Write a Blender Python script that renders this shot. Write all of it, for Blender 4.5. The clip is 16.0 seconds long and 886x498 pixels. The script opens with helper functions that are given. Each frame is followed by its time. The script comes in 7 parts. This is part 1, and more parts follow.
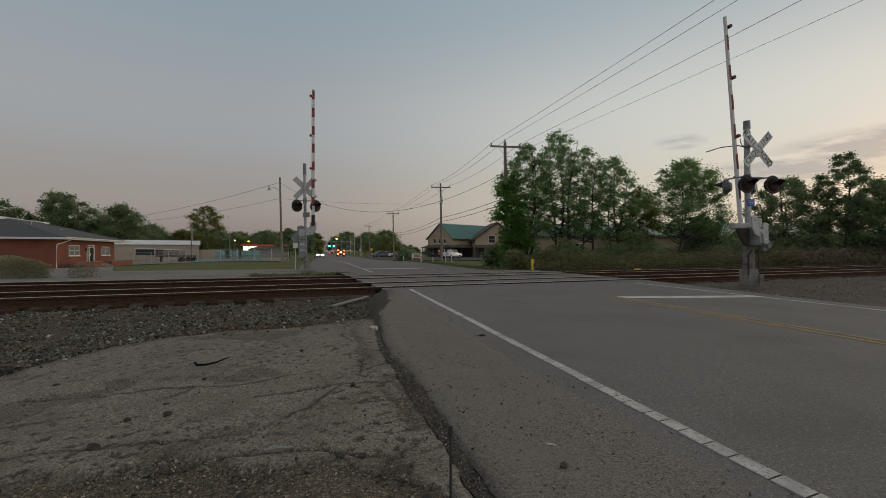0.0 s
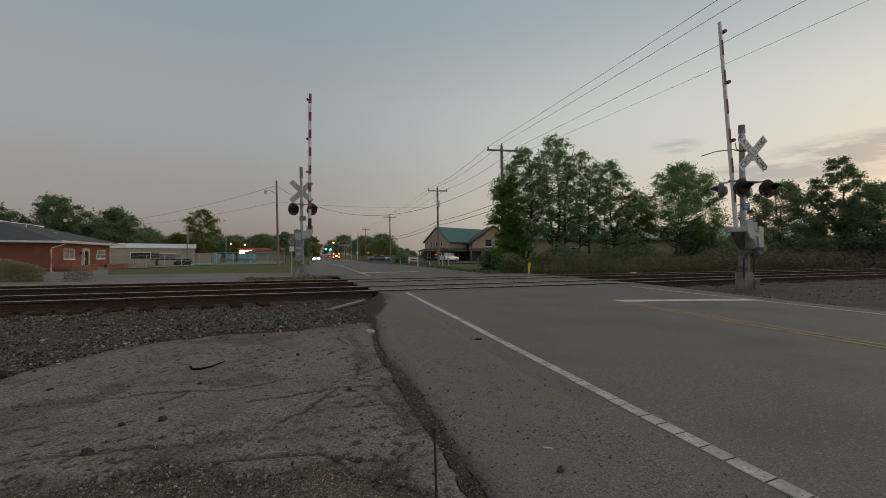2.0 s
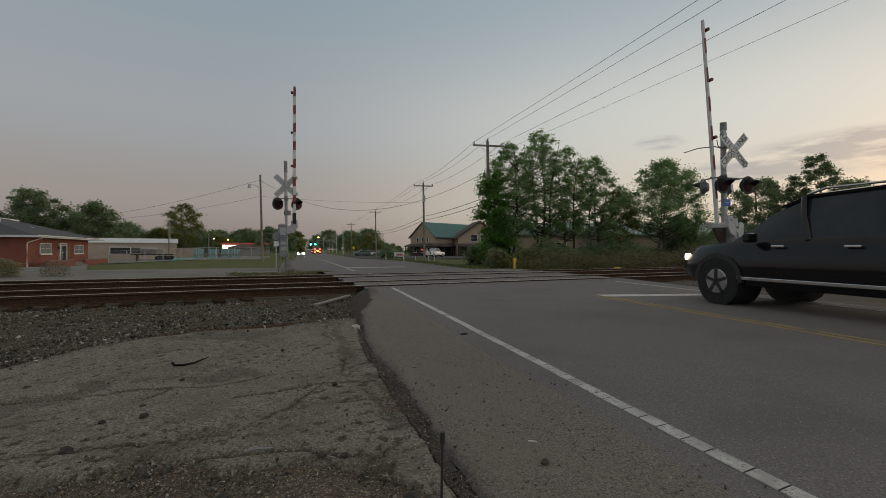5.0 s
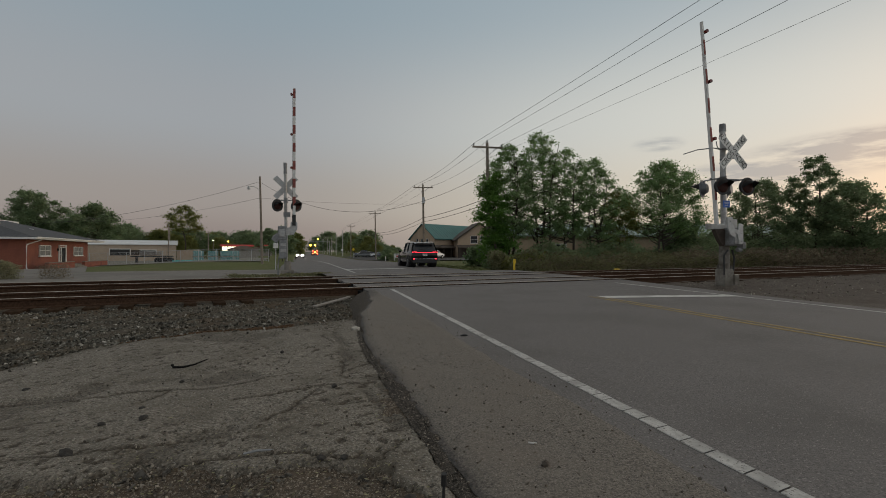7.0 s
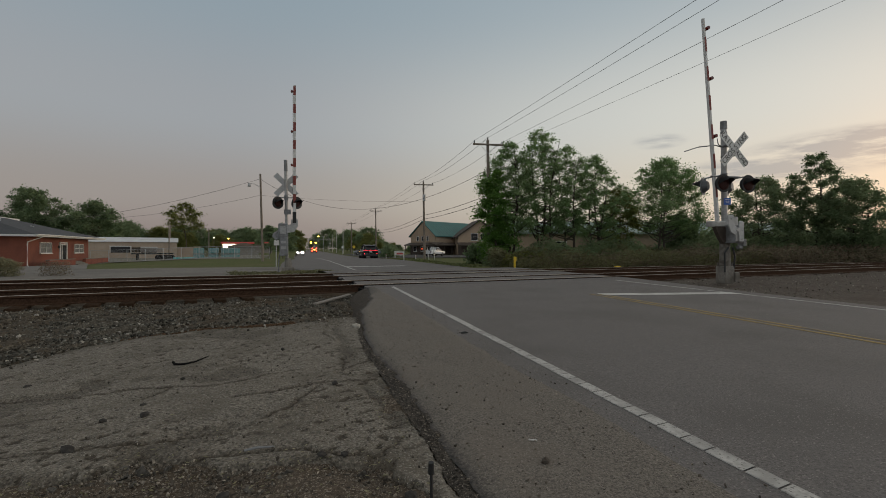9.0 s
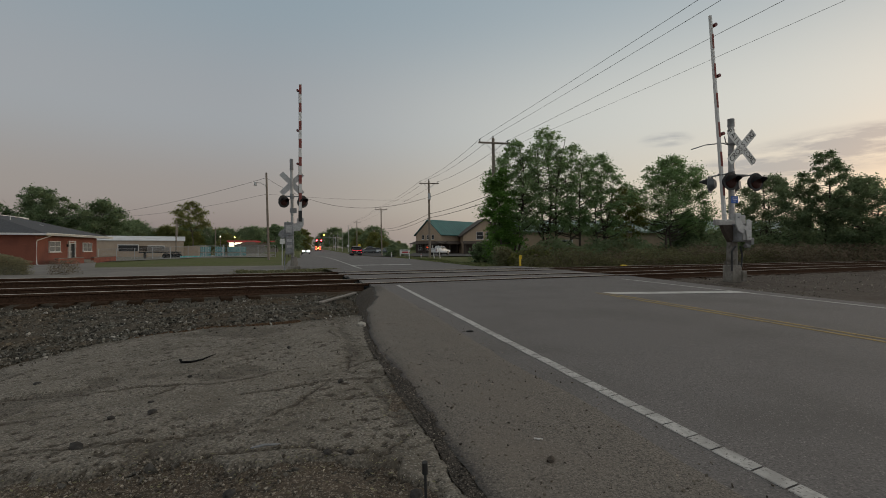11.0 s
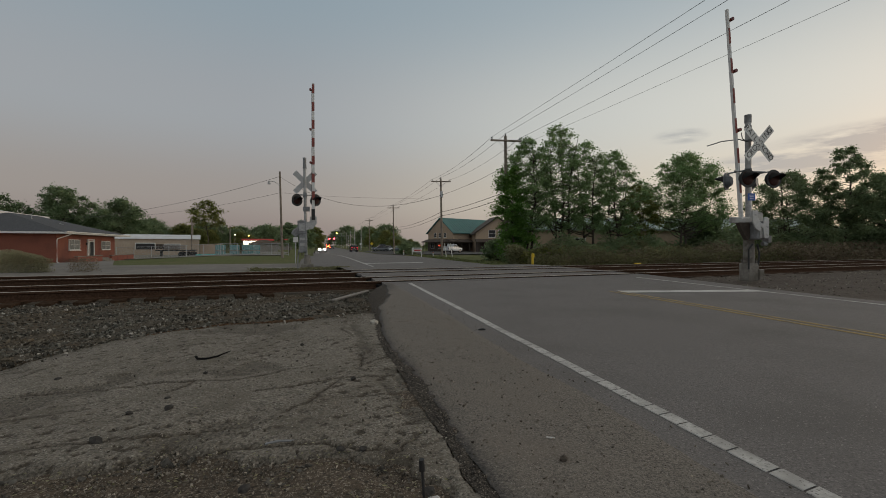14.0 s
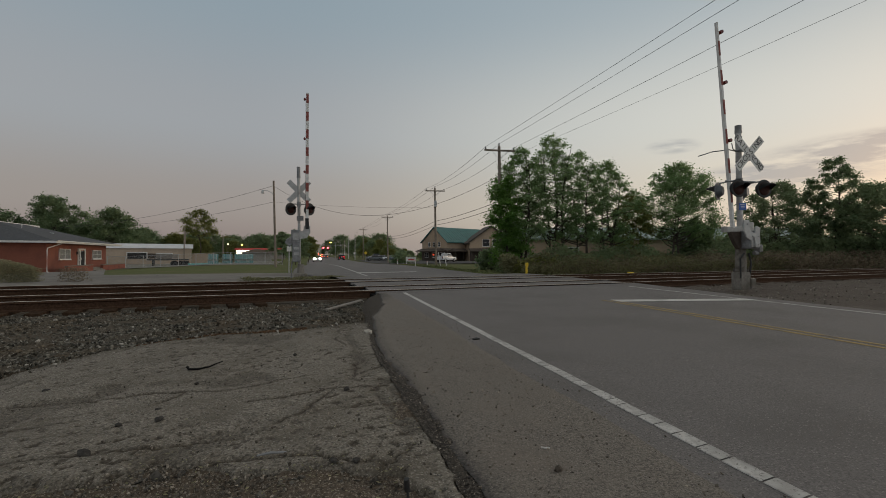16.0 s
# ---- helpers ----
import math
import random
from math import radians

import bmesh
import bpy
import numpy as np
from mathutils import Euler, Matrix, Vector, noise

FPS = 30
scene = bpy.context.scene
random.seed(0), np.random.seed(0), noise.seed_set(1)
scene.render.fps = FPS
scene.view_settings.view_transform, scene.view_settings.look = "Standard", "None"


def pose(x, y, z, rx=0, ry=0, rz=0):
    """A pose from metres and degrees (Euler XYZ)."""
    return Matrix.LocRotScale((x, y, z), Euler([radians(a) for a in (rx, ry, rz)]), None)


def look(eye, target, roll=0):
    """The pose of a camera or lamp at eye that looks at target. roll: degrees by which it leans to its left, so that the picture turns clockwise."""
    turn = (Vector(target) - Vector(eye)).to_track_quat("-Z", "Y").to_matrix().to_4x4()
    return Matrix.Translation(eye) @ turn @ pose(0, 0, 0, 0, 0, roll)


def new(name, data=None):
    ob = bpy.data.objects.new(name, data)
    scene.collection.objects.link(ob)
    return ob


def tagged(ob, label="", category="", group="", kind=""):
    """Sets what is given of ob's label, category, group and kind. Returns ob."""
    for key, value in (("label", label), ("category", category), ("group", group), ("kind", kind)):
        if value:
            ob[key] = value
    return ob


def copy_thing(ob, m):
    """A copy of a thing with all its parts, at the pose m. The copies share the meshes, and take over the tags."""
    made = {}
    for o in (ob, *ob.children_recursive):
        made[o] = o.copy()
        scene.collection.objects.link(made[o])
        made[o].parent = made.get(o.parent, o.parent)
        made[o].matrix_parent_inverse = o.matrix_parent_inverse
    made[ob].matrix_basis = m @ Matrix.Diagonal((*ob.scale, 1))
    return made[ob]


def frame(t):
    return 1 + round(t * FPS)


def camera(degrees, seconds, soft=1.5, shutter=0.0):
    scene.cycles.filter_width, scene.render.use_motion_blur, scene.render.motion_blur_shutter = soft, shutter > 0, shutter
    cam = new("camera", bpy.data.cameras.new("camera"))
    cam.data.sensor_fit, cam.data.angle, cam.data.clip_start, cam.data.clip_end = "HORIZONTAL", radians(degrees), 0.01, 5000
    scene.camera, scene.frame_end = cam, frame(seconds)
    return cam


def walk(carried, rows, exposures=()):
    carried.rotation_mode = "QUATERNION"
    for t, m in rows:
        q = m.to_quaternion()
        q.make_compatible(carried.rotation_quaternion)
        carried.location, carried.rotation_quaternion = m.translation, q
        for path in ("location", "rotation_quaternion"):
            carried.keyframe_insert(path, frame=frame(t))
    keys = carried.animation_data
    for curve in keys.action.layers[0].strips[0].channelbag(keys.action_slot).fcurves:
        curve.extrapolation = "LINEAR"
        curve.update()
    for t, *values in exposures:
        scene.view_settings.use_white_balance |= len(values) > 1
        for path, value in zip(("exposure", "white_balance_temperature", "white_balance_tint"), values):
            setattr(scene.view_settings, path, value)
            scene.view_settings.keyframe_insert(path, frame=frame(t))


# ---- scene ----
cam = camera(85.6, 16.0, soft=0.9)
ROWS = [
    (0.0, 0.0, 0.0, 0.0), (0.5, 0.023, -0.333, 0.0), (1.0, 0.104, -0.656, 0.0), (1.5, 0.181, -0.538, 0.0),
    (2.0, -0.388, 0.421, 0.0), (2.5, -1.118, 1.157, 0.0), (3.0, -0.596, 0.597, 0.0), (3.5, -0.833, -0.02, 0.0),
    (4.0, -1.489, -0.411, 0.0), (6.5, -2.249, 0.299, -0.013), (7.0, -2.116, 0.03, 0.0), (7.5, -1.994, -0.294, -0.02),
    (8.0, -2.072, -0.423, -0.035), (10.5, -1.903, -0.022, -0.04), (11.0, -1.421, -0.452, -0.02), (11.5, -0.625, -0.015, -0.03),
    (12.0, -1.145, 0.735, -0.02), (12.5, -1.083, 0.776, 0.0), (13.0, -0.284, -0.074, 0.0), (13.5, -0.087, -0.393, 0.0),
    (14.0, 0.026, -0.681, 0.0), (14.5, 0.081, -0.679, 0.01), (15.0, -0.223, -0.041, 0.01), (15.5, -0.662, 0.672, 0.01),
    (16.0, -0.684, 0.425, 0.02)]
EYE_Z = 0.827
walk(cam, [(t, pose(0, 0, EYE_Z, 90.314 + p, -0.136 + r, -13.921 + y)) for t, y, p, r in ROWS])

# ---- world and sun ----
def link(nt, a, b):
    nt.links.new(a, b)


def make_world():
    w = bpy.data.worlds.new("dusk_sky")
    scene.world = w
    w.use_nodes = True
    nt = w.node_tree
    nt.nodes.clear()
    out = nt.nodes.new("ShaderNodeOutputWorld")
    bg = nt.nodes.new("ShaderNodeBackground")
    sky = nt.nodes.new("ShaderNodeTexSky")
    sky.sky_type, sky.sun_disc = "NISHITA", False
    sky.sun_elevation, sky.sun_rotation = radians(2.0), radians(75)
    sky.air_density, sky.dust_density = 1.0, 3.0
    tc = nt.nodes.new("ShaderNodeTexCoord")
    sep = nt.nodes.new("ShaderNodeSeparateXYZ")
    link(nt, tc.outputs["Generated"], sep.inputs[0])
    # side towards the set sun, 0..1
    dot = nt.nodes.new("ShaderNodeVectorMath")
    dot.operation = "DOT_PRODUCT"
    link(nt, tc.outputs["Generated"], dot.inputs[0])
    dot.inputs[1].default_value = (math.sin(radians(78)), math.cos(radians(78)), 0.0)
    side = nt.nodes.new("ShaderNodeMapRange")
    side.interpolation_type = "SMOOTHSTEP"
    side.inputs[1].default_value, side.inputs[2].default_value = 0.03, 1.0
    link(nt, dot.outputs["Value"], side.inputs[0])

    def ramp(stops):
        r = nt.nodes.new("ShaderNodeValToRGB")
        r.color_ramp.interpolation = "EASE"
        els = r.color_ramp.elements
        while len(els) < len(stops):
            els.new(0.5)
        for e, (p, c) in zip(els, stops):
            e.position, e.color = p, (*c, 1)
        link(nt, sep.outputs["Z"], r.inputs[0])
        return r
    away = ramp(SKY_AWAY)
    near = ramp(SKY_NEAR)
    mix = nt.nodes.new("ShaderNodeMix")
    mix.data_type = "RGBA"
    link(nt, side.outputs[0], mix.inputs[0])
    link(nt, away.outputs[0], mix.inputs[6])
    link(nt, near.outputs[0], mix.inputs[7])
    # thin streaked cloud, low towards the glow: banks by bearing, height, half-width, half-height and strength
    mp = nt.nodes.new("ShaderNodeMapping")
    mp.inputs["Scale"].default_value = (7.0, 7.0, 46.0)
    link(nt, tc.outputs["Generated"], mp.inputs[0])
    no = nt.nodes.new("ShaderNodeTexNoise")
    no.inputs["Scale"].default_value, no.inputs["Detail"].default_value, no.inputs["Roughness"].default_value = 1.3, 7, 0.6
    link(nt, mp.outputs[0], no.inputs["Vector"])
    cr = nt.nodes.new("ShaderNodeMapRange")
    cr.inputs[1].default_value, cr.inputs[2].default_value = 0.36, 0.58
    link(nt, no.outputs[0], cr.inputs[0])

    def math_node(op, a, b):
        n = nt.nodes.new("ShaderNodeMath")
        n.operation = op
        for k, v in enumerate((a, b)):
            if isinstance(v, (int, float)):
                n.inputs[k].default_value = v
            else:
                link(nt, v, n.inputs[k])
        return n.outputs[0]
    cover = None
    for bearing, height, hw, hh, power in CLOUDS:
        turn = nt.nodes.new("ShaderNodeVectorMath")
        turn.operation = "DOT_PRODUCT"
        link(nt, tc.outputs["Generated"], turn.inputs[0])
        turn.inputs[1].default_value = (math.cos(radians(bearing)), -math.sin(radians(bearing)), 0.0)
        ahead = nt.nodes.new("ShaderNodeVectorMath")
        ahead.operation = "DOT_PRODUCT"
        link(nt, tc.outputs["Generated"], ahead.inputs[0])
        ahead.inputs[1].default_value = (math.sin(radians(bearing)), math.cos(radians(bearing)), 0.0)
        u = math_node("DIVIDE", turn.outputs["Value"], hw)
        v = math_node("DIVIDE", math_node("SUBTRACT", sep.outputs["Z"], height), hh)
        r2 = math_node("ADD", math_node("MULTIPLY", u, u), math_node("MULTIPLY", v, v))
        fade = nt.nodes.new("ShaderNodeMapRange")
        fade.interpolation_type = "SMOOTHSTEP"
        fade.inputs[1].default_value, fade.inputs[2].default_value = 0.0, 1.0
        fade.inputs[3].default_value, fade.inputs[4].default_value = power, 0.0
        link(nt, r2, fade.inputs[0])
        bank = math_node("MULTIPLY", fade.outputs[0], math_node("GREATER_THAN", ahead.outputs["Value"], 0.0))
        cover = bank if cover is None else math_node("MAXIMUM", cover, bank)
    m2 = nt.nodes.new("ShaderNodeMath")
    m2.operation = "MULTIPLY"
    link(nt, cr.outputs[0], m2.inputs[0])
    link(nt, cover, m2.inputs[1])
    cl = nt.nodes.new("ShaderNodeMix")
    cl.data_type = "RGBA"
    link(nt, m2.outputs[0], cl.inputs[0])
    link(nt, mix.outputs[2], cl.inputs[6])
    cl.inputs[7].default_value = (0.33, 0.345, 0.36, 1)
    # unseen sky towards the south is raised by half to brighten camera-facing surfaces
    back = nt.nodes.new("ShaderNodeMapRange")
    back.interpolation_type = "SMOOTHSTEP"
    back.inputs[1].default_value, back.inputs[2].default_value = 0.3, -0.8
    back.inputs[3].default_value, back.inputs[4].default_value = 1.0, 1.5
    link(nt, sep.outputs["Y"], back.inputs[0])
    pale = nt.nodes.new("ShaderNodeVectorMath")
    pale.operation = "SCALE"
    link(nt, cl.outputs[2], pale.inputs[0])
    link(nt, back.outputs[0], pale.inputs["Scale"])
    # a share of the physical sky
    ns = nt.nodes.new("ShaderNodeMix")
    ns.data_type, ns.blend_type = "RGBA", "ADD"
    ns.inputs[0].default_value = 0.04
    link(nt, pale.outputs[0], ns.inputs[6])
    link(nt, sky.outputs[0], ns.inputs[7])
    link(nt, ns.outputs[2], bg.inputs[0])
    bg.inputs[1].default_value = 1.0
    link(nt, bg.outputs[0], out.inputs[0])


CLOUDS = ((40.3, 0.202, 0.055, 0.016, 1.0), (60.1, 0.162, 0.25, 0.040, 1.6), (51.2, 0.141, 0.18, 0.030, 1.25), (94.1, 0.162, 0.5, 0.03, 0.9))
SKY_AWAY = [(0.0, (0.25, 0.209, 0.199)), (0.10, (0.292, 0.263, 0.255)), (0.25, (0.308, 0.322, 0.342)), (0.48, (0.246, 0.308, 0.352)), (0.75, (0.31, 0.295, 0.27)), (1.0, (0.35, 0.325, 0.29))]
SKY_NEAR = [(0.0, (0.53, 0.466, 0.388)), (0.10, (0.60, 0.556, 0.478)), (0.25, (0.585, 0.592, 0.552)), (0.48, (0.345, 0.40, 0.43)), (0.75, (0.35, 0.33, 0.30)), (1.0, (0.35, 0.325, 0.29))]
make_world()
sun = new("sun", bpy.data.lights.new("sun", "SUN"))
sun.data.energy, sun.data.angle, sun.data.color = 0.5, radians(25), (1.0, 0.86, 0.70)
sun.matrix_world = look((0, 0, 0), (-math.sin(radians(78)), -math.cos(radians(78)), -0.12))

# ---- materials ----
def surf(name, c1, c2, scale=8.0, rough=0.8, bump=0.0, metal=0.0, c3=None, big=0.6, spread=(0.35, 0.65), bump_scale=None, emit=None, strength=0.0,
         rand=0.0, island=0.0, spec=None, fleck=None, cracks=(), mask=None):
    """Two colours by fine noise, a third by large stains; grain relief."""
    m = bpy.data.materials.new(name)
    m.use_nodes = True
    nt = m.node_tree
    b = nt.nodes["Principled BSDF"]
    tc = nt.nodes.new("ShaderNodeTexCoord")
    n1 = nt.nodes.new("ShaderNodeTexNoise")
    n1.inputs["Scale"].default_value, n1.inputs["Detail"].default_value, n1.inputs["Roughness"].default_value = scale, 8, 0.65
    link(nt, tc.outputs["Object"], n1.inputs["Vector"])
    mr = nt.nodes.new("ShaderNodeMapRange")
    mr.inputs[1].default_value, mr.inputs[2].default_value = spread
    link(nt, n1.outputs[0], mr.inputs[0])
    mx = nt.nodes.new("ShaderNodeMix")
    mx.data_type = "RGBA"
    link(nt, mr.outputs[0], mx.inputs[0])
    mx.inputs[6].default_value, mx.inputs[7].default_value = (*c1, 1), (*c2, 1)
    col = mx.outputs[2]
    if c3:
        n2 = nt.nodes.new("ShaderNodeTexNoise")
        n2.inputs["Scale"].default_value, n2.inputs["Detail"].default_value = big, 5
        link(nt, tc.outputs["Object"], n2.inputs["Vector"])
        m2 = nt.nodes.new("ShaderNodeMapRange")
        m2.inputs[1].default_value, m2.inputs[2].default_value = 0.48, 0.68
        link(nt, n2.outputs[0], m2.inputs[0])
        x2 = nt.nodes.new("ShaderNodeMix")
        x2.data_type = "RGBA"
        link(nt, m2.outputs[0], x2.inputs[0])
        link(nt, col, x2.inputs[6])
        x2.inputs[7].default_value = (*c3, 1)
        col = x2.outputs[2]
    for fc, fs, ft in fleck or ():
        vo = nt.nodes.new("ShaderNodeTexVoronoi")
        vo.inputs["Scale"].default_value = fs
        link(nt, tc.outputs["Object"], vo.inputs["Vector"])
        vs = nt.nodes.new("ShaderNodeSeparateColor")
        link(nt, vo.outputs["Color"], vs.inputs[0])
        vm = nt.nodes.new("ShaderNodeMapRange")
        vm.inputs[1].default_value, vm.inputs[2].default_value = ft, ft + 0.12
        link(nt, vs.outputs[0], vm.inputs[0])
        x3 = nt.nodes.new("ShaderNodeMix")
        x3.data_type = "RGBA"
        link(nt, vm.outputs[0], x3.inputs[0])
        link(nt, col, x3.inputs[6])
        x3.inputs[7].default_value = (*fc, 1)
        col = x3.outputs[2]
    for cs, cw, cc in cracks:
        # meandering hairline cracks, broken up by a coarse mask
        nc = nt.nodes.new("ShaderNodeTexNoise")
        nc.inputs["Scale"].default_value, nc.inputs["Detail"].default_value, nc.inputs["Roughness"].default_value = cs, 7, 0.62
        nc.inputs["Distortion"].default_value = 0.5
        link(nt, tc.outputs["Object"], nc.inputs["Vector"])
        c0 = nt.nodes.new("ShaderNodeMath")
        c0.operation = "SUBTRACT"
        c0.inputs[1].default_value = 0.5
        link(nt, nc.outputs[0], c0.inputs[0])
        c1_ = nt.nodes.new("ShaderNodeMath")
        c1_.operation = "ABSOLUTE"
        link(nt, c0.outputs[0], c1_.inputs[0])
        c2_ = nt.nodes.new("ShaderNodeMapRange")
        c2_.inputs[1].default_value, c2_.inputs[2].default_value, c2_.inputs[3].default_value, c2_.inputs[4].default_value = cw * 0.3, cw, 1.0, 0.0
        link(nt, c1_.outputs[0], c2_.inputs[0])
        nk = nt.nodes.new("ShaderNodeTexNoise")
        nk.inputs["Scale"].default_value = cs * 0.9
        nk.inputs["Detail"].default_value = 3
        link(nt, tc.outputs["Object"], nk.inputs["Vector"])
        km = nt.nodes.new("ShaderNodeMapRange")
        km.inputs[1].default_value, km.inputs[2].default_value = 0.46, 0.6
        link(nt, nk.outputs[0], km.inputs[0])
        kx = nt.nodes.new("ShaderNodeMath")
        kx.operation = "MULTIPLY"
        link(nt, c2_.outputs[0], kx.inputs[0])
        link(nt, km.outputs[0], kx.inputs[1])
        x4 = nt.nodes.new("ShaderNodeMix")
        x4.data_type = "RGBA"
        link(nt, kx.outputs[0], x4.inputs[0])
        link(nt, col, x4.inputs[6])
        x4.inputs[7].default_value = (*cc, 1)
        col = x4.outputs[2]
    if mask:
        # dirt where the mesh says that it has gathered, broken up by grain
        at = nt.nodes.new("ShaderNodeAttribute")
        at.attribute_name = "dirt"
        ng = nt.nodes.new("ShaderNodeTexNoise")
        ng.inputs["Scale"].default_value, ng.inputs["Detail"].default_value = 60, 5
        link(nt, tc.outputs["Object"], ng.inputs["Vector"])
        ad = nt.nodes.new("ShaderNodeMath")
        ad.operation = "ADD"
        link(nt, at.outputs["Fac"], ad.inputs[0])
        link(nt, ng.outputs[0], ad.inputs[1])
        dm = nt.nodes.new("ShaderNodeMapRange")
        dm.inputs[1].default_value, dm.inputs[2].default_value = 0.62, 1.25
        link(nt, ad.outputs[0], dm.inputs[0])
        dc = nt.nodes.new("ShaderNodeMix")
        dc.data_type = "RGBA"
        link(nt, mr.outputs[0], dc.inputs[0])
        dc.inputs[6].default_value, dc.inputs[7].default_value = (*mask[0], 1), (*mask[1], 1)
        x5 = nt.nodes.new("ShaderNodeMix")
        x5.data_type = "RGBA"
        link(nt, dm.outputs[0], x5.inputs[0])
        link(nt, col, x5.inputs[6])
        link(nt, dc.outputs[2], x5.inputs[7])
        col = x5.outputs[2]
    if rand or island:
        if rand:
            src = nt.nodes.new("ShaderNodeObjectInfo").outputs["Random"]
        else:
            src = nt.nodes.new("ShaderNodeNewGeometry").outputs["Random Per Island"]
        rr = nt.nodes.new("ShaderNodeMapRange")
        k = rand or island
        rr.inputs[3].default_value, rr.inputs[4].default_value = 1 - k, 1 + k
        link(nt, src, rr.inputs[0])
        hs = nt.nodes.new("ShaderNodeHueSaturation")
        link(nt, rr.outputs[0], hs.inputs["Value"])
        link(nt, col, hs.inputs["Color"])
        col = hs.outputs[0]
    link(nt, col, b.inputs["Base Color"])
    b.inputs["Roughness"].default_value, b.inputs["Metallic"].default_value = rough, metal
    if spec is not None:
        b.inputs["Specular IOR Level"].default_value = spec
    if bump:
        bp = nt.nodes.new("ShaderNodeBump")
        bp.inputs["Strength"].default_value, bp.inputs["Distance"].default_value = 1.0, bump
        src = n1.outputs[0]
        if bump_scale:
            n3 = nt.nodes.new("ShaderNodeTexNoise")
            n3.inputs["Scale"].default_value, n3.inputs["Detail"].default_value = bump_scale, 6
            link(nt, tc.outputs["Object"], n3.inputs["Vector"])
            src = n3.outputs[0]
        link(nt, src, bp.inputs["Height"])
        link(nt, bp.outputs[0], b.inputs["Normal"])
    if emit:
        b.inputs["Emission Color"].default_value, b.inputs["Emission Strength"].default_value = (*emit, 1), strength
    return m


def leafmat(name, c1, c2, k=0.35):
    m = surf(name, c1, c2, 0.35, 0.6, island=k, spec=0.25)
    nt = m.node_tree
    b = nt.nodes["Principled BSDF"]
    tr = nt.nodes.new("ShaderNodeBsdfTranslucent")
    src = b.inputs["Base Color"].links[0].from_socket
    link(nt, src, tr.inputs[0])
    ms = nt.nodes.new("ShaderNodeMixShader")
    ms.inputs[0].default_value = 0.68
    link(nt, b.outputs[0], ms.inputs[1])
    link(nt, tr.outputs[0], ms.inputs[2])
    link(nt, ms.outputs[0], nt.nodes["Material Output"].inputs[0])
    return m


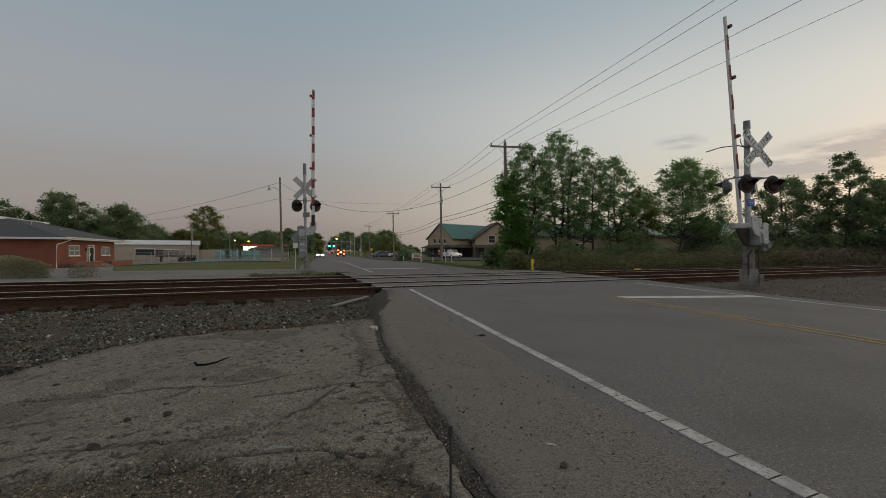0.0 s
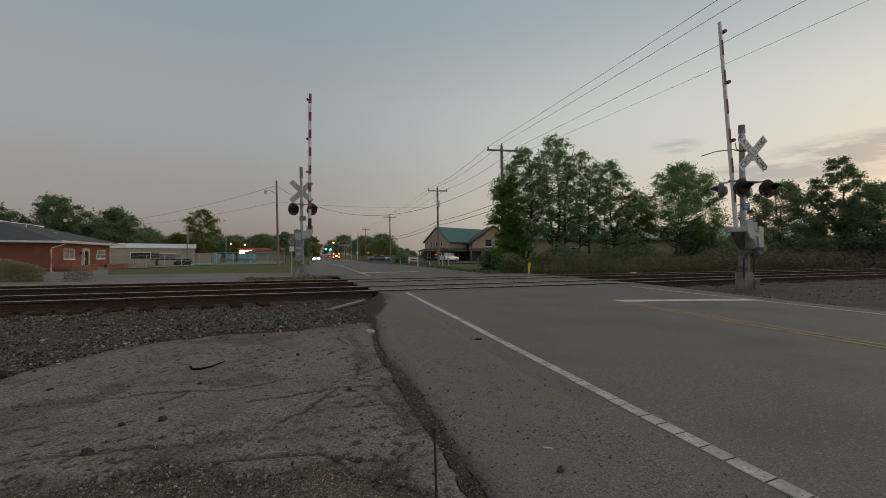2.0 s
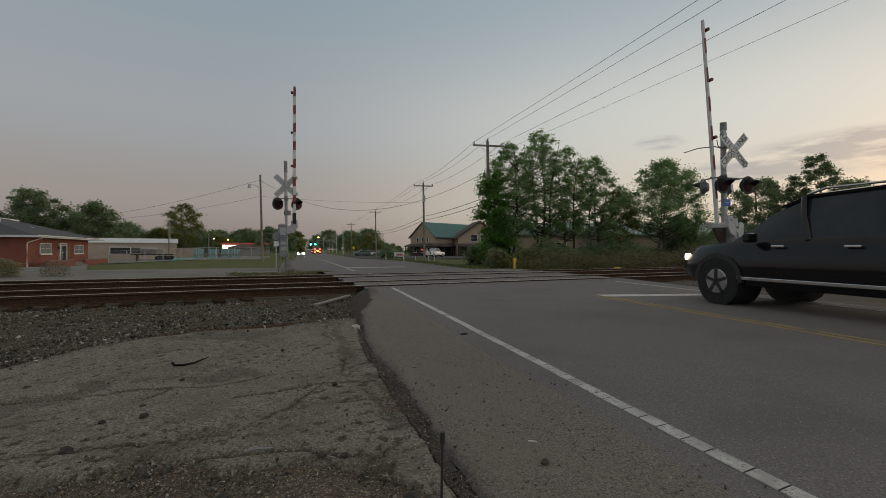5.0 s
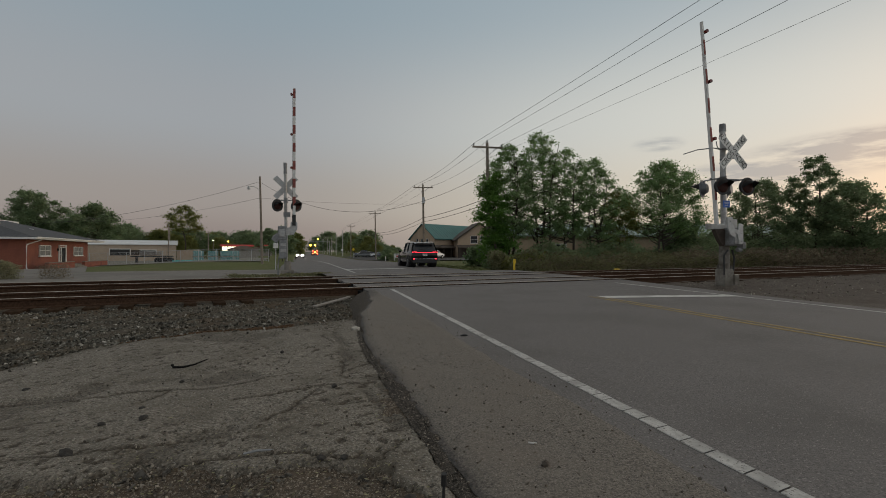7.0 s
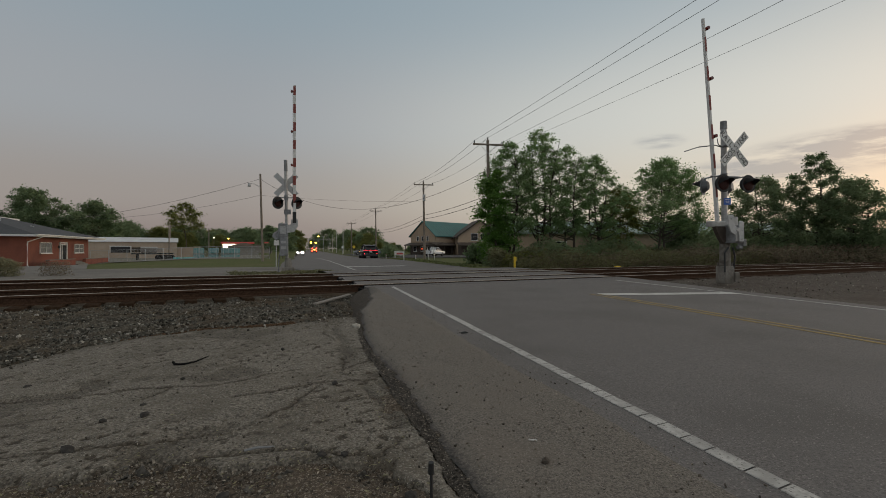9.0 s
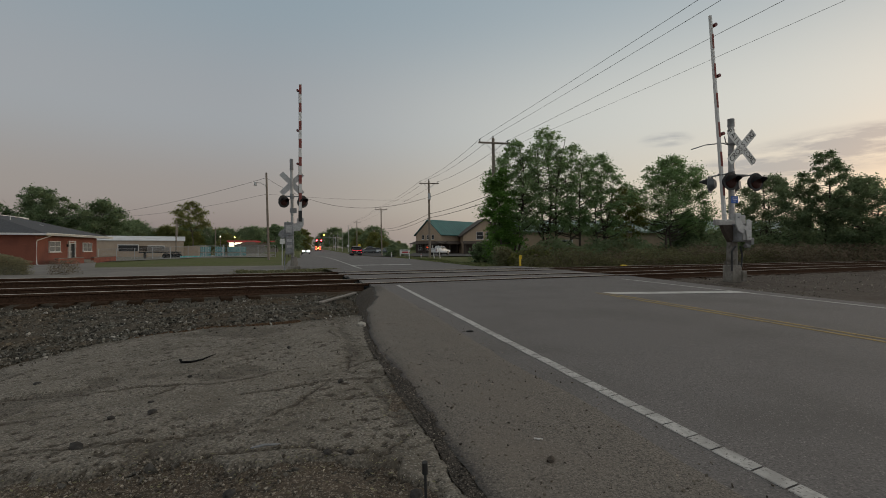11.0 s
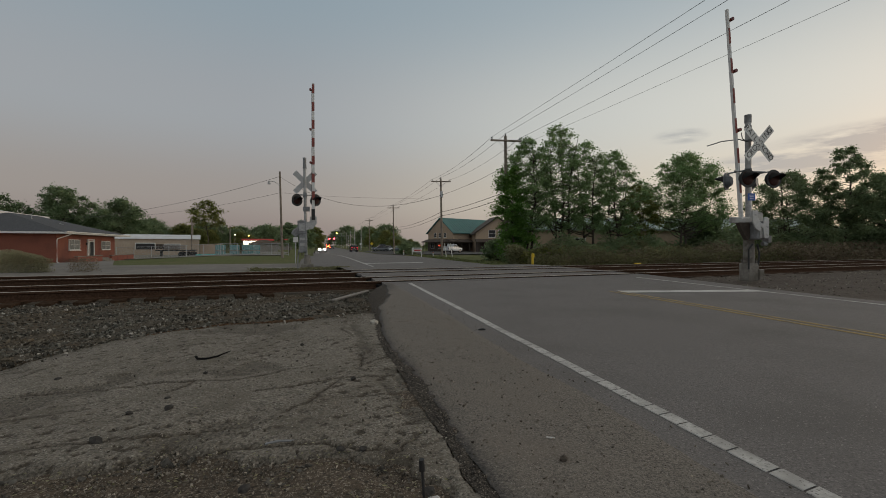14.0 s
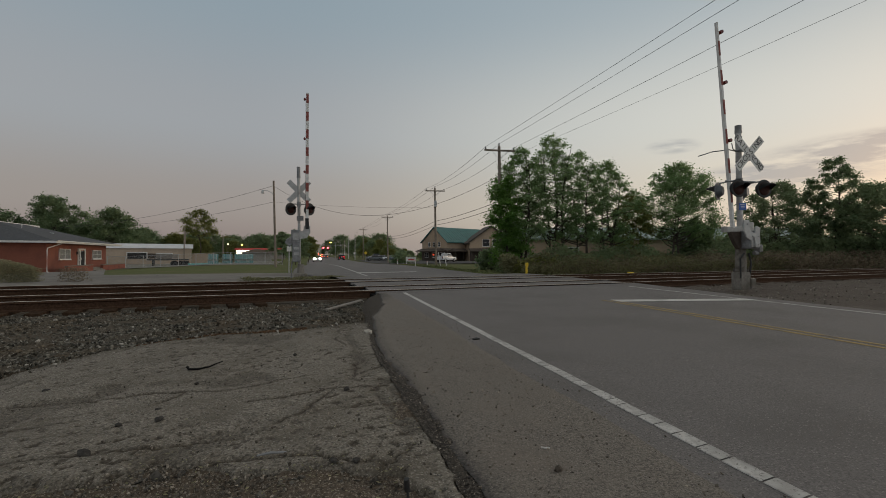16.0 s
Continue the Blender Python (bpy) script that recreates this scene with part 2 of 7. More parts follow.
M = dict(
    asphalt=surf("asphalt", (0.091, 0.084, 0.081), (0.188, 0.174, 0.167), 75, 0.9, 0.003, c3=(0.118, 0.109, 0.103), big=0.8, bump_scale=150, fleck=(((0.33, 0.307, 0.286), 150, 0.92), ((0.05, 0.046, 0.043), 130, 0.93)), spread=(0.33, 0.64)),
    shoulder=surf("gritty_shoulder", (0.074, 0.065, 0.055), (0.200, 0.177, 0.150), 90, 0.95, 0.0028, c3=(0.152, 0.130, 0.108), big=1.6, bump_scale=90, fleck=(((0.34, 0.30, 0.26), 150, 0.94), ((0.05, 0.043, 0.037), 120, 0.94), ((0.33, 0.29, 0.25), 330, 0.9)), spread=(0.38, 0.60), mask=((0.030, 0.028, 0.027), (0.062, 0.056, 0.052))),
    pad=surf("worn_pad", (0.066, 0.058, 0.046), (0.315, 0.282, 0.232), 62, 0.95, 0.02, c3=(0.150, 0.131, 0.103), big=2.6, bump_scale=70, fleck=(((0.50, 0.46, 0.40), 105, 0.945), ((0.036, 0.031, 0.026), 62, 0.925), ((0.46, 0.42, 0.36), 200, 0.9)), spread=(0.34, 0.64), mask=((0.030, 0.025, 0.019), (0.092, 0.073, 0.051))),
    dirt=surf("dark_dirt", (0.040, 0.030, 0.021), (0.150, 0.114, 0.080), 45, 1.0, 0.014, c3=(0.095, 0.068, 0.042), big=1.6, fleck=(((0.30, 0.255, 0.20), 120, 0.88), ((0.02, 0.017, 0.014), 90, 0.9), ((0.34, 0.29, 0.23), 210, 0.88))),
    gapdirt=surf("crack_dirt", (0.030, 0.027, 0.024), (0.105, 0.092, 0.078), 60, 1.0, 0.012, spec=0.1, c3=(0.045, 0.04, 0.036), big=5, fleck=(((0.24, 0.21, 0.18), 130, 0.9), ((0.18, 0.155, 0.13), 260, 0.85))),
    ballast=surf("ballast_bed", (0.044, 0.037, 0.029), (0.150, 0.130, 0.102), 24, 0.95, 0.03, c3=(0.095, 0.070, 0.046), big=0.7, bump_scale=28, spec=0.1),
    stone=surf("ballast_stone", (0.052, 0.049, 0.041), (0.165, 0.155, 0.130), 14, 0.95, 0.004, island=0.72, c3=(0.11, 0.088, 0.062), big=1.3, spec=0.15, fleck=(((0.34, 0.32, 0.29), 60, 0.94),)),
    rock_dark=surf("dark_rock", (0.03, 0.028, 0.026), (0.075, 0.07, 0.065), 30, 0.9, 0.003, spec=0.2),
    rust_soil=surf("rusty_soil", (0.07, 0.042, 0.026), (0.15, 0.092, 0.055), 30, 1.0, island=0.4, spec=0.1),
    chip=surf("broken_chip", (0.065, 0.060, 0.052), (0.150, 0.138, 0.120), 40, 0.95, 0.004, island=0.3, spec=0.2),
    crumb=surf("dark_crumb", (0.03, 0.026, 0.022), (0.11, 0.094, 0.078), 30, 0.95, island=0.6),
    pebble_b=surf("mixed_pebble", (0.055, 0.046, 0.036), (0.19, 0.165, 0.135), 30, 0.9, island=0.6, spec=0.2),
    pebble=surf("pebble", (0.12, 0.102, 0.082), (0.36, 0.315, 0.255), 30, 0.9, island=0.65),
    grass=surf("grass", (0.078, 0.094, 0.032), (0.135, 0.148, 0.058), 3, 1.0, 0.03, c3=(0.135, 0.130, 0.062), big=0.35, spec=0.1),
    field=surf("field", (0.06, 0.07, 0.03), (0.11, 0.11, 0.05), 0.5, 1.0, c3=(0.12, 0.10, 0.06), big=0.05),
    street=surf("pale_street", (0.145, 0.132, 0.116), (0.22, 0.20, 0.176), 3, 0.9, 0.004, c3=(0.125, 0.113, 0.099), big=0.25, cracks=((0.5, 0.006, (0.07, 0.063, 0.056)),)),
    panel=surf("crossing_panel", (0.105, 0.096, 0.090), (0.185, 0.170, 0.160), 40, 0.9, 0.003, rand=0.1, c3=(0.12, 0.105, 0.092), big=1.2),
    white_line=surf("road_paint_white", (0.34, 0.33, 0.31), (0.53, 0.52, 0.495), 30, 0.85, 0.002, c3=(0.29, 0.28, 0.265), big=3, spread=(0.3, 0.6), fleck=(((0.17, 0.16, 0.15), 120, 0.88),)),
    yellow_line=surf("road_paint_yellow", (0.26, 0.185, 0.072), (0.39, 0.28, 0.10), 24, 0.85, c3=(0.18, 0.15, 0.105), big=4, fleck=(((0.15, 0.13, 0.11), 110, 0.86),)),
    rail_side=surf("rusty_rail", (0.042, 0.025, 0.017), (0.088, 0.052, 0.034), 25, 1.0, 0.003, spec=0.06),
    rail_head=surf("rail_head", (0.50, 0.455, 0.405), (0.64, 0.585, 0.515), 5, 0.74, metal=0.72),
    tie=surf("tie_wood", (0.028, 0.018, 0.012), (0.062, 0.040, 0.026), 18, 1.0, 0.006, rand=0.4, spec=0.03),
    grey_wood=surf("weathered_wood", (0.19, 0.17, 0.15), (0.32, 0.29, 0.26), 30, 0.9, 0.004),
    pole_wood=surf("pole_wood", (0.19, 0.155, 0.125), (0.31, 0.26, 0.21), 20, 0.9, 0.006, c3=(0.15, 0.125, 0.10), big=1),
    alu=surf("dull_aluminium", (0.36, 0.36, 0.355), (0.5, 0.5, 0.49), 14, 0.5, metal=0.55, c3=(0.3, 0.29, 0.28), big=3),
    alu_dark=surf("grey_housing", (0.2, 0.205, 0.21), (0.3, 0.305, 0.31), 12, 0.55, metal=0.3, c3=(0.16, 0.16, 0.16), big=4),
    alu_back=surf("sign_back", (0.4, 0.4, 0.4), (0.52, 0.52, 0.51), 6, 0.5, metal=0.3),
    concrete=surf("concrete", (0.16, 0.145, 0.125), (0.28, 0.26, 0.23), 12, 0.95, 0.006, c3=(0.12, 0.105, 0.085), big=2.5),
    pedestal=surf("stained_casting", (0.14, 0.125, 0.108), (0.26, 0.24, 0.21), 9, 0.85, 0.003, metal=0.2, c3=(0.09, 0.075, 0.06), big=4),
    black=surf("black_paint", (0.012, 0.012, 0.013), (0.03, 0.03, 0.03), 10, 0.6),
    lens_red=surf("dark_red_lens", (0.09, 0.008, 0.006), (0.16, 0.015, 0.01), 30, 0.25),
    sign_white=surf("sign_white", (0.66, 0.65, 0.62), (0.78, 0.77, 0.74), 8, 0.55, c3=(0.55, 0.53, 0.5), big=3),
    letter=surf("letter_black", (0.02, 0.02, 0.02), (0.035, 0.035, 0.035), 10, 0.6),
    stripe_red=surf("stripe_red", (0.21, 0.045, 0.036), (0.28, 0.07, 0.055), 10, 0.6, c3=(0.24, 0.09, 0.07), big=3),
    stripe_white=surf("stripe_white", (0.6, 0.59, 0.57), (0.76, 0.75, 0.72), 8, 0.6),
    lot=surf("dark_lot", (0.06, 0.057, 0.055), (0.10, 0.096, 0.092), 6, 0.95, 0.004, c3=(0.075, 0.072, 0.07), big=0.3, spec=0.2),
    lens_maroon=surf("maroon_lens", (0.03, 0.010, 0.008), (0.055, 0.017, 0.013), 40, 0.6, spec=0.2),
    cinder=surf("cinder_dirt", (0.050, 0.042, 0.036), (0.150, 0.127, 0.108), 30, 1.0, 0.014, c3=(0.085, 0.07, 0.06), big=0.8, spec=0.15, fleck=(((0.27, 0.24, 0.21), 60, 0.93), ((0.03, 0.027, 0.024), 40, 0.93))),
    yard=surf("yard_gravel", (0.18, 0.17, 0.147), (0.27, 0.255, 0.222), 5, 1.0, 0.01, c3=(0.16, 0.158, 0.12), big=0.2, spec=0.1),
    pale_pole=surf("pale_pole", (0.42, 0.40, 0.37), (0.54, 0.52, 0.48), 6, 0.8),
    blind=surf("blind_glass", (0.17, 0.17, 0.165), (0.26, 0.26, 0.25), 3, 0.25, spec=0.4),
    straw_b=leafmat("straw_bush", (0.27, 0.26, 0.15), (0.44, 0.41, 0.27), 0.4),
    disc_grey=surf("grey_disc", (0.11, 0.12, 0.13), (0.16, 0.17, 0.18), 10, 0.6),
    stop_paint=surf("stop_line_paint", (0.46, 0.45, 0.43), (0.66, 0.65, 0.62), 30, 0.8, 0.002, c3=(0.38, 0.37, 0.35), big=3, fleck=(((0.22, 0.21, 0.2), 120, 0.9),)),
    rubber=surf("rubber_strip", (0.012, 0.012, 0.012), (0.02, 0.02, 0.02), 20, 1.0, spec=0.03),
    blue=surf("blue_sign", (0.03, 0.11, 0.42), (0.05, 0.15, 0.5), 10, 0.5),
    yellow=surf("yellow_paint", (0.62, 0.42, 0.02), (0.75, 0.52, 0.04), 10, 0.6),
    wire=surf("cable", (0.015, 0.015, 0.016), (0.03, 0.03, 0.03), 10, 0.7),
    bark=surf("bark", (0.045, 0.036, 0.028), (0.10, 0.082, 0.065), 12, 0.95, 0.02),
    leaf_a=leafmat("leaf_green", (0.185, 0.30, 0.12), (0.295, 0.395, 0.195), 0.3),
    leaf_b=leafmat("leaf_yellowish", (0.16, 0.185, 0.055), (0.25, 0.25, 0.09)),
    leaf_c=leafmat("leaf_dark", (0.17, 0.245, 0.13), (0.265, 0.32, 0.175), 0.28),
    brush=leafmat("brush_leaf", (0.175, 0.185, 0.10), (0.275, 0.262, 0.15), 0.4),
    pale_stone=surf("pale_stone", (0.19, 0.175, 0.15), (0.36, 0.34, 0.30), 20, 0.9, island=0.5, spec=0.2),
    leaf_v=leafmat("leaf_vine", (0.12, 0.245, 0.05), (0.20, 0.335, 0.09)),
    weed=leafmat("dry_weed", (0.195, 0.16, 0.115), (0.31, 0.262, 0.185), 0.4),
    weed_g=leafmat("rank_weed", (0.15, 0.16, 0.08), (0.25, 0.235, 0.13), 0.4),
    blade=leafmat("grass_blade", (0.12, 0.15, 0.06), (0.22, 0.235, 0.11), 0.4),
    brick=surf("red_brick", (0.20, 0.062, 0.042), (0.275, 0.09, 0.057), 4, 0.9, 0.004, rand=0.15, c3=(0.16, 0.052, 0.04), big=1.5),
    mortar=surf("brick_wall", (0.19, 0.066, 0.043), (0.265, 0.092, 0.058), 9, 0.95, c3=(0.165, 0.057, 0.04), big=0.5),
    shingle=surf("shingle_roof", (0.045, 0.048, 0.055), (0.085, 0.088, 0.095), 6, 0.9, 0.01, c3=(0.06, 0.063, 0.07), big=0.4),
    white_trim=surf("white_trim", (0.6, 0.59, 0.57), (0.74, 0.73, 0.7), 6, 0.6),
    glass=surf("window_glass", (0.02, 0.022, 0.025), (0.035, 0.038, 0.042), 2, 0.12, spec=0.35),
    tan=surf("tan_siding", (0.36, 0.27, 0.19), (0.42, 0.32, 0.225), 2, 0.8, c3=(0.33, 0.25, 0.18), big=0.3),
    beige=surf("beige_metal", (0.415, 0.325, 0.245), (0.475, 0.38, 0.295), 1.5, 0.6, c3=(0.39, 0.305, 0.23), big=0.3),
    roof_green=surf("green_metal_roof", (0.05, 0.15, 0.14), (0.065, 0.18, 0.165), 1.5, 0.5, c3=(0.055, 0.14, 0.13), big=0.4),
    roof_white=surf("white_metal_roof", (0.6, 0.61, 0.62), (0.7, 0.71, 0.72), 1.5, 0.5, c3=(0.55, 0.55, 0.55), big=0.3),
    roof_pale=surf("pale_green_roof", (0.24, 0.31, 0.28), (0.31, 0.38, 0.35), 1.5, 0.5, c3=(0.27, 0.33, 0.3), big=0.4),
    roof_brown=surf("brown_roof", (0.16, 0.125, 0.1), (0.22, 0.175, 0.145), 4, 0.9),
    dark_wood=surf("dark_timber", (0.05, 0.038, 0.03), (0.09, 0.07, 0.055), 6, 0.8),
    tarp=surf("turquoise_wrap", (0.055, 0.215, 0.215), (0.16, 0.33, 0.325), 4, 0.45, c3=(0.34, 0.40, 0.40), big=2.2),
    tarp_bright=surf("bright_turquoise_wrap", (0.06, 0.40, 0.40), (0.10, 0.50, 0.49), 4, 0.45, c3=(0.2, 0.48, 0.48), big=1.6),
    galv=surf("galvanised", (0.4, 0.41, 0.42), (0.5, 0.51, 0.52), 10, 0.45, metal=0.6),
    car_dark=surf("car_paint_black", (0.006, 0.0065, 0.0075), (0.010, 0.0105, 0.012), 4, 0.14, spec=0.42),
    car_white=surf("car_paint_white", (0.62, 0.63, 0.64), (0.7, 0.71, 0.72), 4, 0.3, spec=0.5),
    car_grey=surf("car_paint_grey", (0.09, 0.10, 0.105), (0.12, 0.13, 0.135), 4, 0.3, spec=0.5),
    car_blue=surf("car_paint_blue", (0.05, 0.07, 0.12), (0.07, 0.09, 0.15), 4, 0.3, spec=0.5),
    tyre=surf("tyre", (0.012, 0.012, 0.012), (0.025, 0.025, 0.025), 20, 0.9),
    rim=surf("rim", (0.3, 0.3, 0.31), (0.42, 0.42, 0.43), 10, 0.35, metal=0.8),
    chrome=surf("chrome", (0.6, 0.6, 0.61), (0.7, 0.7, 0.7), 5, 0.2, metal=1.0),
    plastic=surf("black_plastic", (0.02, 0.02, 0.021), (0.035, 0.035, 0.036), 20, 0.6),
    tail=surf("tail_lamp", (0.4, 0.01, 0.02), (0.5, 0.015, 0.03), 5, 0.3, emit=(1.0, 0.03, 0.05), strength=2.3),
    tail_far=surf("tail_lamp_far", (0.4, 0.01, 0.02), (0.5, 0.015, 0.03), 5, 0.3, emit=(1.0, 0.05, 0.02), strength=16),
    head=surf("head_lamp", (0.8, 0.8, 0.75), (0.9, 0.9, 0.85), 5, 0.3, emit=(1.0, 0.96, 0.82), strength=60),
    t_green=surf("signal_green", (0.02, 0.3, 0.2), (0.03, 0.35, 0.25), 5, 0.3, emit=(0.03, 1.0, 0.62), strength=17),
    t_amber=surf("signal_amber", (0.5, 0.3, 0.02), (0.55, 0.35, 0.03), 5, 0.3, emit=(1.0, 0.5, 0.04), strength=15),
    t_red=surf("signal_red", (0.5, 0.02, 0.02), (0.55, 0.03, 0.03), 5, 0.3, emit=(1.0, 0.04, 0.05), strength=17),
    lamp_white=surf("lamp_white", (0.8, 0.8, 0.8), (0.9, 0.9, 0.9), 5, 0.3, emit=(1.0, 0.86, 0.58), strength=2.4),
    lamp_amber=surf("lamp_amber", (0.8, 0.5, 0.1), (0.9, 0.6, 0.15), 5, 0.3, emit=(1.0, 0.62, 0.08), strength=10),
    canopy_red=surf("red_fascia", (0.28, 0.05, 0.05), (0.36, 0.06, 0.06), 5, 0.6, emit=(1.0, 0.12, 0.1), strength=0.12),
    neon=surf("neon_sign", (0.5, 0.1, 0.05), (0.6, 0.12, 0.06), 5, 0.4, emit=(1.0, 0.12, 0.05), strength=0.7),
    red_paint=surf("red_paint", (0.45, 0.06, 0.06), (0.52, 0.08, 0.08), 6, 0.6),
    paper=surf("pale_litter", (0.6, 0.58, 0.55), (0.7, 0.68, 0.65), 20, 0.8),
)

# ---- building helpers ----
def part(name, bm, material, parent=None, label="", smooth=False):
    me = bpy.data.meshes.new(name)
    bm.normal_update()
    bm.to_mesh(me)
    bm.free()
    me.materials.append(material)
    if smooth:
        me.shade_smooth()
        me.set_sharp_from_angle(angle=radians(40))
    ob = new(name, me)
    ob.parent = parent
    return tagged(ob, label)


def raw(name, verts, faces, material, parent=None, label="", smooth=False):
    me = bpy.data.meshes.new(name)
    me.from_pydata(verts, [], faces)
    me.update()
    me.materials.append(material)
    if smooth:
        me.shade_smooth()
    ob = new(name, me)
    ob.parent = parent
    return tagged(ob, label)


def thing(name, m, label, category, group="", kind=""):
    ob = new(name)
    ob.empty_display_size = 0.2
    ob.matrix_world = m
    return tagged(ob, label, category, group, kind)


def box(bm, size, at=(0, 0, 0), rot=(0, 0, 0), bevel=0.0):
    m = pose(*at, *rot) @ Matrix.Diagonal((*size, 1))
    vs = bmesh.ops.create_cube(bm, size=1, matrix=m)["verts"]
    if bevel:
        es = list({e for v in vs for e in v.link_edges})
        bmesh.ops.bevel(bm, geom=es, offset=bevel, segments=2, affect="EDGES", profile=0.6)
    return bm


def rod(bm, p, q, r, r2=None, n=10, caps=True):
    p, q = Vector(p), Vector(q)
    v = q - p
    m = Matrix.Translation((p + q) / 2) @ v.to_track_quat("Z", "Y").to_matrix().to_4x4()
    bmesh.ops.create_cone(bm, cap_ends=caps, segments=n, radius1=r, radius2=r if r2 is None else r2, depth=v.length, matrix=m)
    return bm


def tube(bm, pts, radii, n=8):
    pts = [Vector(p) for p in pts]
    if not isinstance(radii, (list, tuple)):
        radii = [radii] * len(pts)
    rings = []
    for i, p in enumerate(pts):
        d = (pts[min(i + 1, len(pts) - 1)] - pts[max(i - 1, 0)]).normalized()
        q = d.to_track_quat("Z", "Y")
        rings.append([bm.verts.new(p + q @ Vector((radii[i] * math.cos(a), radii[i] * math.sin(a), 0))) for a in (2 * math.pi * k / n for k in range(n))])
    for a, b in zip(rings, rings[1:]):
        for k in range(n):
            bm.faces.new((a[k], a[(k + 1) % n], b[(k + 1) % n], b[k]))
    bm.faces.new(rings[0][::-1])
    bm.faces.new(rings[-1])
    return bm


def prism(bm, outline, a, b, axis="x"):
    """Extrudes an outline (two coordinates) along an axis from a to b."""
    def at(u, v, w):
        return {"x": (w, u, v), "y": (u, w, v), "z": (u, v, w)}[axis]
    lo = [bm.verts.new(at(u, v, a)) for u, v in outline]
    hi = [bm.verts.new(at(u, v, b)) for u, v in outline]
    n = len(outline)
    for i in range(n):
        bm.faces.new((lo[i], lo[(i + 1) % n], hi[(i + 1) % n], hi[i]))
    bm.faces.new(lo[::-1])
    bm.faces.new(hi)
    bmesh.ops.recalc_face_normals(bm, faces=bm.faces)
    return bm


def B():
    return bmesh.new()


def sstep(a, b, x):
    t = np.clip((np.asarray(x, float) - a) / (b - a), 0, 1)
    return t * t * (3 - 2 * t)


def fbm(x, y, s, octaves=4, seed=0.0):
    """Cheap smooth noise on arrays, about -1 to 1."""
    out = np.zeros(np.broadcast(x, y).shape)
    amp, tot = 1.0, 0.0
    rng = np.random.RandomState(int(seed * 7) + 3)
    for o in range(octaves):
        for k in range(3):
            a = rng.uniform(0, 2 * math.pi)
            f = s * 2 ** o * rng.uniform(0.8, 1.25)
            u = x * math.cos(a) + y * math.sin(a)
            v = -x * math.sin(a) + y * math.cos(a)
            out = out + amp * np.sin(u * f + rng.uniform(0, 6.28) + 1.3 * np.sin(v * f * 0.73 + rng.uniform(0, 6.28)))
        tot += amp * 1.7
        amp *= 0.55
    return out / tot


def grid_mesh(name, X, Y, Z, material, smooth=True, dirt=None):
    h, w = X.shape
    verts = np.stack([X, Y, Z], -1).reshape(-1, 3)
    idx = np.arange(h * w).reshape(h, w)
    f = np.stack([idx[:-1, :-1], idx[:-1, 1:], idx[1:, 1:], idx[1:, :-1]], -1).reshape(-1, 4)
    o = raw(name, verts.tolist(), f.tolist(), material, smooth=smooth)
    if dirt is not None:
        at = o.data.attributes.new("dirt", "FLOAT", "POINT")
        at.data.foreach_set("value", np.clip(dirt, 0, 1).astype(np.float32).reshape(-1))
    return o


# ---- the lie of the land ----
TH = radians(78.149)
DIR, NRM = (math.sin(TH), math.cos(TH)), (-math.cos(TH), math.sin(TH))
RAILS = (10.77, 12.275, 14.60, 16.105)      # distance of each rail from the origin, square to the track
EDGE_X, YEL_X, FAR_X = 1.817, 5.446, 8.36


def dist(x, y):
    return NRM[0] * x + NRM[1] * y


def on_track(s, d, z=0.0):
    return (DIR[0] * s + NRM[0] * d, DIR[1] * s + NRM[1] * d, z)


def y_at(d, x):
    return (d - NRM[0] * x) / NRM[1]


def road_z(d):
    d = np.asarray(d, float)
    near = -0.022 - 0.0062 * np.clip(10.84 - d, 0, 16)
    return np.where(d < 14, near, -0.022 - 0.218 * sstep(17.7, 24, d) - 0.5 * sstep(40, 95, d))


def land_z(x, y):
    d = dist(x, y)
    left = sstep(2, 34, -np.asarray(x, float)) * sstep(20, 76, d)
    return -0.33 - 1.05 * left - 0.5 * sstep(40, 95, d) * sstep(-16, -3, x)


def pad_z(x, y):
    return -0.085 - 0.2 * sstep(-0.4, 4.0, -np.asarray(x, float)) - 0.012 * np.clip(3 - np.asarray(y, float), 0, 3)


def crack_x(y):
    return np.interp(y, [-1, 1.57, 2.05, 2.5, 3.0, 3.75, 4.4, 5.0, 6.1, 7.0, 8.3], [0.60, 0.60, 0.597, 0.602, 0.596, 0.575, 0.560, 0.566, 0.652, 0.77, 1.08])


def ground():
    a = np.concatenate([np.arange(0, 90, 2.5), 90 * 1.16 ** np.arange(0, 24)])
    ax = np.concatenate([-a[:0:-1], a])
    X, Y = np.meshgrid(ax, ax)
    Z = land_z(X, Y) + 0.05 * fbm(X, Y, 0.12, 3, 1)
    Z = np.where(dist(X, Y) < 24, np.minimum(Z, -0.62), Z)
    g = grid_mesh("ground", X, Y, Z, M["grass"])
    tagged(g, "mown and rough grass ground reaching to the horizon", "ground", kind="structure")


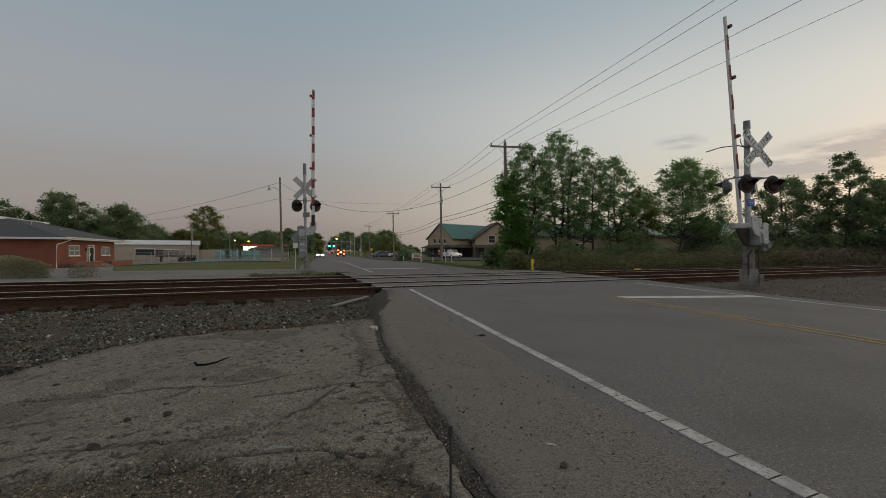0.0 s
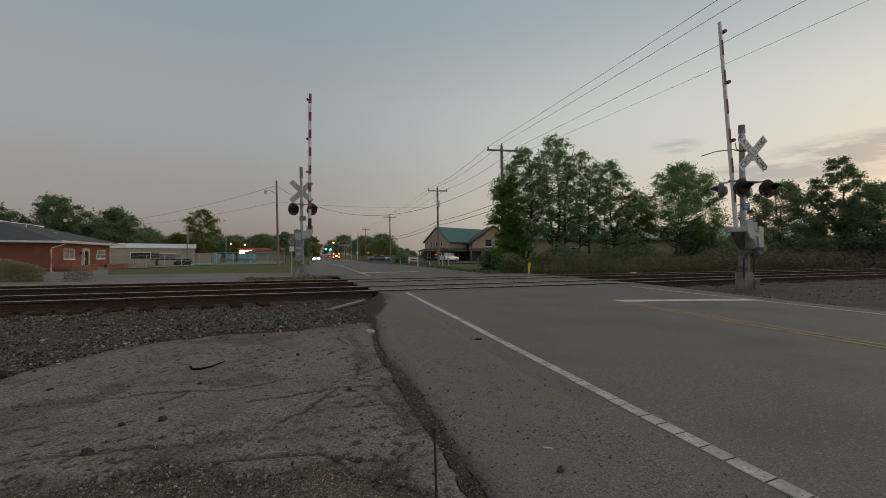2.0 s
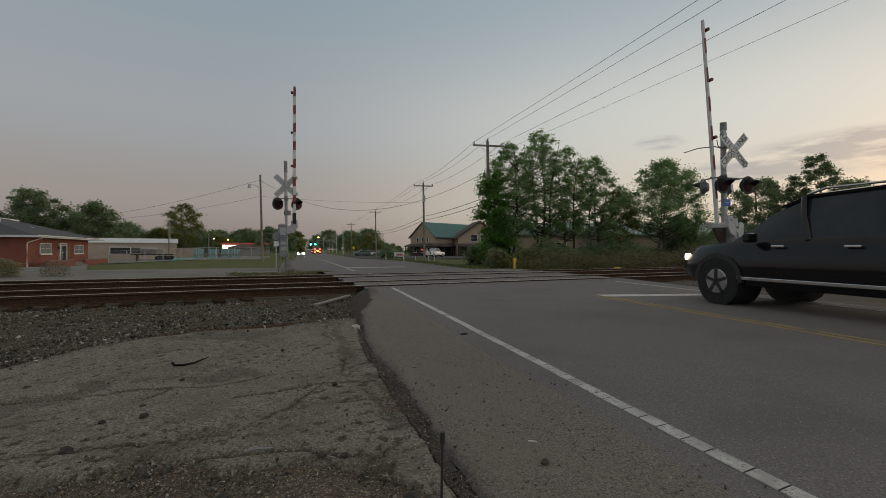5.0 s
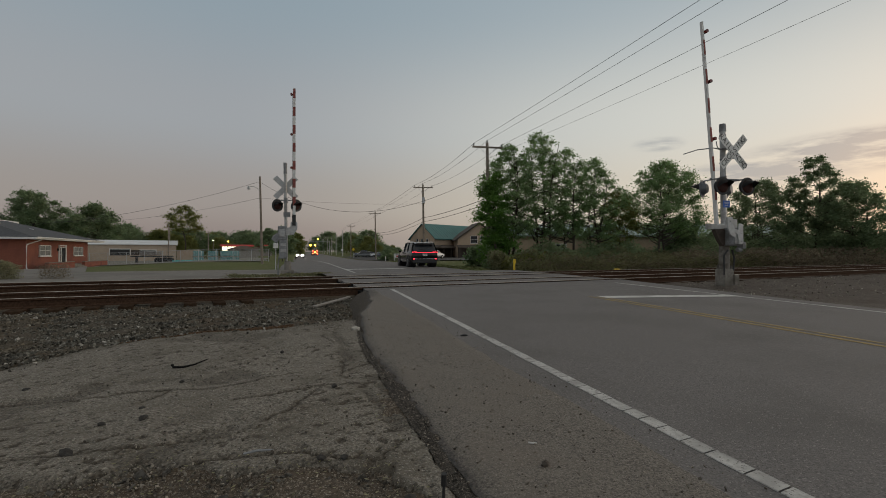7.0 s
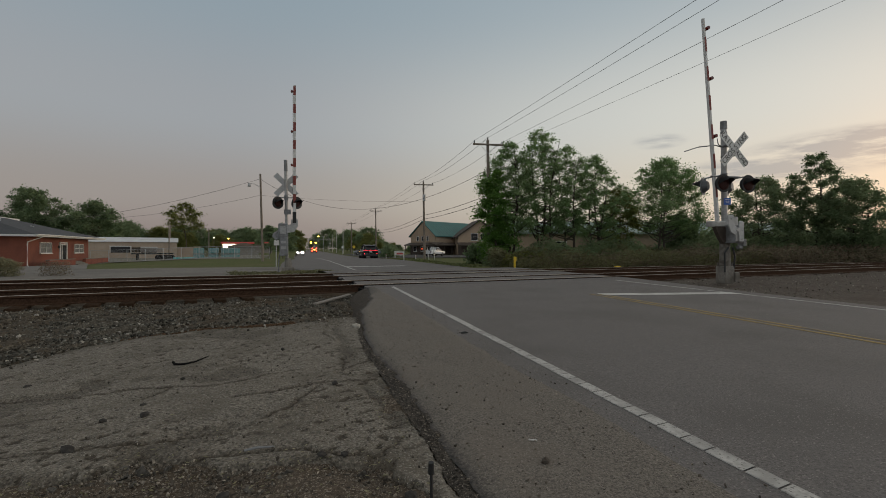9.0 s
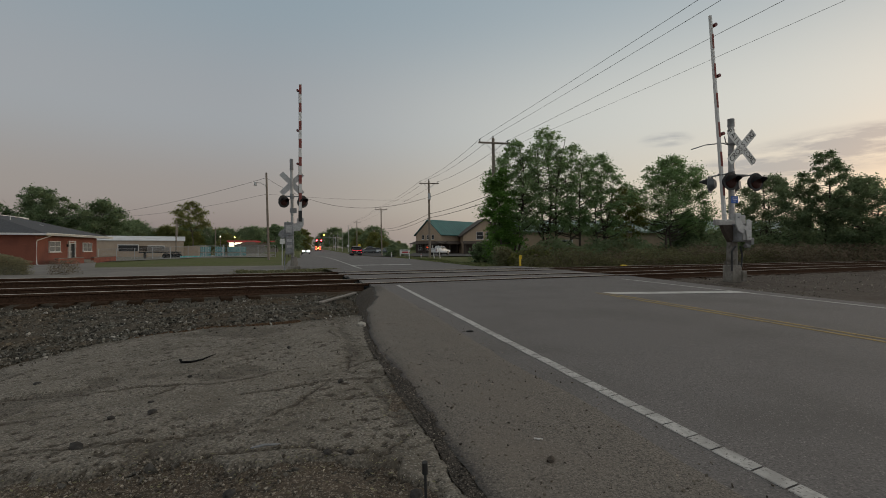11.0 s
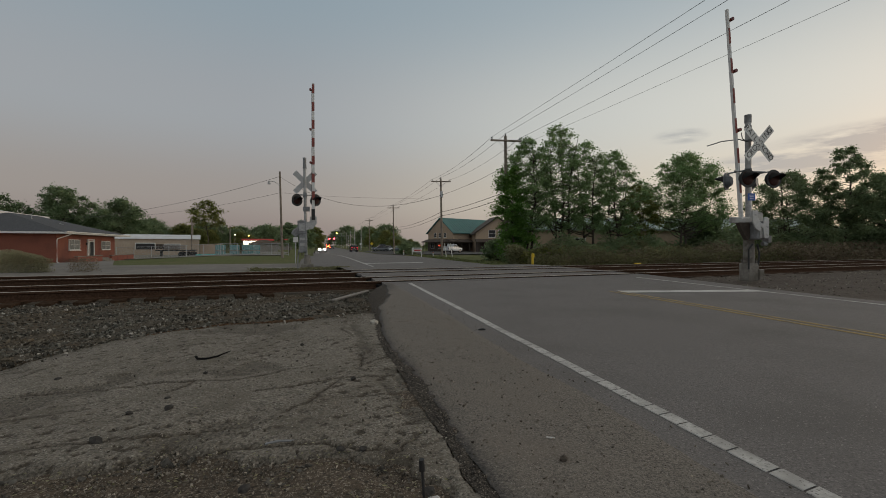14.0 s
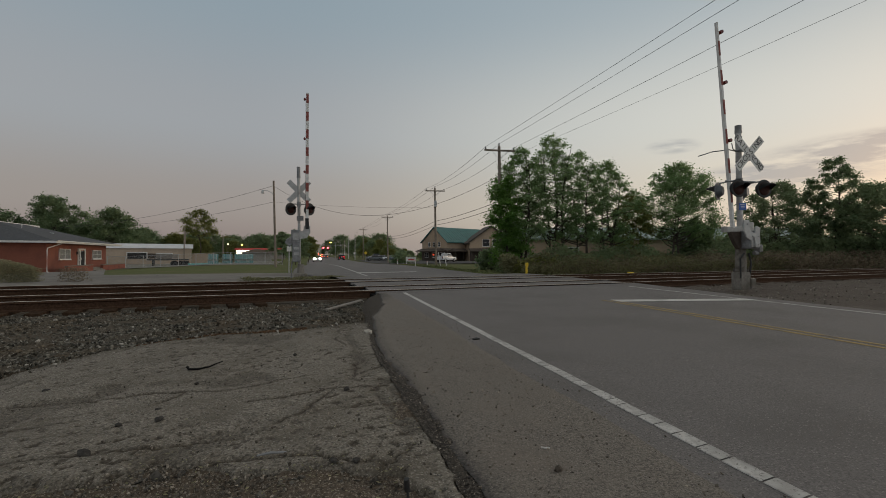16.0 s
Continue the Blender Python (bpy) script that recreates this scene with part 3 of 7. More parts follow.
def road():
    ds = np.concatenate([np.arange(-30, 10.2, 0.6), [10.25]])
    df = np.concatenate([np.arange(16.62, 26, 0.5), np.arange(26, 80, 4), np.arange(80, 900, 40)])
    for nm, rows in (("road", ds), ("road_2", df)):
        V, F = [], []
        for d in rows:
            if nm == "road":
                xl = EDGE_X - 0.5
                xr = np.interp(d, [-30, 5, 10.3], [8.85, 8.9, 9.5])
            else:
                xl = np.interp(d, [16.6, 22, 30, 40, 60, 100], [0.75, 0.4, -1.5, -1.8, -1.2, -2.6])
                xr = np.interp(d, [16.6, 24, 60], [9.6, 9.2, 9.0])
            for u in np.linspace(0, 1, 9):
                x = xl + (xr - xl) * u
                V.append((x, y_at(d, x), float(road_z(d))))
        n = 9
        for i in range(len(rows) - 1):
            for k in range(n - 1):
                F.append((i * n + k, i * n + k + 1, (i + 1) * n + k + 1, (i + 1) * n + k))
        o = raw(nm, V, F, M["asphalt"], smooth=True)
        tagged(o, "grey asphalt two-lane road running over the crossing", "road", kind="structure")
    # gritty shoulder between the lane and the worn pad, fine enough for a rough surface
    d = np.concatenate([np.arange(-30, -3, 1.5), np.arange(-3, 0.8, 0.2), np.arange(0.8, 10.26, 0.035)])
    u = np.linspace(0, 1, 40)
    Dd, U = np.meshgrid(d, u, indexing="ij")
    xl = np.where(Dd < 8.1, crack_x(Dd * 1.022 + 0.12), np.interp(Dd, [8.3, 10.3], [1.08, 1.3])) + 0.02 + 0.022 * fbm(Dd, Dd * 0, 7, 5, 2)
    xr = EDGE_X - 0.27 + 0.035 * fbm(Dd, Dd * 0, 1.9, 5, 33) - 0.05 * sstep(6.5, 9.5, Dd)
    X = xl + (xr - xl) * U
    Y = y_at(Dd, X)
    Z = road_z(Dd) + 0.004 * fbm(X, Y, 9, 3, 5) * (1 - U) + 0.006 - 0.022 * sstep(0.12, 0.0, U) - 0.007 * sstep(0.9, 1.0, U)
    smear = 0.72 * np.exp(-((X - xl) / (0.045 + 0.02 * fbm(Dd, Dd * 0, 2.0, 3, 34))) ** 2) + 0.12 * fbm(X, Y, 2.2, 4, 35)
    smear = np.maximum(smear, 0.6 * sstep(8.0, 9.4, Dd) * np.exp(-((X - xl) / 0.26) ** 2))
    o = grid_mesh("shoulder", X, Y, Z, M["shoulder"], dirt=smear)
    tagged(o, "gritty grey-brown asphalt shoulder strewn with fine gravel", "road shoulder", kind="structure")
    # side of the fill where the asphalt ends at the ballast
    V = []
    for dd in np.linspace(5.4, 10.3, 16):
        x1 = (float(crack_x(dd * 1.022 + 0.12)) if dd < 8.1 else float(np.interp(dd, [8.3, 10.3], [1.08, 1.3]))) + 0.05
        w = float(np.interp(dd, [5.4, 6.6, 7.6, 9.2, 10.3], [0.12, 0.2, 0.36, 0.5, 0.45]))
        for k, (ox, oz) in enumerate(((0.06, -0.008), (-0.06, -0.022), (-w * 0.6, -0.11), (-w, -0.28))):
            V.append((x1 + ox + 0.02 * math.sin(dd * 9 + k), y_at(dd, x1 + ox), float(road_z(dd)) + oz))
    F = [(i * 4 + k, i * 4 + k + 1, i * 4 + 5 + k, i * 4 + 4 + k) for i in range(15) for k in range(3)]
    o = raw("road_edge", V, F, M["gapdirt"], smooth=True)
    tagged(o, "dark sloping tar edge of the asphalt at the crossing", "road edge", kind="structure")


def strip(name, x, w, d0, d1, mat, parent, z0=0.004, step=1.0, x1=None):
    bm = B()
    n = max(2, int((d1 - d0) / step) + 1)
    rows = []
    for i in range(n):
        d = d0 + (d1 - d0) * i / (n - 1)
        xc = x if x1 is None else x + (x1 - x) * i / (n - 1)
        rows.append([(xx, y_at(d, xx), float(road_z(d)) + z) for xx, z in ((xc - w / 2, z0 - 0.004), (xc - w / 2 + 0.004, z0), (xc + w / 2 - 0.004, z0), (xc + w / 2, z0 - 0.004))])
    vs = [[bm.verts.new(p) for p in r] for r in rows]
    for a, b in zip(vs, vs[1:]):
        for k in range(3):
            bm.faces.new((a[k], a[k + 1], b[k + 1], b[k]))
    return part(name, bm, mat, parent)


def markings():
    m = thing("edge_line", pose(0, 0, 0), "worn white road edge line with transverse cracks", "road marking", kind="structure")
    strip("line_piece", 1.772, 0.09, -30, -3.0, M["white_line"], m, 0.006, 3.0)
    d = -3.0
    rng = random.Random(4)
    bend = lambda q: 1.772 + 0.0135 * max(0.0, q - 1.4)
    while d < 10.05:
        ln = rng.uniform(0.10, 0.20) if d < 4.6 else 2.3
        e = min(d + ln, 10.1)
        j = rng.uniform(-0.004, 0.004)
        strip("line_piece", bend(d) + j, 0.09, d, e - (0.009 if d < 4.6 else 0), M["white_line"], m, 0.006, 0.3, x1=bend(e) + j)
        d = e
    m2 = thing("edge_line", pose(0, 0, 0), "white road edge line beyond the tracks", "road marking", kind="structure")
    strip("line_piece", 2.4, 0.13, 23.4, 85, M["white_line"], m2, 0.006, 2, x1=1.1)
    m3 = thing("edge_line", pose(0, 0, 0), "thin white edge line on the opposite side of the road", "road marking", kind="structure")
    strip("line_piece", FAR_X, 0.075, -30, 9.6, M["white_line"], m3, 0.006, 1)
    m4 = thing("centre_line", pose(0, 0, 0), "double yellow centre line, faded", "road marking", kind="structure")
    for dx in (-0.085, 0.085):
        strip("line_piece", YEL_X + dx, 0.07, -30, 6.92 - dx * 0.5, M["yellow_line"], m4, 0.006, 1)
    for nm, quad, lab in (("stop_line", ((5.53, 8.26), (8.42, 7.91), (8.42, 7.55), (5.53, 7.90)), "white stop line painted before the tracks"),
                          ("stop_line", ((2.3, 29.4), (6.1, 30.4), (6.1, 29.7), (2.3, 28.7)), "white stop line for the opposite lane")):
        bm = B()
        vs = []
        for u in np.linspace(0, 1, 7):
            for (a, b) in ((quad[0], quad[1]), (quad[3], quad[2])):
                x, y = a[0] + (b[0] - a[0]) * u, a[1] + (b[1] - a[1]) * u
                vs.append(bm.verts.new((x, y, float(road_z(dist(x, y))) + 0.007)))
        for i in range(6):
            bm.faces.new((vs[2 * i], vs[2 * i + 1], vs[2 * i + 3], vs[2 * i + 2]))
        tagged(part(nm, bm, M["stop_paint"], None, lab), "", "road marking", kind="structure")


CRACKS = (
    ((-3.6, 4.0), (-2.12, 3.86), (-1.42, 3.79), (-0.92, 3.63), (-0.58, 3.55), (-0.06, 3.83)),
    ((-0.9, 2.35), (-0.4, 2.64), (-0.11, 2.93), (-0.05, 3.16), (0.28, 3.73), (0.55, 3.95)),
    ((-0.11, 3.0), (0.22, 2.94), (0.55, 3.0)),
    ((-1.26, 2.52), (-0.88, 2.41), (-0.8, 2.5), (-0.74, 2.93), (-0.55, 3.1)),
    ((-2.6, 2.75), (-1.7, 2.62), (-1.09, 2.68), (-0.44, 2.69)),
    ((-3.4, 4.5), (-2.37, 4.31), (-2.22, 4.86), (-1.88, 5.01), (-1.0, 5.1)),
    ((-2.9, 3.35), (-2.2, 3.2), (-1.5, 3.28)),
    ((-1.9, 2.45), (-1.6, 2.62), (-1.2, 3.1), (-0.92, 3.63)),
    ((-0.42, 3.3), (0.05, 3.42), (0.5, 3.36)),
    ((0.28, 3.73), (0.30, 4.5), (0.2, 5.3), (0.3, 6.2)),
    ((-0.5, 2.42), (-0.3, 2.4), (0.02, 2.33), (0.2, 2.22), (0.34, 2.2), (0.5, 2.33)),
    ((0.40, 2.02), (0.47, 2.14), (0.46, 2.28), (0.56, 2.36)),
    ((-2.2, 3.55), (-1.7, 3.42), (-1.35, 3.44)),
)


def seg_dist(X, Y, pts):
    best = np.full(X.shape, 9.0)
    for (x0, y0), (x1, y1) in zip(pts, pts[1:]):
        dx, dy = x1 - x0, y1 - y0
        t = np.clip(((X - x0) * dx + (Y - y0) * dy) / (dx * dx + dy * dy), 0, 1)
        best = np.minimum(best, np.hypot(X - x0 - t * dx, Y - y0 - t * dy))
    return best


def near_edge(x):
    """Where the worn pad breaks off towards the camera."""
    e = np.interp(x, [-3.0, -1.36, -1.1, -0.8, -0.61, -0.33, -0.01, 0.3, 0.375, 0.41], [2.52, 2.45, 2.40, 2.47, 2.41, 2.30, 2.21, 2.08, 1.9, 1.1])
    return e + 0.022 * np.sin(x * 9.1 + 1) + 0.016 * np.sin(x * 23.0) + 0.008 * np.sin(x * 61.0)


def bed_edge(x, y):
    """Distance at which the ballast spills on to the pad."""
    s = DIR[0] * x + DIR[1] * y
    e = np.interp(s, [-4.0, -1.9, -1.55, -1.31, -0.96, -0.57, 0.02, 0.65, 1.33, 1.88], [4.9, 5.15, 5.45, 5.92, 6.15, 6.36, 6.40, 6.22, 6.14, 6.25])
    return e + 0.04 * np.sin(s * 4.1 + 1) + 0.03 * np.sin(s * 11.3) + 0.07 * fbm(x, y, 4.0, 4, 37)


def pad():
    ax = np.concatenate([np.arange(-4.6, -2.2, 0.02), np.arange(-2.2, 0.79, 0.0095)])
    ay = np.concatenate([np.arange(1.0, 2.0, 0.0125), np.arange(2.0, 4.2, 0.0095), np.arange(4.2, 7.62, 0.019)])
    X, Y = np.meshgrid(ax, ay)
    wx = X + 0.05 * fbm(X, Y, 4.5, 4, 11) + 0.008 * fbm(X, Y, 40, 3, 14)
    wy = Y + 0.05 * fbm(X, Y, 4.5, 4, 12) + 0.008 * fbm(X, Y, 40, 3, 15)
    Z = pad_z(X, Y) + 0.012 * fbm(X, Y, 1.6, 3, 3) + 0.005 * fbm(X, Y, 11, 4, 4) + 0.0022 * fbm(X, Y, 55, 3, 7)
    dirt = 0.10 + 0.16 * fbm(X, Y, 1.7, 4, 81)
    for i, c in enumerate(CRACKS):
        dd = seg_dist(wx, wy, c)
        open_ = sstep(-0.45, 0.25, fbm(X, Y, 2.4, 3, 40 + i))
        wide = 0.006 + 0.008 * (0.5 + 0.5 * np.sin(X * 5 + i))
        groove = open_ * np.exp(-(dd / wide) ** 2)
        Z -= 0.014 * groove
        # one lip stands a little higher than the other
        Z += 0.005 * open_ * sstep(0.10, 0.01, dd) * np.sign(fbm(X, Y, 0.9, 2, 70 + i))
        dirt = np.maximum(dirt, np.maximum(groove * 0.95, open_ * 0.52 * np.exp(-(dd / 0.034) ** 2)))
    # shallow worn pits and coarse pocks
    pit = sstep(0.36, 0.55, fbm(X, Y, 3.2, 4, 21))
    pock = sstep(0.34, 0.62, fbm(X, Y * 1.3, 34, 4, 22)) * sstep(-0.7, 0.3, fbm(X, Y, 2.1, 3, 24))
    Z -= 0.010 * pit + 0.007 * pock
    dirt = np.maximum(dirt, np.maximum(0.42 * pit, 0.74 * pock))
    # brown crumbling seam beside the joint
    seam_x = np.interp(Y, [1.9, 2.36, 3.0, 3.3, 3.8, 4.7, 5.6, 6.3], [0.45, 0.44, 0.43, 0.36, 0.33, 0.35, 0.36, 0.42]) + 0.02 * fbm(X, Y, 5, 3, 62)
    seam = np.exp(-((wx - seam_x) / np.interp(Y, [2, 3, 5], [0.022, 0.045, 0.075])) ** 2) * sstep(-0.75, 0.1, fbm(X, Y, 3.4, 3, 63))
    Z -= 0.013 * seam
    dirt = np.maximum(dirt, 0.5 * seam)
    ex = wx + 0.05 * fbm(X, Y, 13, 3, 67)
    low = sstep(0.03, -0.07, Y - near_edge(ex))
    Z -= 0.06 * low
    dirt = np.maximum(dirt, np.maximum(0.8 * low, 0.36 * sstep(0.12, -0.02, Y - near_edge(ex) + 0.08 * fbm(X, Y, 9, 3, 64)) * (X < 0.42)))
    edge = X + 0.016 * fbm(X, Y, 9, 4, 6) + 0.016 * fbm(X, Y, 34, 3, 16) - (crack_x(Y) - 0.029)
    Z -= 0.05 * sstep(-0.02, 0.02, edge)
    dirt = np.maximum(dirt, 0.8 * sstep(-0.03, 0.02, edge))
    spill = dist(X, Y) - bed_edge(X, Y)
    Z -= 0.16 * sstep(-0.06, 0.25, spill)
    dirt = np.maximum(dirt, 0.5 * sstep(-0.45, 0.0, spill + 0.2 * fbm(X, Y, 5, 3, 66)))
    o = grid_mesh("pavement", X, Y, Z, M["pad"], dirt=dirt)
    tagged(o, "worn and cracked pale pavement beside the road", "pavement", kind="structure")
    ax = np.concatenate([np.arange(-9.0, -2.6, 0.06), np.arange(-2.6, 0.95, 0.02)])
    ay = np.concatenate([np.arange(-30.0, -6, 1.5), np.arange(-6.0, 0.5, 0.25), np.arange(0.5, 1.2, 0.05), np.arange(1.2, 2.8, 0.016), np.arange(2.8, 9.4, 0.08)])
    X, Y = np.meshgrid(ax, ay)
    Z = pad_z(X, Y) - 0.035 + 0.012 * fbm(X, Y, 5, 4, 8) + 0.007 * fbm(X, Y, 21, 3, 9)
    Z = Z + 0.02 * np.exp(-((X - crack_x(Y) + 0.03) / 0.09) ** 2) - 0.4 * sstep(4.9, 5.6, dist(X, Y))
    o = grid_mesh("dirt", X, Y, Z, M["dirt"])
    tagged(o, "dark damp dirt and grit around the pavement", "dirt", kind="structure")


def crumbs():
    """Loose dark crumbs of the broken surface."""
    rng = np.random.RandomState(29)
    n = 9000
    x, y = rng.uniform(-4.3, 0.6, n), 2.2 + 4.0 * rng.rand(n) ** 1.3
    seam = np.exp(-((x - 0.38) / 0.08) ** 2)
    keep = (rng.rand(n) < 0.16 + 0.2 * fbm(x, y, 2.1, 3, 51) + 0.5 * seam) & (dist(x, y) < bed_edge(x, y) - 0.1) & (x < crack_x(y) - 0.05) & (y > near_edge(x))
    x, y = x[keep], y[keep]
    k = rng.rand(len(x)) < 0.5
    P = np.stack([x, y, pad_z(x, y) - 0.001 - 0.008 * seam[keep]], -1)
    size = 0.0015 + 0.006 * rng.rand(len(x)) ** 6
    scatter("crumbs", P[k], size[k], M["crumb"], "loose dark crumbs strewn over the worn pavement", "gravel", 30, 0.5)
    scatter("crumbs", P[~k], size[~k] * 0.8, M["pebble"], "pale grit strewn over the worn pavement", "gravel", 31, 0.5)


def joint_gravel():
    """Grit in the joint, debris on the shoulder and broken chips along the pavement's edge."""
    rng = np.random.RandomState(41)
    n = 2600
    y = 1.2 + 6.6 * rng.rand(n) ** 1.5
    x = crack_x(y) + rng.normal(size=n) * 0.022
    z = pad_z(x, y) + 0.002
    k = rng.rand(n) < 0.5
    size = 0.0015 + 0.005 * rng.rand(n) ** 3
    P = np.stack([x, y, z], -1)
    scatter("joint_grit", P[k], size[k], M["pebble"], "pale gravel lodged in the joint by the shoulder", "gravel", 42)
    scatter("joint_grit", P[~k], size[~k] * 1.3, M["crumb"], "dark crumbs along the joint by the shoulder", "gravel", 43)
    n = 1100
    y = 1.1 + 5.6 * rng.rand(n) ** 1.6
    x = 0.7 + 1.0 * rng.rand(n)
    k = rng.rand(n) < 0.5
    P, size = np.stack([x, y, road_z(dist(x, y)) + 0.008], -1), 0.0014 + 0.0075 * rng.rand(n) ** 6
    scatter("shoulder_debris", P[k], size[k], M["pebble_b"], "dark crumbs strewn on the shoulder", "debris", 44, 0.5)
    scatter("shoulder_debris", P[~k], size[~k], M["pebble"], "pale crumbs strewn on the shoulder", "debris", 48, 0.5)
    n = 240
    x = rng.uniform(-2.6, 0.40, n)
    y = near_edge(x) - 0.02 - np.abs(rng.normal(size=n)) * 0.11
    scatter("broken_chips", np.stack([x, y, pad_z(x, y) - 0.034], -1), 0.005 + 0.030 * rng.rand(n) ** 3.4, M["chip"], "flat broken chips along the crumbling pavement edge", "rubble", 45, 0.3)


def gap_fill():
    """Dark tarry dirt in the joint between pavement and shoulder."""
    y = np.arange(1.0, 8.2, 0.02)
    u = np.linspace(-1.7, 1.9, 14)
    Yg, U = np.meshgrid(y, u, indexing="ij")
    w = 0.028 + 0.010 * fbm(Yg, Yg * 0, 3.1, 4, 17)
    X = crack_x(Yg) - 0.004 + U * w + 0.008 * fbm(Yg, U, 11, 3, 18)
    Z = pad_z(X, Yg) + 0.004 - 0.012 * np.clip(U, -0.7, 0.5) ** 2 + 0.004 * fbm(X, Yg, 25, 3, 19)
    o = grid_mesh("joint_dirt", X, Yg, Z, M["gapdirt"])
    tagged(o, "dark dirt and tar filling the joint beside the shoulder", "dirt", kind="structure")


def straw():
    """Dry grass bits on the dirt."""
    rng = np.random.RandomState(77)
    n = 2600
    x, y = rng.uniform(-2.6, 0.75, n), 1.2 + 1.9 * rng.rand(n) ** 1.4
    keep = (y < near_edge(x) + 0.15) | (np.abs(x - 0.40) < 0.07) | (rng.rand(n) < 0.12)
    x, y = x[keep], y[keep]
    P = np.stack([x, y, pad_z(x, y) - 0.012 + 0.012 * rng.rand(len(x))], -1)
    V = leaf_quads(P, 0.011, rng)
    c = V.mean(1, keepdims=True)
    V = c + (V - c) * np.array([1, 1, 0.35])
    o = raw("dry_grass_bits", V.reshape(-1, 3).tolist(), np.arange(4 * len(x)).reshape(-1, 4).tolist(), M["straw_b"])
    tagged(o, "bits of dry grass and leaves on the dirt", "debris", kind="stuff")


def bed_z(s, d):
    """Ballast surface across the two tracks."""
    x, y = DIR[0] * s + NRM[0] * d, DIR[1] * s + NRM[1] * d
    foot = np.where(x < 4, np.minimum(pad_z(x, y), -0.13 - 0.15 * sstep(0.2, 0.9, x)), -0.24)
    top = np.where(x > 6, -0.178, -0.228)
    z = foot + (top - foot) * sstep(6.2, 9.9, d)
    z = z - 0.03 * np.exp(-((d - 13.4) / 0.5) ** 2)
    return z - 0.2 * sstep(17.6, 20.5, d)


def ballast():
    for nm, s0, s1, ds_, dd_ in (("ballast", -13.0, 3.9, 0.07, 0.07), ("ballast_2", -140, -13.0, 1.5, 0.35), ("ballast_3", 9.9, 46, 0.2, 0.2), ("ballast_4", 46, 300, 3, 0.5)):
        s = np.arange(s0, s1 + ds_ * 0.5, ds_)
        d = np.arange(4.7 if s0 < 5 else 6.2, 21.5, dd_)
        S, Dd = np.meshgrid(s, d)
        X, Y = DIR[0] * S + NRM[0] * Dd, DIR[1] * S + NRM[1] * Dd
        Z = bed_z(S, Dd) + 0.022 * fbm(X, Y, 7, 4, 31) + 0.012 * fbm(X, Y, 26, 2, 32)
        if s0 < 5:
            cut = 0.3 * sstep(0.4, -0.1, Dd - bed_edge(X, Y) + 0.1)
            Z = Z - cut
        o = grid_mesh(nm, X, Y, Z, M["ballast"] if s0 < 5 else M["cinder"], smooth=False)
        tagged(o, "grey crushed-stone ballast bed under the tracks", "ballast", kind="structure")
    # right-hand dirt verge
    ax = np.concatenate([np.arange(8.7, 22, 0.15), np.arange(22, 140, 4)])
    ay = np.concatenate([np.arange(-40, 2, 4), np.arange(2, 12.5, 0.15), np.arange(12.5, 40, 1.0)])
    X, Y = np.meshgrid(ax, ay)
    Dd = dist(X, Y)
    Z = road_z(Dd) - 0.012 - 0.11 * sstep(8.95, 10.2, X) + 0.03 * fbm(X, Y, 2.2, 4, 41) * sstep(8.9, 9.6, X) - 0.4 * sstep(7.2, 9.5, Dd) * sstep(9.2, 9.6, X)
    Z = Z - 0.5 * sstep(9.5, 11, Dd)
    o = grid_mesh("verge", X, Y, Z, M["cinder"])
    tagged(o, "bare dark dirt verge with cinders beside the road", "verge", kind="structure")


def scatter(name, pts, sizes, mat, label, cat, seed, flat=0.7):
    """Many small angular stones joined into one."""
    rng = np.random.RandomState(seed)
    base = np.array([(-1, -1, -1), (1, -1, -1), (1, 1, -1), (-1, 1, -1), (-1, -1, 1), (1, -1, 1), (1, 1, 1), (-1, 1, 1)], float) * 0.62
    quads = np.array([(0, 3, 2, 1), (4, 5, 6, 7), (0, 1, 5, 4), (1, 2, 6, 5), (2, 3, 7, 6), (3, 0, 4, 7)])
    n = len(pts)
    V = np.repeat(base[None], n, 0) + rng.uniform(-0.3, 0.3, (n, 8, 3))
    V *= rng.uniform(0.6, 1.3, (n, 1, 3)) * np.array([1, 1, flat])
    q = rng.normal(size=(n, 4))
    q[:, 1:3] *= 0.45
    q /= np.linalg.norm(q, axis=1, keepdims=True)
    w, x, y, z = q.T
    R = np.stack([1 - 2 * (y * y + z * z), 2 * (x * y - w * z), 2 * (x * z + w * y), 2 * (x * y + w * z), 1 - 2 * (x * x + z * z), 2 * (y * z - w * x),
                  2 * (x * z - w * y), 2 * (y * z + w * x), 1 - 2 * (x * x + y * y)], -1).reshape(n, 3, 3)
    V = np.einsum("nij,nkj->nki", R, V) * np.asarray(sizes)[:, None, None] + np.asarray(pts)[:, None]
    F = (quads[None] + 8 * np.arange(n)[:, None, None]).reshape(-1, 4)
    o = raw(name, V.reshape(-1, 3).tolist(), F.tolist(), mat)
    return tagged(o, label, cat, kind="stuff")


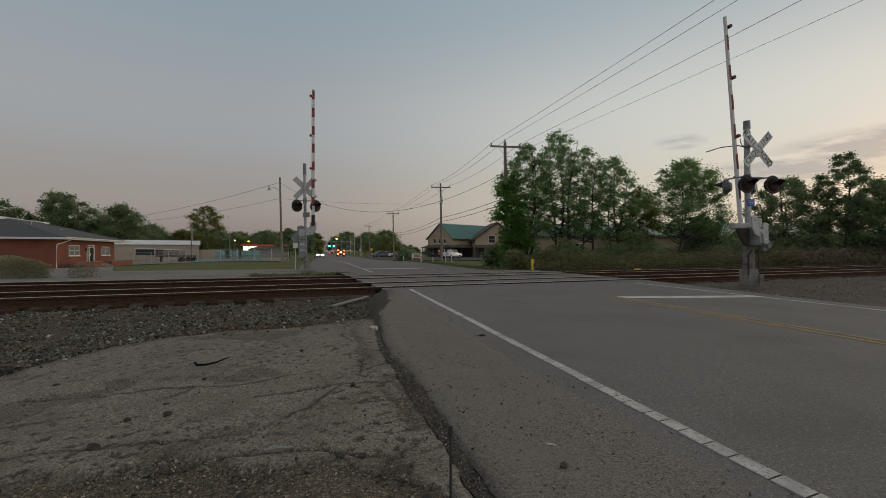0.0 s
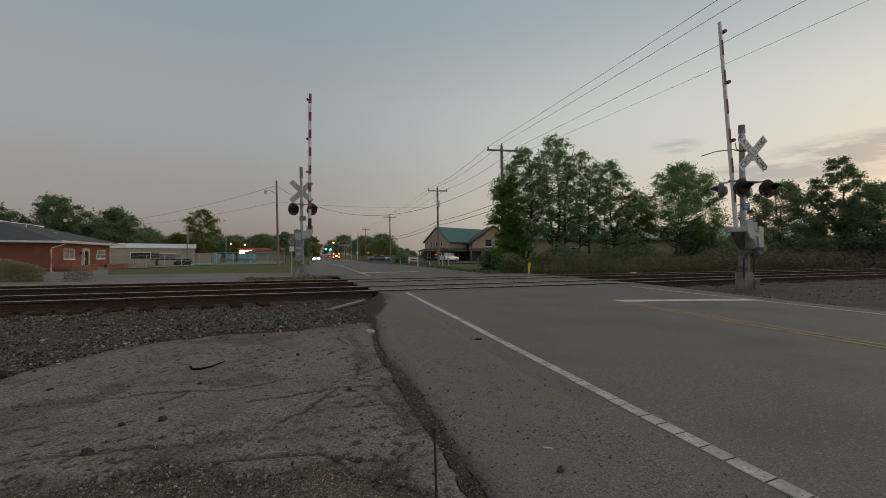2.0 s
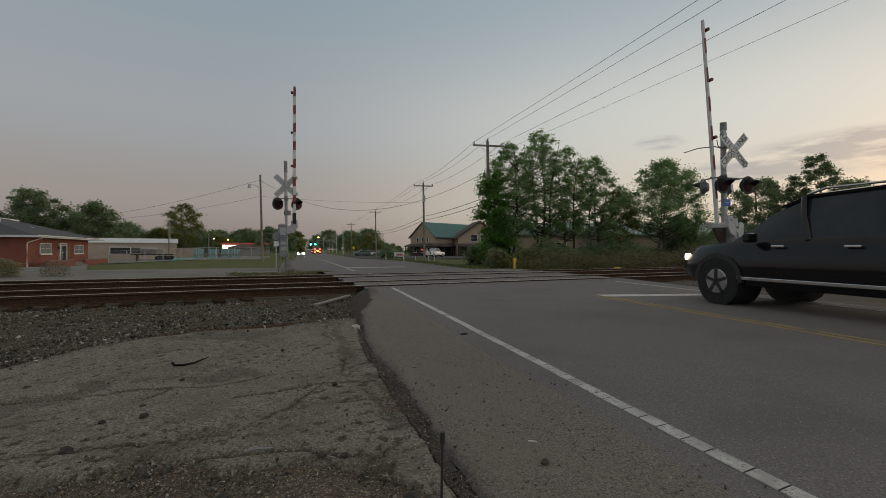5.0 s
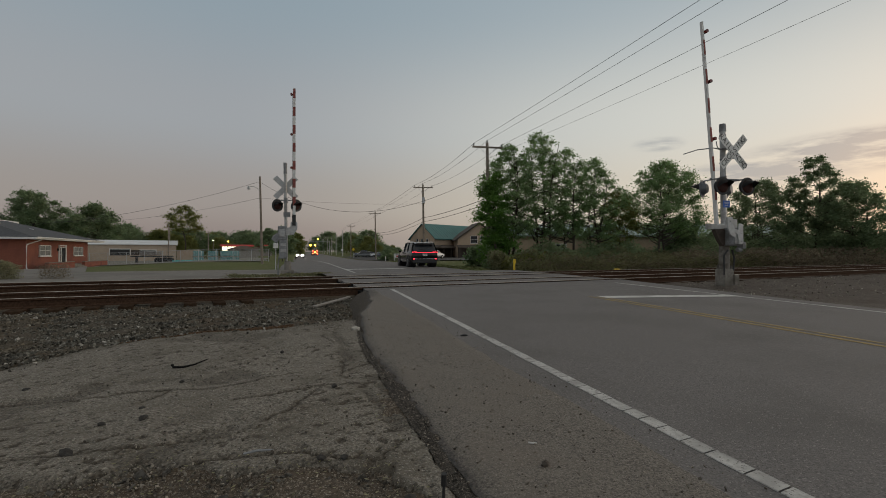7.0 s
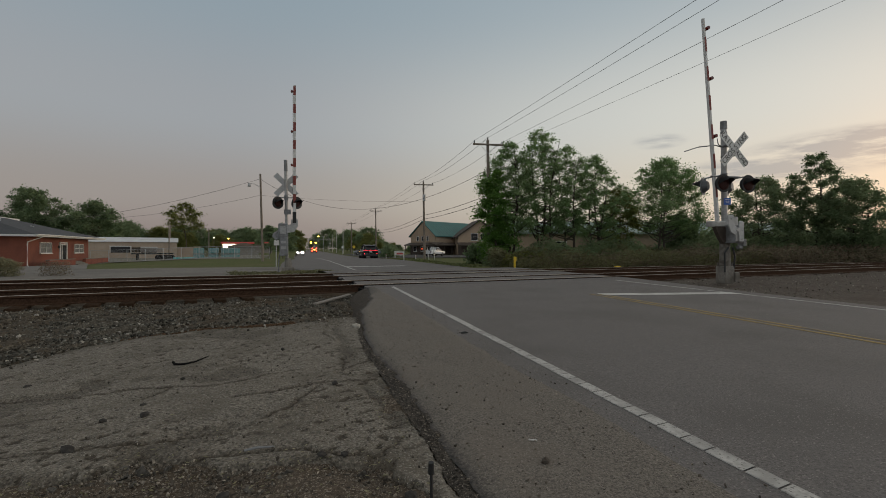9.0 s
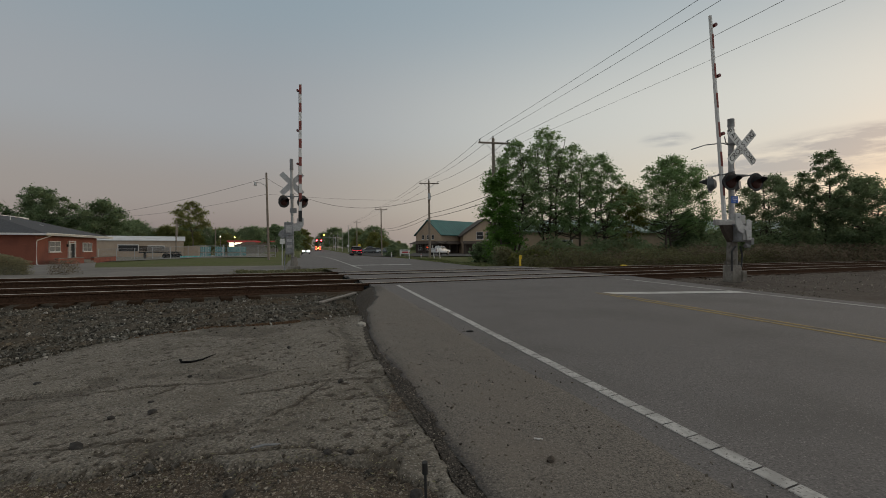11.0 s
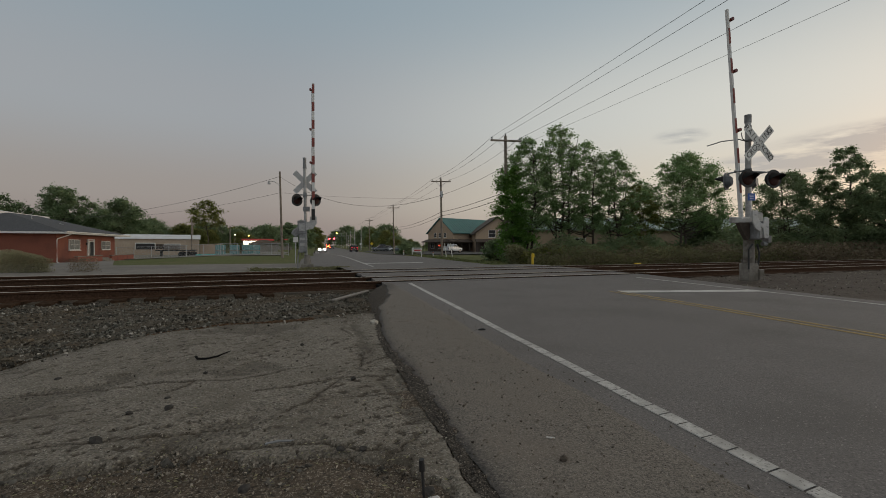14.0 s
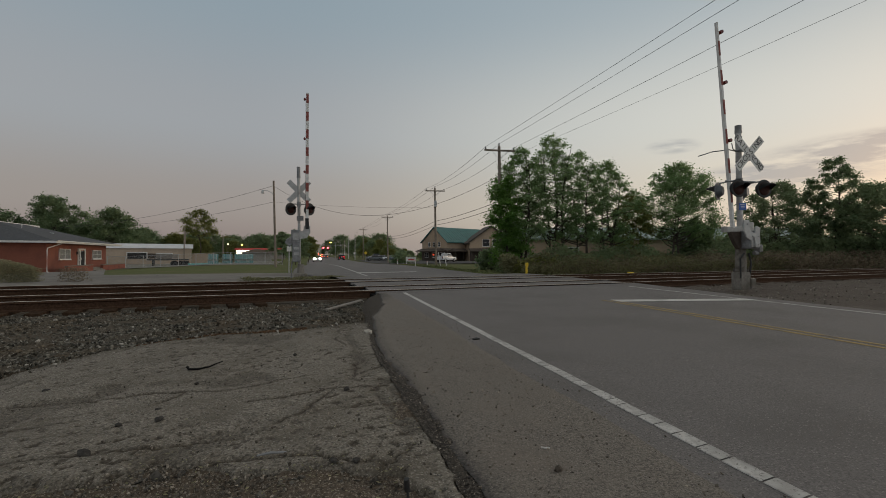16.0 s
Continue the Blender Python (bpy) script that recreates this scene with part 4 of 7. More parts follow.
def stones():
    rng = np.random.RandomState(5)
    n = 72000
    s = rng.uniform(-11.5, 3.6, n)
    d = rng.uniform(4.8, 10.6, n)
    x, y = DIR[0] * s + NRM[0] * d, DIR[1] * s + NRM[1] * d
    edge = np.interp(d, [6, 7, 8.3, 10.3], [0.55, 0.58, 0.85, 1.05])
    keep = (x < edge) & (d > bed_edge(x, y) - 0.55 * rng.rand(n) ** 3) & (rng.rand(n) < 0.68 + 0.5 * fbm(x, y, 1.3, 3, 36))
    s, d, x, y = s[keep], d[keep], x[keep], y[keep]
    size = 0.006 + 0.026 * rng.rand(len(x)) ** 2.2
    on_pad = d < bed_edge(x, y)
    z = np.where(on_pad, pad_z(x, y) + 0.003, bed_z(s, d) + 0.012 - size * rng.rand(len(x)) * 0.9)
    size = np.where(on_pad, size * 0.6, size)
    P = np.stack([x, y, z], -1)
    k = rng.rand(len(x)) < np.where(on_pad, 0.8, 0.95)
    scatter("ballast_stones", P[k], size[k], M["stone"], "loose angular grey ballast stones beside the rails", "stones", 6)
    scatter("ballast_stones", P[~k] + np.array([0, 0, 0.008]), size[~k] * 0.9, M["pale_stone"], "pale stones scattered among the ballast", "stones", 16)
    n = 5200
    s, d = 10.2 + 24 * rng.rand(n) ** 1.5, rng.uniform(5.2, 10.6, n)
    x, y = DIR[0] * s + NRM[0] * d, DIR[1] * s + NRM[1] * d
    keep = x > 9.6
    z = np.where(d < 9.3, np.maximum(bed_z(s, d), road_z(d) - 0.11), bed_z(s, d)) + 0.01
    P, size = np.stack([x, y, z], -1)[keep], (0.005 + 0.020 * rng.rand(n) ** 5)[keep]
    k = rng.rand(len(P)) < 0.55
    scatter("ballast_stones", P[k], size[k], M["stone"], "loose dark ballast stones and cinders beside the verge", "stones", 7)
    scatter("ballast_stones", P[~k], size[~k] * 0.8, M["pale_stone"], "pale gravel strewn over the dark verge", "stones", 18)
    # rusty soil along the foot of the ballast
    n = 2600
    s = rng.uniform(-0.75, 1.15, n)
    base = on_track(s, 6.2)
    d = bed_edge(base[0], base[1]) + 0.02 + rng.normal(size=n) * 0.045
    x, y = DIR[0] * s + NRM[0] * d, DIR[1] * s + NRM[1] * d
    scatter("rusty_soil", np.stack([x, y, pad_z(x, y) - 0.002], -1), 0.004 + 0.012 * rng.rand(n) ** 2, M["rust_soil"], "crumbly reddish-brown soil at the ballast's foot", "soil", 17, 0.5)
    # grit on pavement, dirt and shoulder
    n = 34000
    x, y = rng.uniform(-4.5, 1.9, n), 1.0 + 6.2 * rng.rand(n) ** 1.6
    dens = np.where(x > crack_x(y), 0.55 * sstep(1.9, 0.7, x) + 0.25, np.where(y < near_edge(x) + 0.1, 1.0, 0.3))
    dens = np.maximum(dens, np.exp(-((x - crack_x(y) + 0.06) / 0.10) ** 2))
    keep = (rng.rand(n) < dens * np.where(x > crack_x(y), 0.45, 1.0)) & (dist(x, y) < 6.6) & (x < 1.72)
    x, y = x[keep], y[keep]
    z = np.where(x > crack_x(y), road_z(dist(x, y)) + 0.005, np.where((y < near_edge(x)) | (x > crack_x(y) - 0.1), pad_z(x, y) - 0.03, pad_z(x, y)))
    n = 70000
    x2, y2 = rng.uniform(-4.2, 0.8, n), 0.6 + 2.1 * rng.rand(n)
    fade = sstep(-4.2, -2.0, x2) * sstep(0.6, 1.7, y2)
    k2 = (y2 < near_edge(x2) + 0.12 * rng.rand(n)) & (x2 < crack_x(y2) + 0.05) & (rng.rand(n) < fade * (0.55 + 0.6 * fbm(x2, y2, 3.0, 3, 52)))
    x2, y2 = x2[k2], y2[k2]
    P, size = np.stack([x2, y2, pad_z(x2, y2) - 0.026], -1), 0.0020 + 0.0075 * rng.rand(len(x2)) ** 4
    k = rng.rand(len(x2)) < 0.6
    scatter("grit", P[k], size[k], M["pebble_b"], "fine gravel worked into the dirt", "gravel", 9)
    scatter("grit", P[~k], size[~k], M["pebble"], "pale fine gravel worked into the dirt", "gravel", 19)
    scatter("grit", np.stack([x, y, z + 0.002], -1), 0.002 + 0.007 * rng.rand(len(x)) ** 5, M["pebble_b"], "fine loose gravel scattered over pavement and shoulder", "gravel", 8)


def tracks():
    prof = [(-0.07, -0.172), (0.07, -0.172), (0.07, -0.160), (0.012, -0.140), (0.009, -0.05), (0.036, -0.038), (0.036, -0.004), (0.028, 0.0), (-0.028, 0.0), (-0.036, -0.004), (-0.036, -0.038), (-0.009, -0.05), (-0.012, -0.140), (-0.07, -0.160)]
    tie_me = None
    for a in (0, 2):
        t = thing("railway_track", pose(0, 0, 0), "rusty steel railway track on dark wooden ties", "railway track", "tracks", "structure")
        for d in RAILS[a:a + 2]:
            bm = B()
            prism(bm, prof, -180, 320, "x")
            for v in bm.verts:
                v.co = on_track(v.co.x, d + v.co.y, v.co.z)
            r = part("rail", bm, M["rail_side"], t)
            bm = B()
            prism(bm, [(-0.030, -0.003), (0.030, -0.003), (0.030, 0.0), (0.026, 0.0025), (-0.026, 0.0025), (-0.030, 0.0)], -180, 320, "x")
            for v in bm.verts:
                v.co = on_track(v.co.x, d + v.co.y, v.co.z)
            part("rail_head", bm, M["rail_head"], r, "worn shiny rail head")
        mid = (RAILS[a] + RAILS[a + 1]) / 2
        ss = [s for s in np.arange(-26, 48, 0.52) if s < (1.2 if a == 0 else 1.9) or s > 11.4]
        for s in ss:
            if tie_me is None:
                bm = B()
                box(bm, (0.22, 2.55, 0.18), (0, 0, 0), bevel=0.012)
                o = part("tie", bm, M["tie"], t)
                tie_me = o.data
            else:
                o = new("tie", tie_me)
                o.parent = t
            j = random.Random(int(s * 100) + a)
            o.matrix_world = pose(*on_track(s, mid + j.uniform(-0.05, 0.05), -0.258), 0, 0, 90 - 78.149 + j.uniform(-1, 1))


def crossing():
    c = thing("crossing_surface", pose(0, 0, 0), "grey level-crossing panels between and beside the rails", "crossing panels", kind="structure")
    bands = [(10.25, 10.705), (10.86, 12.185), (12.34, 12.88), (12.885, 13.985), (13.99, 14.535), (14.69, 16.015), (16.17, 16.62)]
    for i, (a, b) in enumerate(bands):
        n = 5 if i != 3 else 2
        xl = np.interp((a + b) / 2, [10.3, 16.7], [1.3, 0.75])
        xr = np.interp((a + b) / 2, [10.3, 16.7], [9.5, 9.62])
        for k in range(n):
            bm = B()
            x0, x1 = xl + (xr - xl) * k / n + 0.006, xl + (xr - xl) * (k + 1) / n - 0.006
            top = [(x0, y_at(a, x0)), (x1, y_at(a, x1)), (x1, y_at(b, x1)), (x0, y_at(b, x0))]
            prism(bm, top, -0.2, -0.024 + 0.003 * math.sin(i * 3 + k * 1.7), "z")
            part("panel", bm, M["asphalt"] if i in (0, 3, 6) else M["panel"], c)
    for d in RAILS:
        for a, b in ((d - 0.13, d - 0.045), (d + 0.045, d + 0.11)):
            bm = B()
            xl, xr = np.interp(d, [10.3, 16.7], [1.32, 0.8]), np.interp(d, [10.3, 16.7], [9.6, 9.7])
            prism(bm, [(xl, y_at(a, xl)), (xr, y_at(a, xr)), (xr, y_at(b, xr)), (xl, y_at(b, xl))], -0.1, -0.017, "z")
            part("rubber_seal", bm, M["rubber"], c, "dark rubber flangeway strip beside the rail")
    # dark filler under the flangeways
    bm = B()
    prism(bm, [(1.2, y_at(10.3, 1.2)), (9.4, y_at(10.3, 9.4)), (9.5, y_at(16.6, 9.5)), (0.8, y_at(16.6, 0.8))], -0.3, -0.07, "z")
    part("filler", bm, M["rubber"], c)


def streets():
    """Pale street along the tracks and the yards behind it."""
    def sheet(name, quad, mat, label, cat, n=14, lift=0.05):
        (a, b, c, d) = [np.array(q, float) for q in quad]
        U, V = np.meshgrid(np.linspace(0, 1, n), np.linspace(0, 1, n))
        P = (1 - V)[..., None] * ((1 - U)[..., None] * a + U[..., None] * b) + V[..., None] * ((1 - U)[..., None] * d + U[..., None] * c)
        X, Y = P[..., 0], P[..., 1]
        o = grid_mesh(name, X, Y, land_z(X, Y) + lift + 0.03 * sstep(26, 22, dist(X, Y)), mat)
        tagged(o, label, cat, kind="structure")
    sheet("side_street", (on_track(-70, 17.3)[:2], on_track(4.6, 19.6)[:2], on_track(7.4, 30.0)[:2], on_track(-70, 41)[:2]), M["street"], "pale worn concrete side street along the tracks", "street", 30, 0.06)
    sheet("forecourt", ((-45, 31), (-11.2, 29.6), (-22.3, 59.5), (-55, 61)), M["street"], "pale paved forecourt before the brick office", "pavement", 20, 0.066)
    sheet("parking_lot", ((9.5, 72), (60, 62), (90, 120), (11, 150)), M["lot"], "dark asphalt parking lot by the shop", "parking lot", 12, 0.12)
    sheet("yard", ((-60, 82), (-6, 70), (-8, 118), (-60, 118)), M["yard"], "gravel storage yard behind a fence", "yard", 12, 0.1)

# ---- crossing signals ----
def word(body, size, mat, parent, m, name="letters"):
    cu = bpy.data.curves.new(name, "FONT")
    cu.body, cu.size, cu.align_x, cu.align_y, cu.extrude = body, size, "CENTER", "CENTER", 0.0015
    tmp = bpy.data.objects.new(name, cu)
    scene.collection.objects.link(tmp)
    dg = bpy.context.evaluated_depsgraph_get()
    me = bpy.data.meshes.new_from_object(tmp.evaluated_get(dg))
    bpy.data.objects.remove(tmp)
    me.materials.clear()
    me.materials.append(mat)
    o = new(name, me)
    o.parent = parent
    o.matrix_local = m
    return o


def spaced(body, parent, m, pitch, size, mat):
    """A word letter by letter along a blade, joined into one mesh."""
    n = len(body)
    bm = B()
    for i, ch in enumerate(body):
        o = word(ch, size, mat, None, Matrix.Identity(4))
        me = o.data
        xs = [v.co.x for v in me.vertices]
        mid = (min(xs) + max(xs)) / 2
        me.transform(Matrix.Translation(((i - (n - 1) / 2) * pitch - mid, 0, 0)))
        bm.from_mesh(me)
        bpy.data.objects.remove(o)
    o = part("letters", bm, mat, parent)
    o.matrix_local = m
    return o


def signal_lamp(parent, x, y, z, face, scale=1.0, aim=0):
    """Flasher: background disc, hood and lens. face: -1 looks towards -y, 1 towards +y."""
    R = 0.255 * scale
    u = part("lamp_unit", rod(B(), (x, y - face * 0.10, z), (x, y + face * 0.03, z), *((0.17, 0.13) if face < 0 else (0.12, 0.2)), 20), M["black"] if face < 0 else M["disc_grey"], parent, smooth=True)
    bm = B()
    rod(bm, (x, y + face * 0.03, z), (x, y + face * 0.045, z), R, R, 28)
    part("background", bm, M["black"] if face < 0 else M["disc_grey"], u, "round backing disc")
    bm = B()
    # hood: visor over the upper half, drooping towards its mouth
    rings = []
    for k, yy in enumerate(np.linspace(0.045, 0.31, 5)):
        rr = 0.185 - 0.008 * k
        span = 105 - 14 * k
        ring = [(x + rr * math.cos(radians(a)), y + face * yy, z + rr * math.sin(radians(a)) - 0.035 * k / 4) for a in np.linspace(90 - span, 90 + span, 17)]
        rings.append([bm.verts.new(p) for p in ring])
    for a, b in zip(rings, rings[1:]):
        for k in range(16):
            bm.faces.new((a[k], a[k + 1], b[k + 1], b[k]))
    bmesh.ops.solidify(bm, geom=bm.faces[:], thickness=0.006)
    part("hood", bm, M["black"], u, smooth=True)
    bm = B()
    bmesh.ops.create_uvsphere(bm, u_segments=24, v_segments=10, radius=0.19, matrix=pose(x, y + face * 0.045, z) @ Matrix.Diagonal((1, 0.22, 1, 1)))
    part("lens", bm, M["lens_maroon"], u, "unlit dark red lens", smooth=True)
    u.matrix_local = pose(x, y, z) @ pose(0, 0, 0, 0, 0, aim) @ pose(-x, -y, -z)
    return u


def crossbuck(parent, y, z, face, letters, length=1.22, wid=0.228, mat="sign_white"):
    for k, ang in enumerate((-45, 45)):
        bm = B()
        box(bm, (length, 0.006, wid), (0, 0, 0), bevel=0.002)
        blade = part("crossbuck_blade", bm, M[mat], parent)
        blade.matrix_local = pose(0, y + face * 0.008 * k, z) @ pose(0, 0, 0, 0, -ang, 0)
        if letters:
            if k == 1:
                spaced("CROSSING", blade, pose(0, face * 0.0048, 0, 90, 0, 0), 0.14, 0.215, M["letter"])
            else:
                spaced("RAIL", blade, pose(-0.36, face * 0.0048, 0, 90, 0, 0), 0.135, 0.215, M["letter"])
                spaced("ROAD", blade, pose(0.36, face * 0.0048, 0, 90, 0, 0), 0.135, 0.215, M["letter"])


def gate_arm(parent, foot, top, lamps, first=0.35, w0=0.12, w1=0.07, n=16, side=1, flat=(1.0, 0.45)):
    """Raised striped arm, square to the road when down, tapering upwards."""
    foot, top = Vector(foot), Vector(top)
    L = (top - foot).length
    za = (top - foot).normalized()
    xa = Vector((0, 1, 0)).cross(za).normalized()
    q = Matrix((xa, za.cross(xa), za)).transposed().to_4x4()
    bm = B()
    bmesh.ops.create_cone(bm, cap_ends=True, segments=4, radius1=w0 * 0.72, radius2=w1 * 0.72, depth=L, matrix=pose(0, 0, L / 2) @ Matrix.Diagonal((*flat, 1, 1)) @ pose(0, 0, 0, 0, 0, 45))
    arm = part("gate_arm", bm, M["stripe_white"], parent, "raised gate arm with red and white bands")
    arm.matrix_local = Matrix.Translation(foot) @ q
    step = L / n
    for i in range(1, n, 2):
        z0, z1 = first + i * step, first + (i + 1) * step
        if z1 > L - 0.05:
            break
        a0, a1 = w0 + (w1 - w0) * z0 / L + 0.006, w0 + (w1 - w0) * z1 / L + 0.006
        bm = B()
        if flat[0] < flat[1]:
            w = (a0 + a1) / 2
            box(bm, (w * flat[0] + 0.004, 0.012, z1 - z0), (0, -w * flat[1] * 0.51 + 0.002, (z0 + z1) / 2))
        else:
            bmesh.ops.create_cone(bm, cap_ends=True, segments=4, radius1=a0 * 0.72, radius2=a1 * 0.72, depth=z1 - z0, matrix=pose(0, 0, (z0 + z1) / 2) @ Matrix.Diagonal((1, 0.47, 1, 1)) @ pose(0, 0, 0, 0, 0, 45))
        s = part("red_band", bm, M["stripe_red"], arm)
    for h in lamps:
        bm = B()
        rod(bm, (side * 0.04, 0, h), (side * 0.10, 0, h), 0.028, n=8)
        rod(bm, (side * 0.12, -0.07, h + 0.005), (side * 0.12, 0.07, h + 0.005), 0.05, n=12)
        part("arm_lamp", bm, M["lens_red"], arm, "small red gate lamp", smooth=True)
    bm = B()
    tube(bm, [(side * 0.06, 0.02, 0.3), (side * 0.075, 0.02, lamps[0] * 0.6), (side * 0.07, 0.02, lamps[-1])], 0.008, 5)
    part("arm_cable", bm, M["wire"], arm)
    return arm


def signal_right():
    g = thing("crossing_signal", pose(11.62, 11.02, -0.05, 0, -0.9, 0), "aluminium railroad crossing signal with crossbuck, dark flashers and raised gate", "crossing signal", "crossing signals")
    bm = B()
    box(bm, (0.34, 0.34, 0.5), (0, 0, 0.16), bevel=0.03)
    box(bm, (0.16, 0.2, 0.28), (0.22, -0.12, 0.10), bevel=0.02)
    part("foundation", bm, M["concrete"], g, "stained concrete footing")
    bm = B()
    rod(bm, (0, 0, 0.25), (0, 0, 4.5), 0.08, n=18)
    part("mast", bm, M["alu"], g, smooth=True)
    bm = B()
    rod(bm, (0, 0, 0.30), (0, 0, 1.25), 0.15, 0.13, n=16)
    for k in range(4):
        a = math.pi * (0.25 + 0.5 * k)
        rod(bm, (0.17 * math.cos(a), 0.17 * math.sin(a), 0.40), (0.17 * math.cos(a), 0.17 * math.sin(a), 0.52), 0.025, n=6)
    part("pedestal", bm, M["pedestal"], g, "stained grey-brown pedestal tube", smooth=True)
    bm = B()
    rod(bm, (0, 0, 4.36), (0, 0, 4.58), 0.095, 0.088, 18)
    rod(bm, (0, 0, 4.22), (0, 0, 4.27), 0.092, n=18)
    part("pinnacle", bm, M["alu_dark"], g, smooth=True)
    for z in (3.55, 3.85):
        part("sign_bracket", box(B(), (0.2, 0.36, 0.04), (0, -0.16, z)), M["alu_dark"], g)
    crossbuck(g, -0.345, 3.72, -1, True)
    # flasher arm
    bm = B()
    rod(bm, (-0.52, -0.05, 2.98), (0.52, -0.05, 2.98), 0.024, n=10)
    for x in (-0.46, 0.46):
        rod(bm, (x, 0.22, 2.96), (x, -0.36, 2.96), 0.02, n=8)
        rod(bm, (x, 0.22, 2.96), (x, 0.22, 2.85), 0.03, n=8)
        rod(bm, (x, -0.36, 2.96), (x, -0.36, 2.85), 0.03, n=8)
    rod(bm, (0, 0, 2.88), (0, 0, 3.08), 0.09, n=14)
    part("lamp_arm", bm, M["alu_dark"], g)
    for x in (-0.44, 0.44):
        signal_lamp(g, x, -0.36, 2.74, -1)
        signal_lamp(g, x, 0.26, 2.74, 1, 1.0, 28)
    bm = B()
    box(bm, (0.25, 0.012, 0.2), (0.02, -0.08, 2.27), bevel=0.004)
    part("blue_plate", bm, M["blue"], g, "small blue notice plate")
    bm = B()
    for k in range(3):
        box(bm, (0.17 - 0.03 * k, 0.004, 0.014), (0.02, -0.088, 2.32 - 0.045 * k))
    part("plate_text", bm, M["sign_white"], g)
    # gate machine
    bm = B()
    box(bm, (0.34, 0.40, 0.46), (0.03, -0.24, 1.30), bevel=0.05)
    box(bm, (0.38, 0.44, 0.05), (0.03, -0.24, 1.55), bevel=0.015)
    m = part("gate_machine", bm, M["alu_dark"], g, "grey cast gate machine box")
    bm = B()
    box(bm, (0.26, 0.02, 0.32), (0.03, -0.45, 1.28), bevel=0.008)
    part("cover", bm, M["alu"], m)
    bm = B()
    prism(bm, [(-0.18, 1.42), (0.26, 1.42), (0.36, 1.3), (0.36, 0.9), (0.26, 0.78), (0.08, 0.86), (0.14, 1.1), (0.05, 1.24), (-0.18, 1.26)], 0.235, 0.29, "x")
    part("counterweight_arm", bm, M["alu"], m)
    bm = B()
    box(bm, (0.8, 0.10, 0.16), (-0.32, -0.10, 1.62), bevel=0.02)
    box(bm, (0.28, 0.16, 0.3), (0.16, -0.1, 1.68), bevel=0.02)
    part("gate_fork", bm, M["alu"], m)
    bm = B()
    prism(bm, [(-0.40, 1.86), (-0.20, 1.86), (-0.20, 1.66), (-0.13, 1.54), (-0.02, 1.50), (0.0, 1.66), (0.04, 1.69), (0.13, 1.67), (0.16, 1.62), (0.16, 1.15), (0.12, 1.11), (0.0, 1.11), (-0.04, 1.40), (-0.16, 1.30), (-0.30, 1.38), (-0.38, 1.55)], -0.50, -0.455, "y")
    bmesh.ops.bevel(bm, geom=bm.edges[:], offset=0.008, segments=1, affect="EDGES")
    for x, z in ((0.1, 1.42), (-0.28, 1.75), (-0.1, 1.42), (0.09, 1.2)):
        rod(bm, (x, -0.50, z), (x, -0.525, z), 0.022, n=8)
    part("cast_bracket", bm, M["alu_back"], m, "pale curved cast bracket")
    # housing's dark colour also puts in the shadow below the gate fork
    bm = B()
    prism(bm, [(-0.5, 1.55), (-0.1, 1.55), (-0.1, 1.15), (-0.2, 1.06), (-0.3, 1.18), (-0.42, 1.38)], -0.17, -0.04, "y")
    part("gear_housing", bm, M["dark_wood"], m, "dark gear housing, coloured for the shadowed cavity below the fork")
    bm = B()
    rod(bm, (0.36, -0.1, 0.95), (0.5, -0.1, 0.95), 0.06, n=10)
    box(bm, (0.12, 0.2, 0.2), (0.52, -0.1, 1.08), bevel=0.02)
    part("junction_box", bm, M["alu_dark"], g)
    gate_arm(g, (-0.36, -0.10, 1.66), (-0.75, -0.05, 7.42), (2.45, 4.08, 5.5), first=0.3, w0=0.105, w1=0.08, n=14, side=1, flat=(0.55, 1.0))
    # bent keeper rod that reaches out past the arm
    bm = B()
    tube(bm, [(0.06, -0.05, 3.82), (-0.2, -0.05, 3.84), (-0.36, -0.04, 3.87), (-0.9, 0.0, 3.80), (-1.36, 0.02, 3.66)], 0.016, 6)
    tube(bm, [(-0.12, -0.05, 3.83), (-0.3, -0.10, 3.88), (-0.36, -0.12, 4.04)], 0.014, 6)
    part("arm_keeper", bm, M["alu_dark"], g)
    bm = B()
    tube(bm, [(0.16, -0.12, 0.95), (0.2, -0.15, 0.7), (0.16, -0.15, 0.35)], 0.028, 8)
    tube(bm, [(-0.08, -0.2, 0.95), (-0.22, -0.2, 0.8), (-0.22, -0.2, 0.25)], 0.025, 8)
    part("conduit", bm, M["plastic"], g)


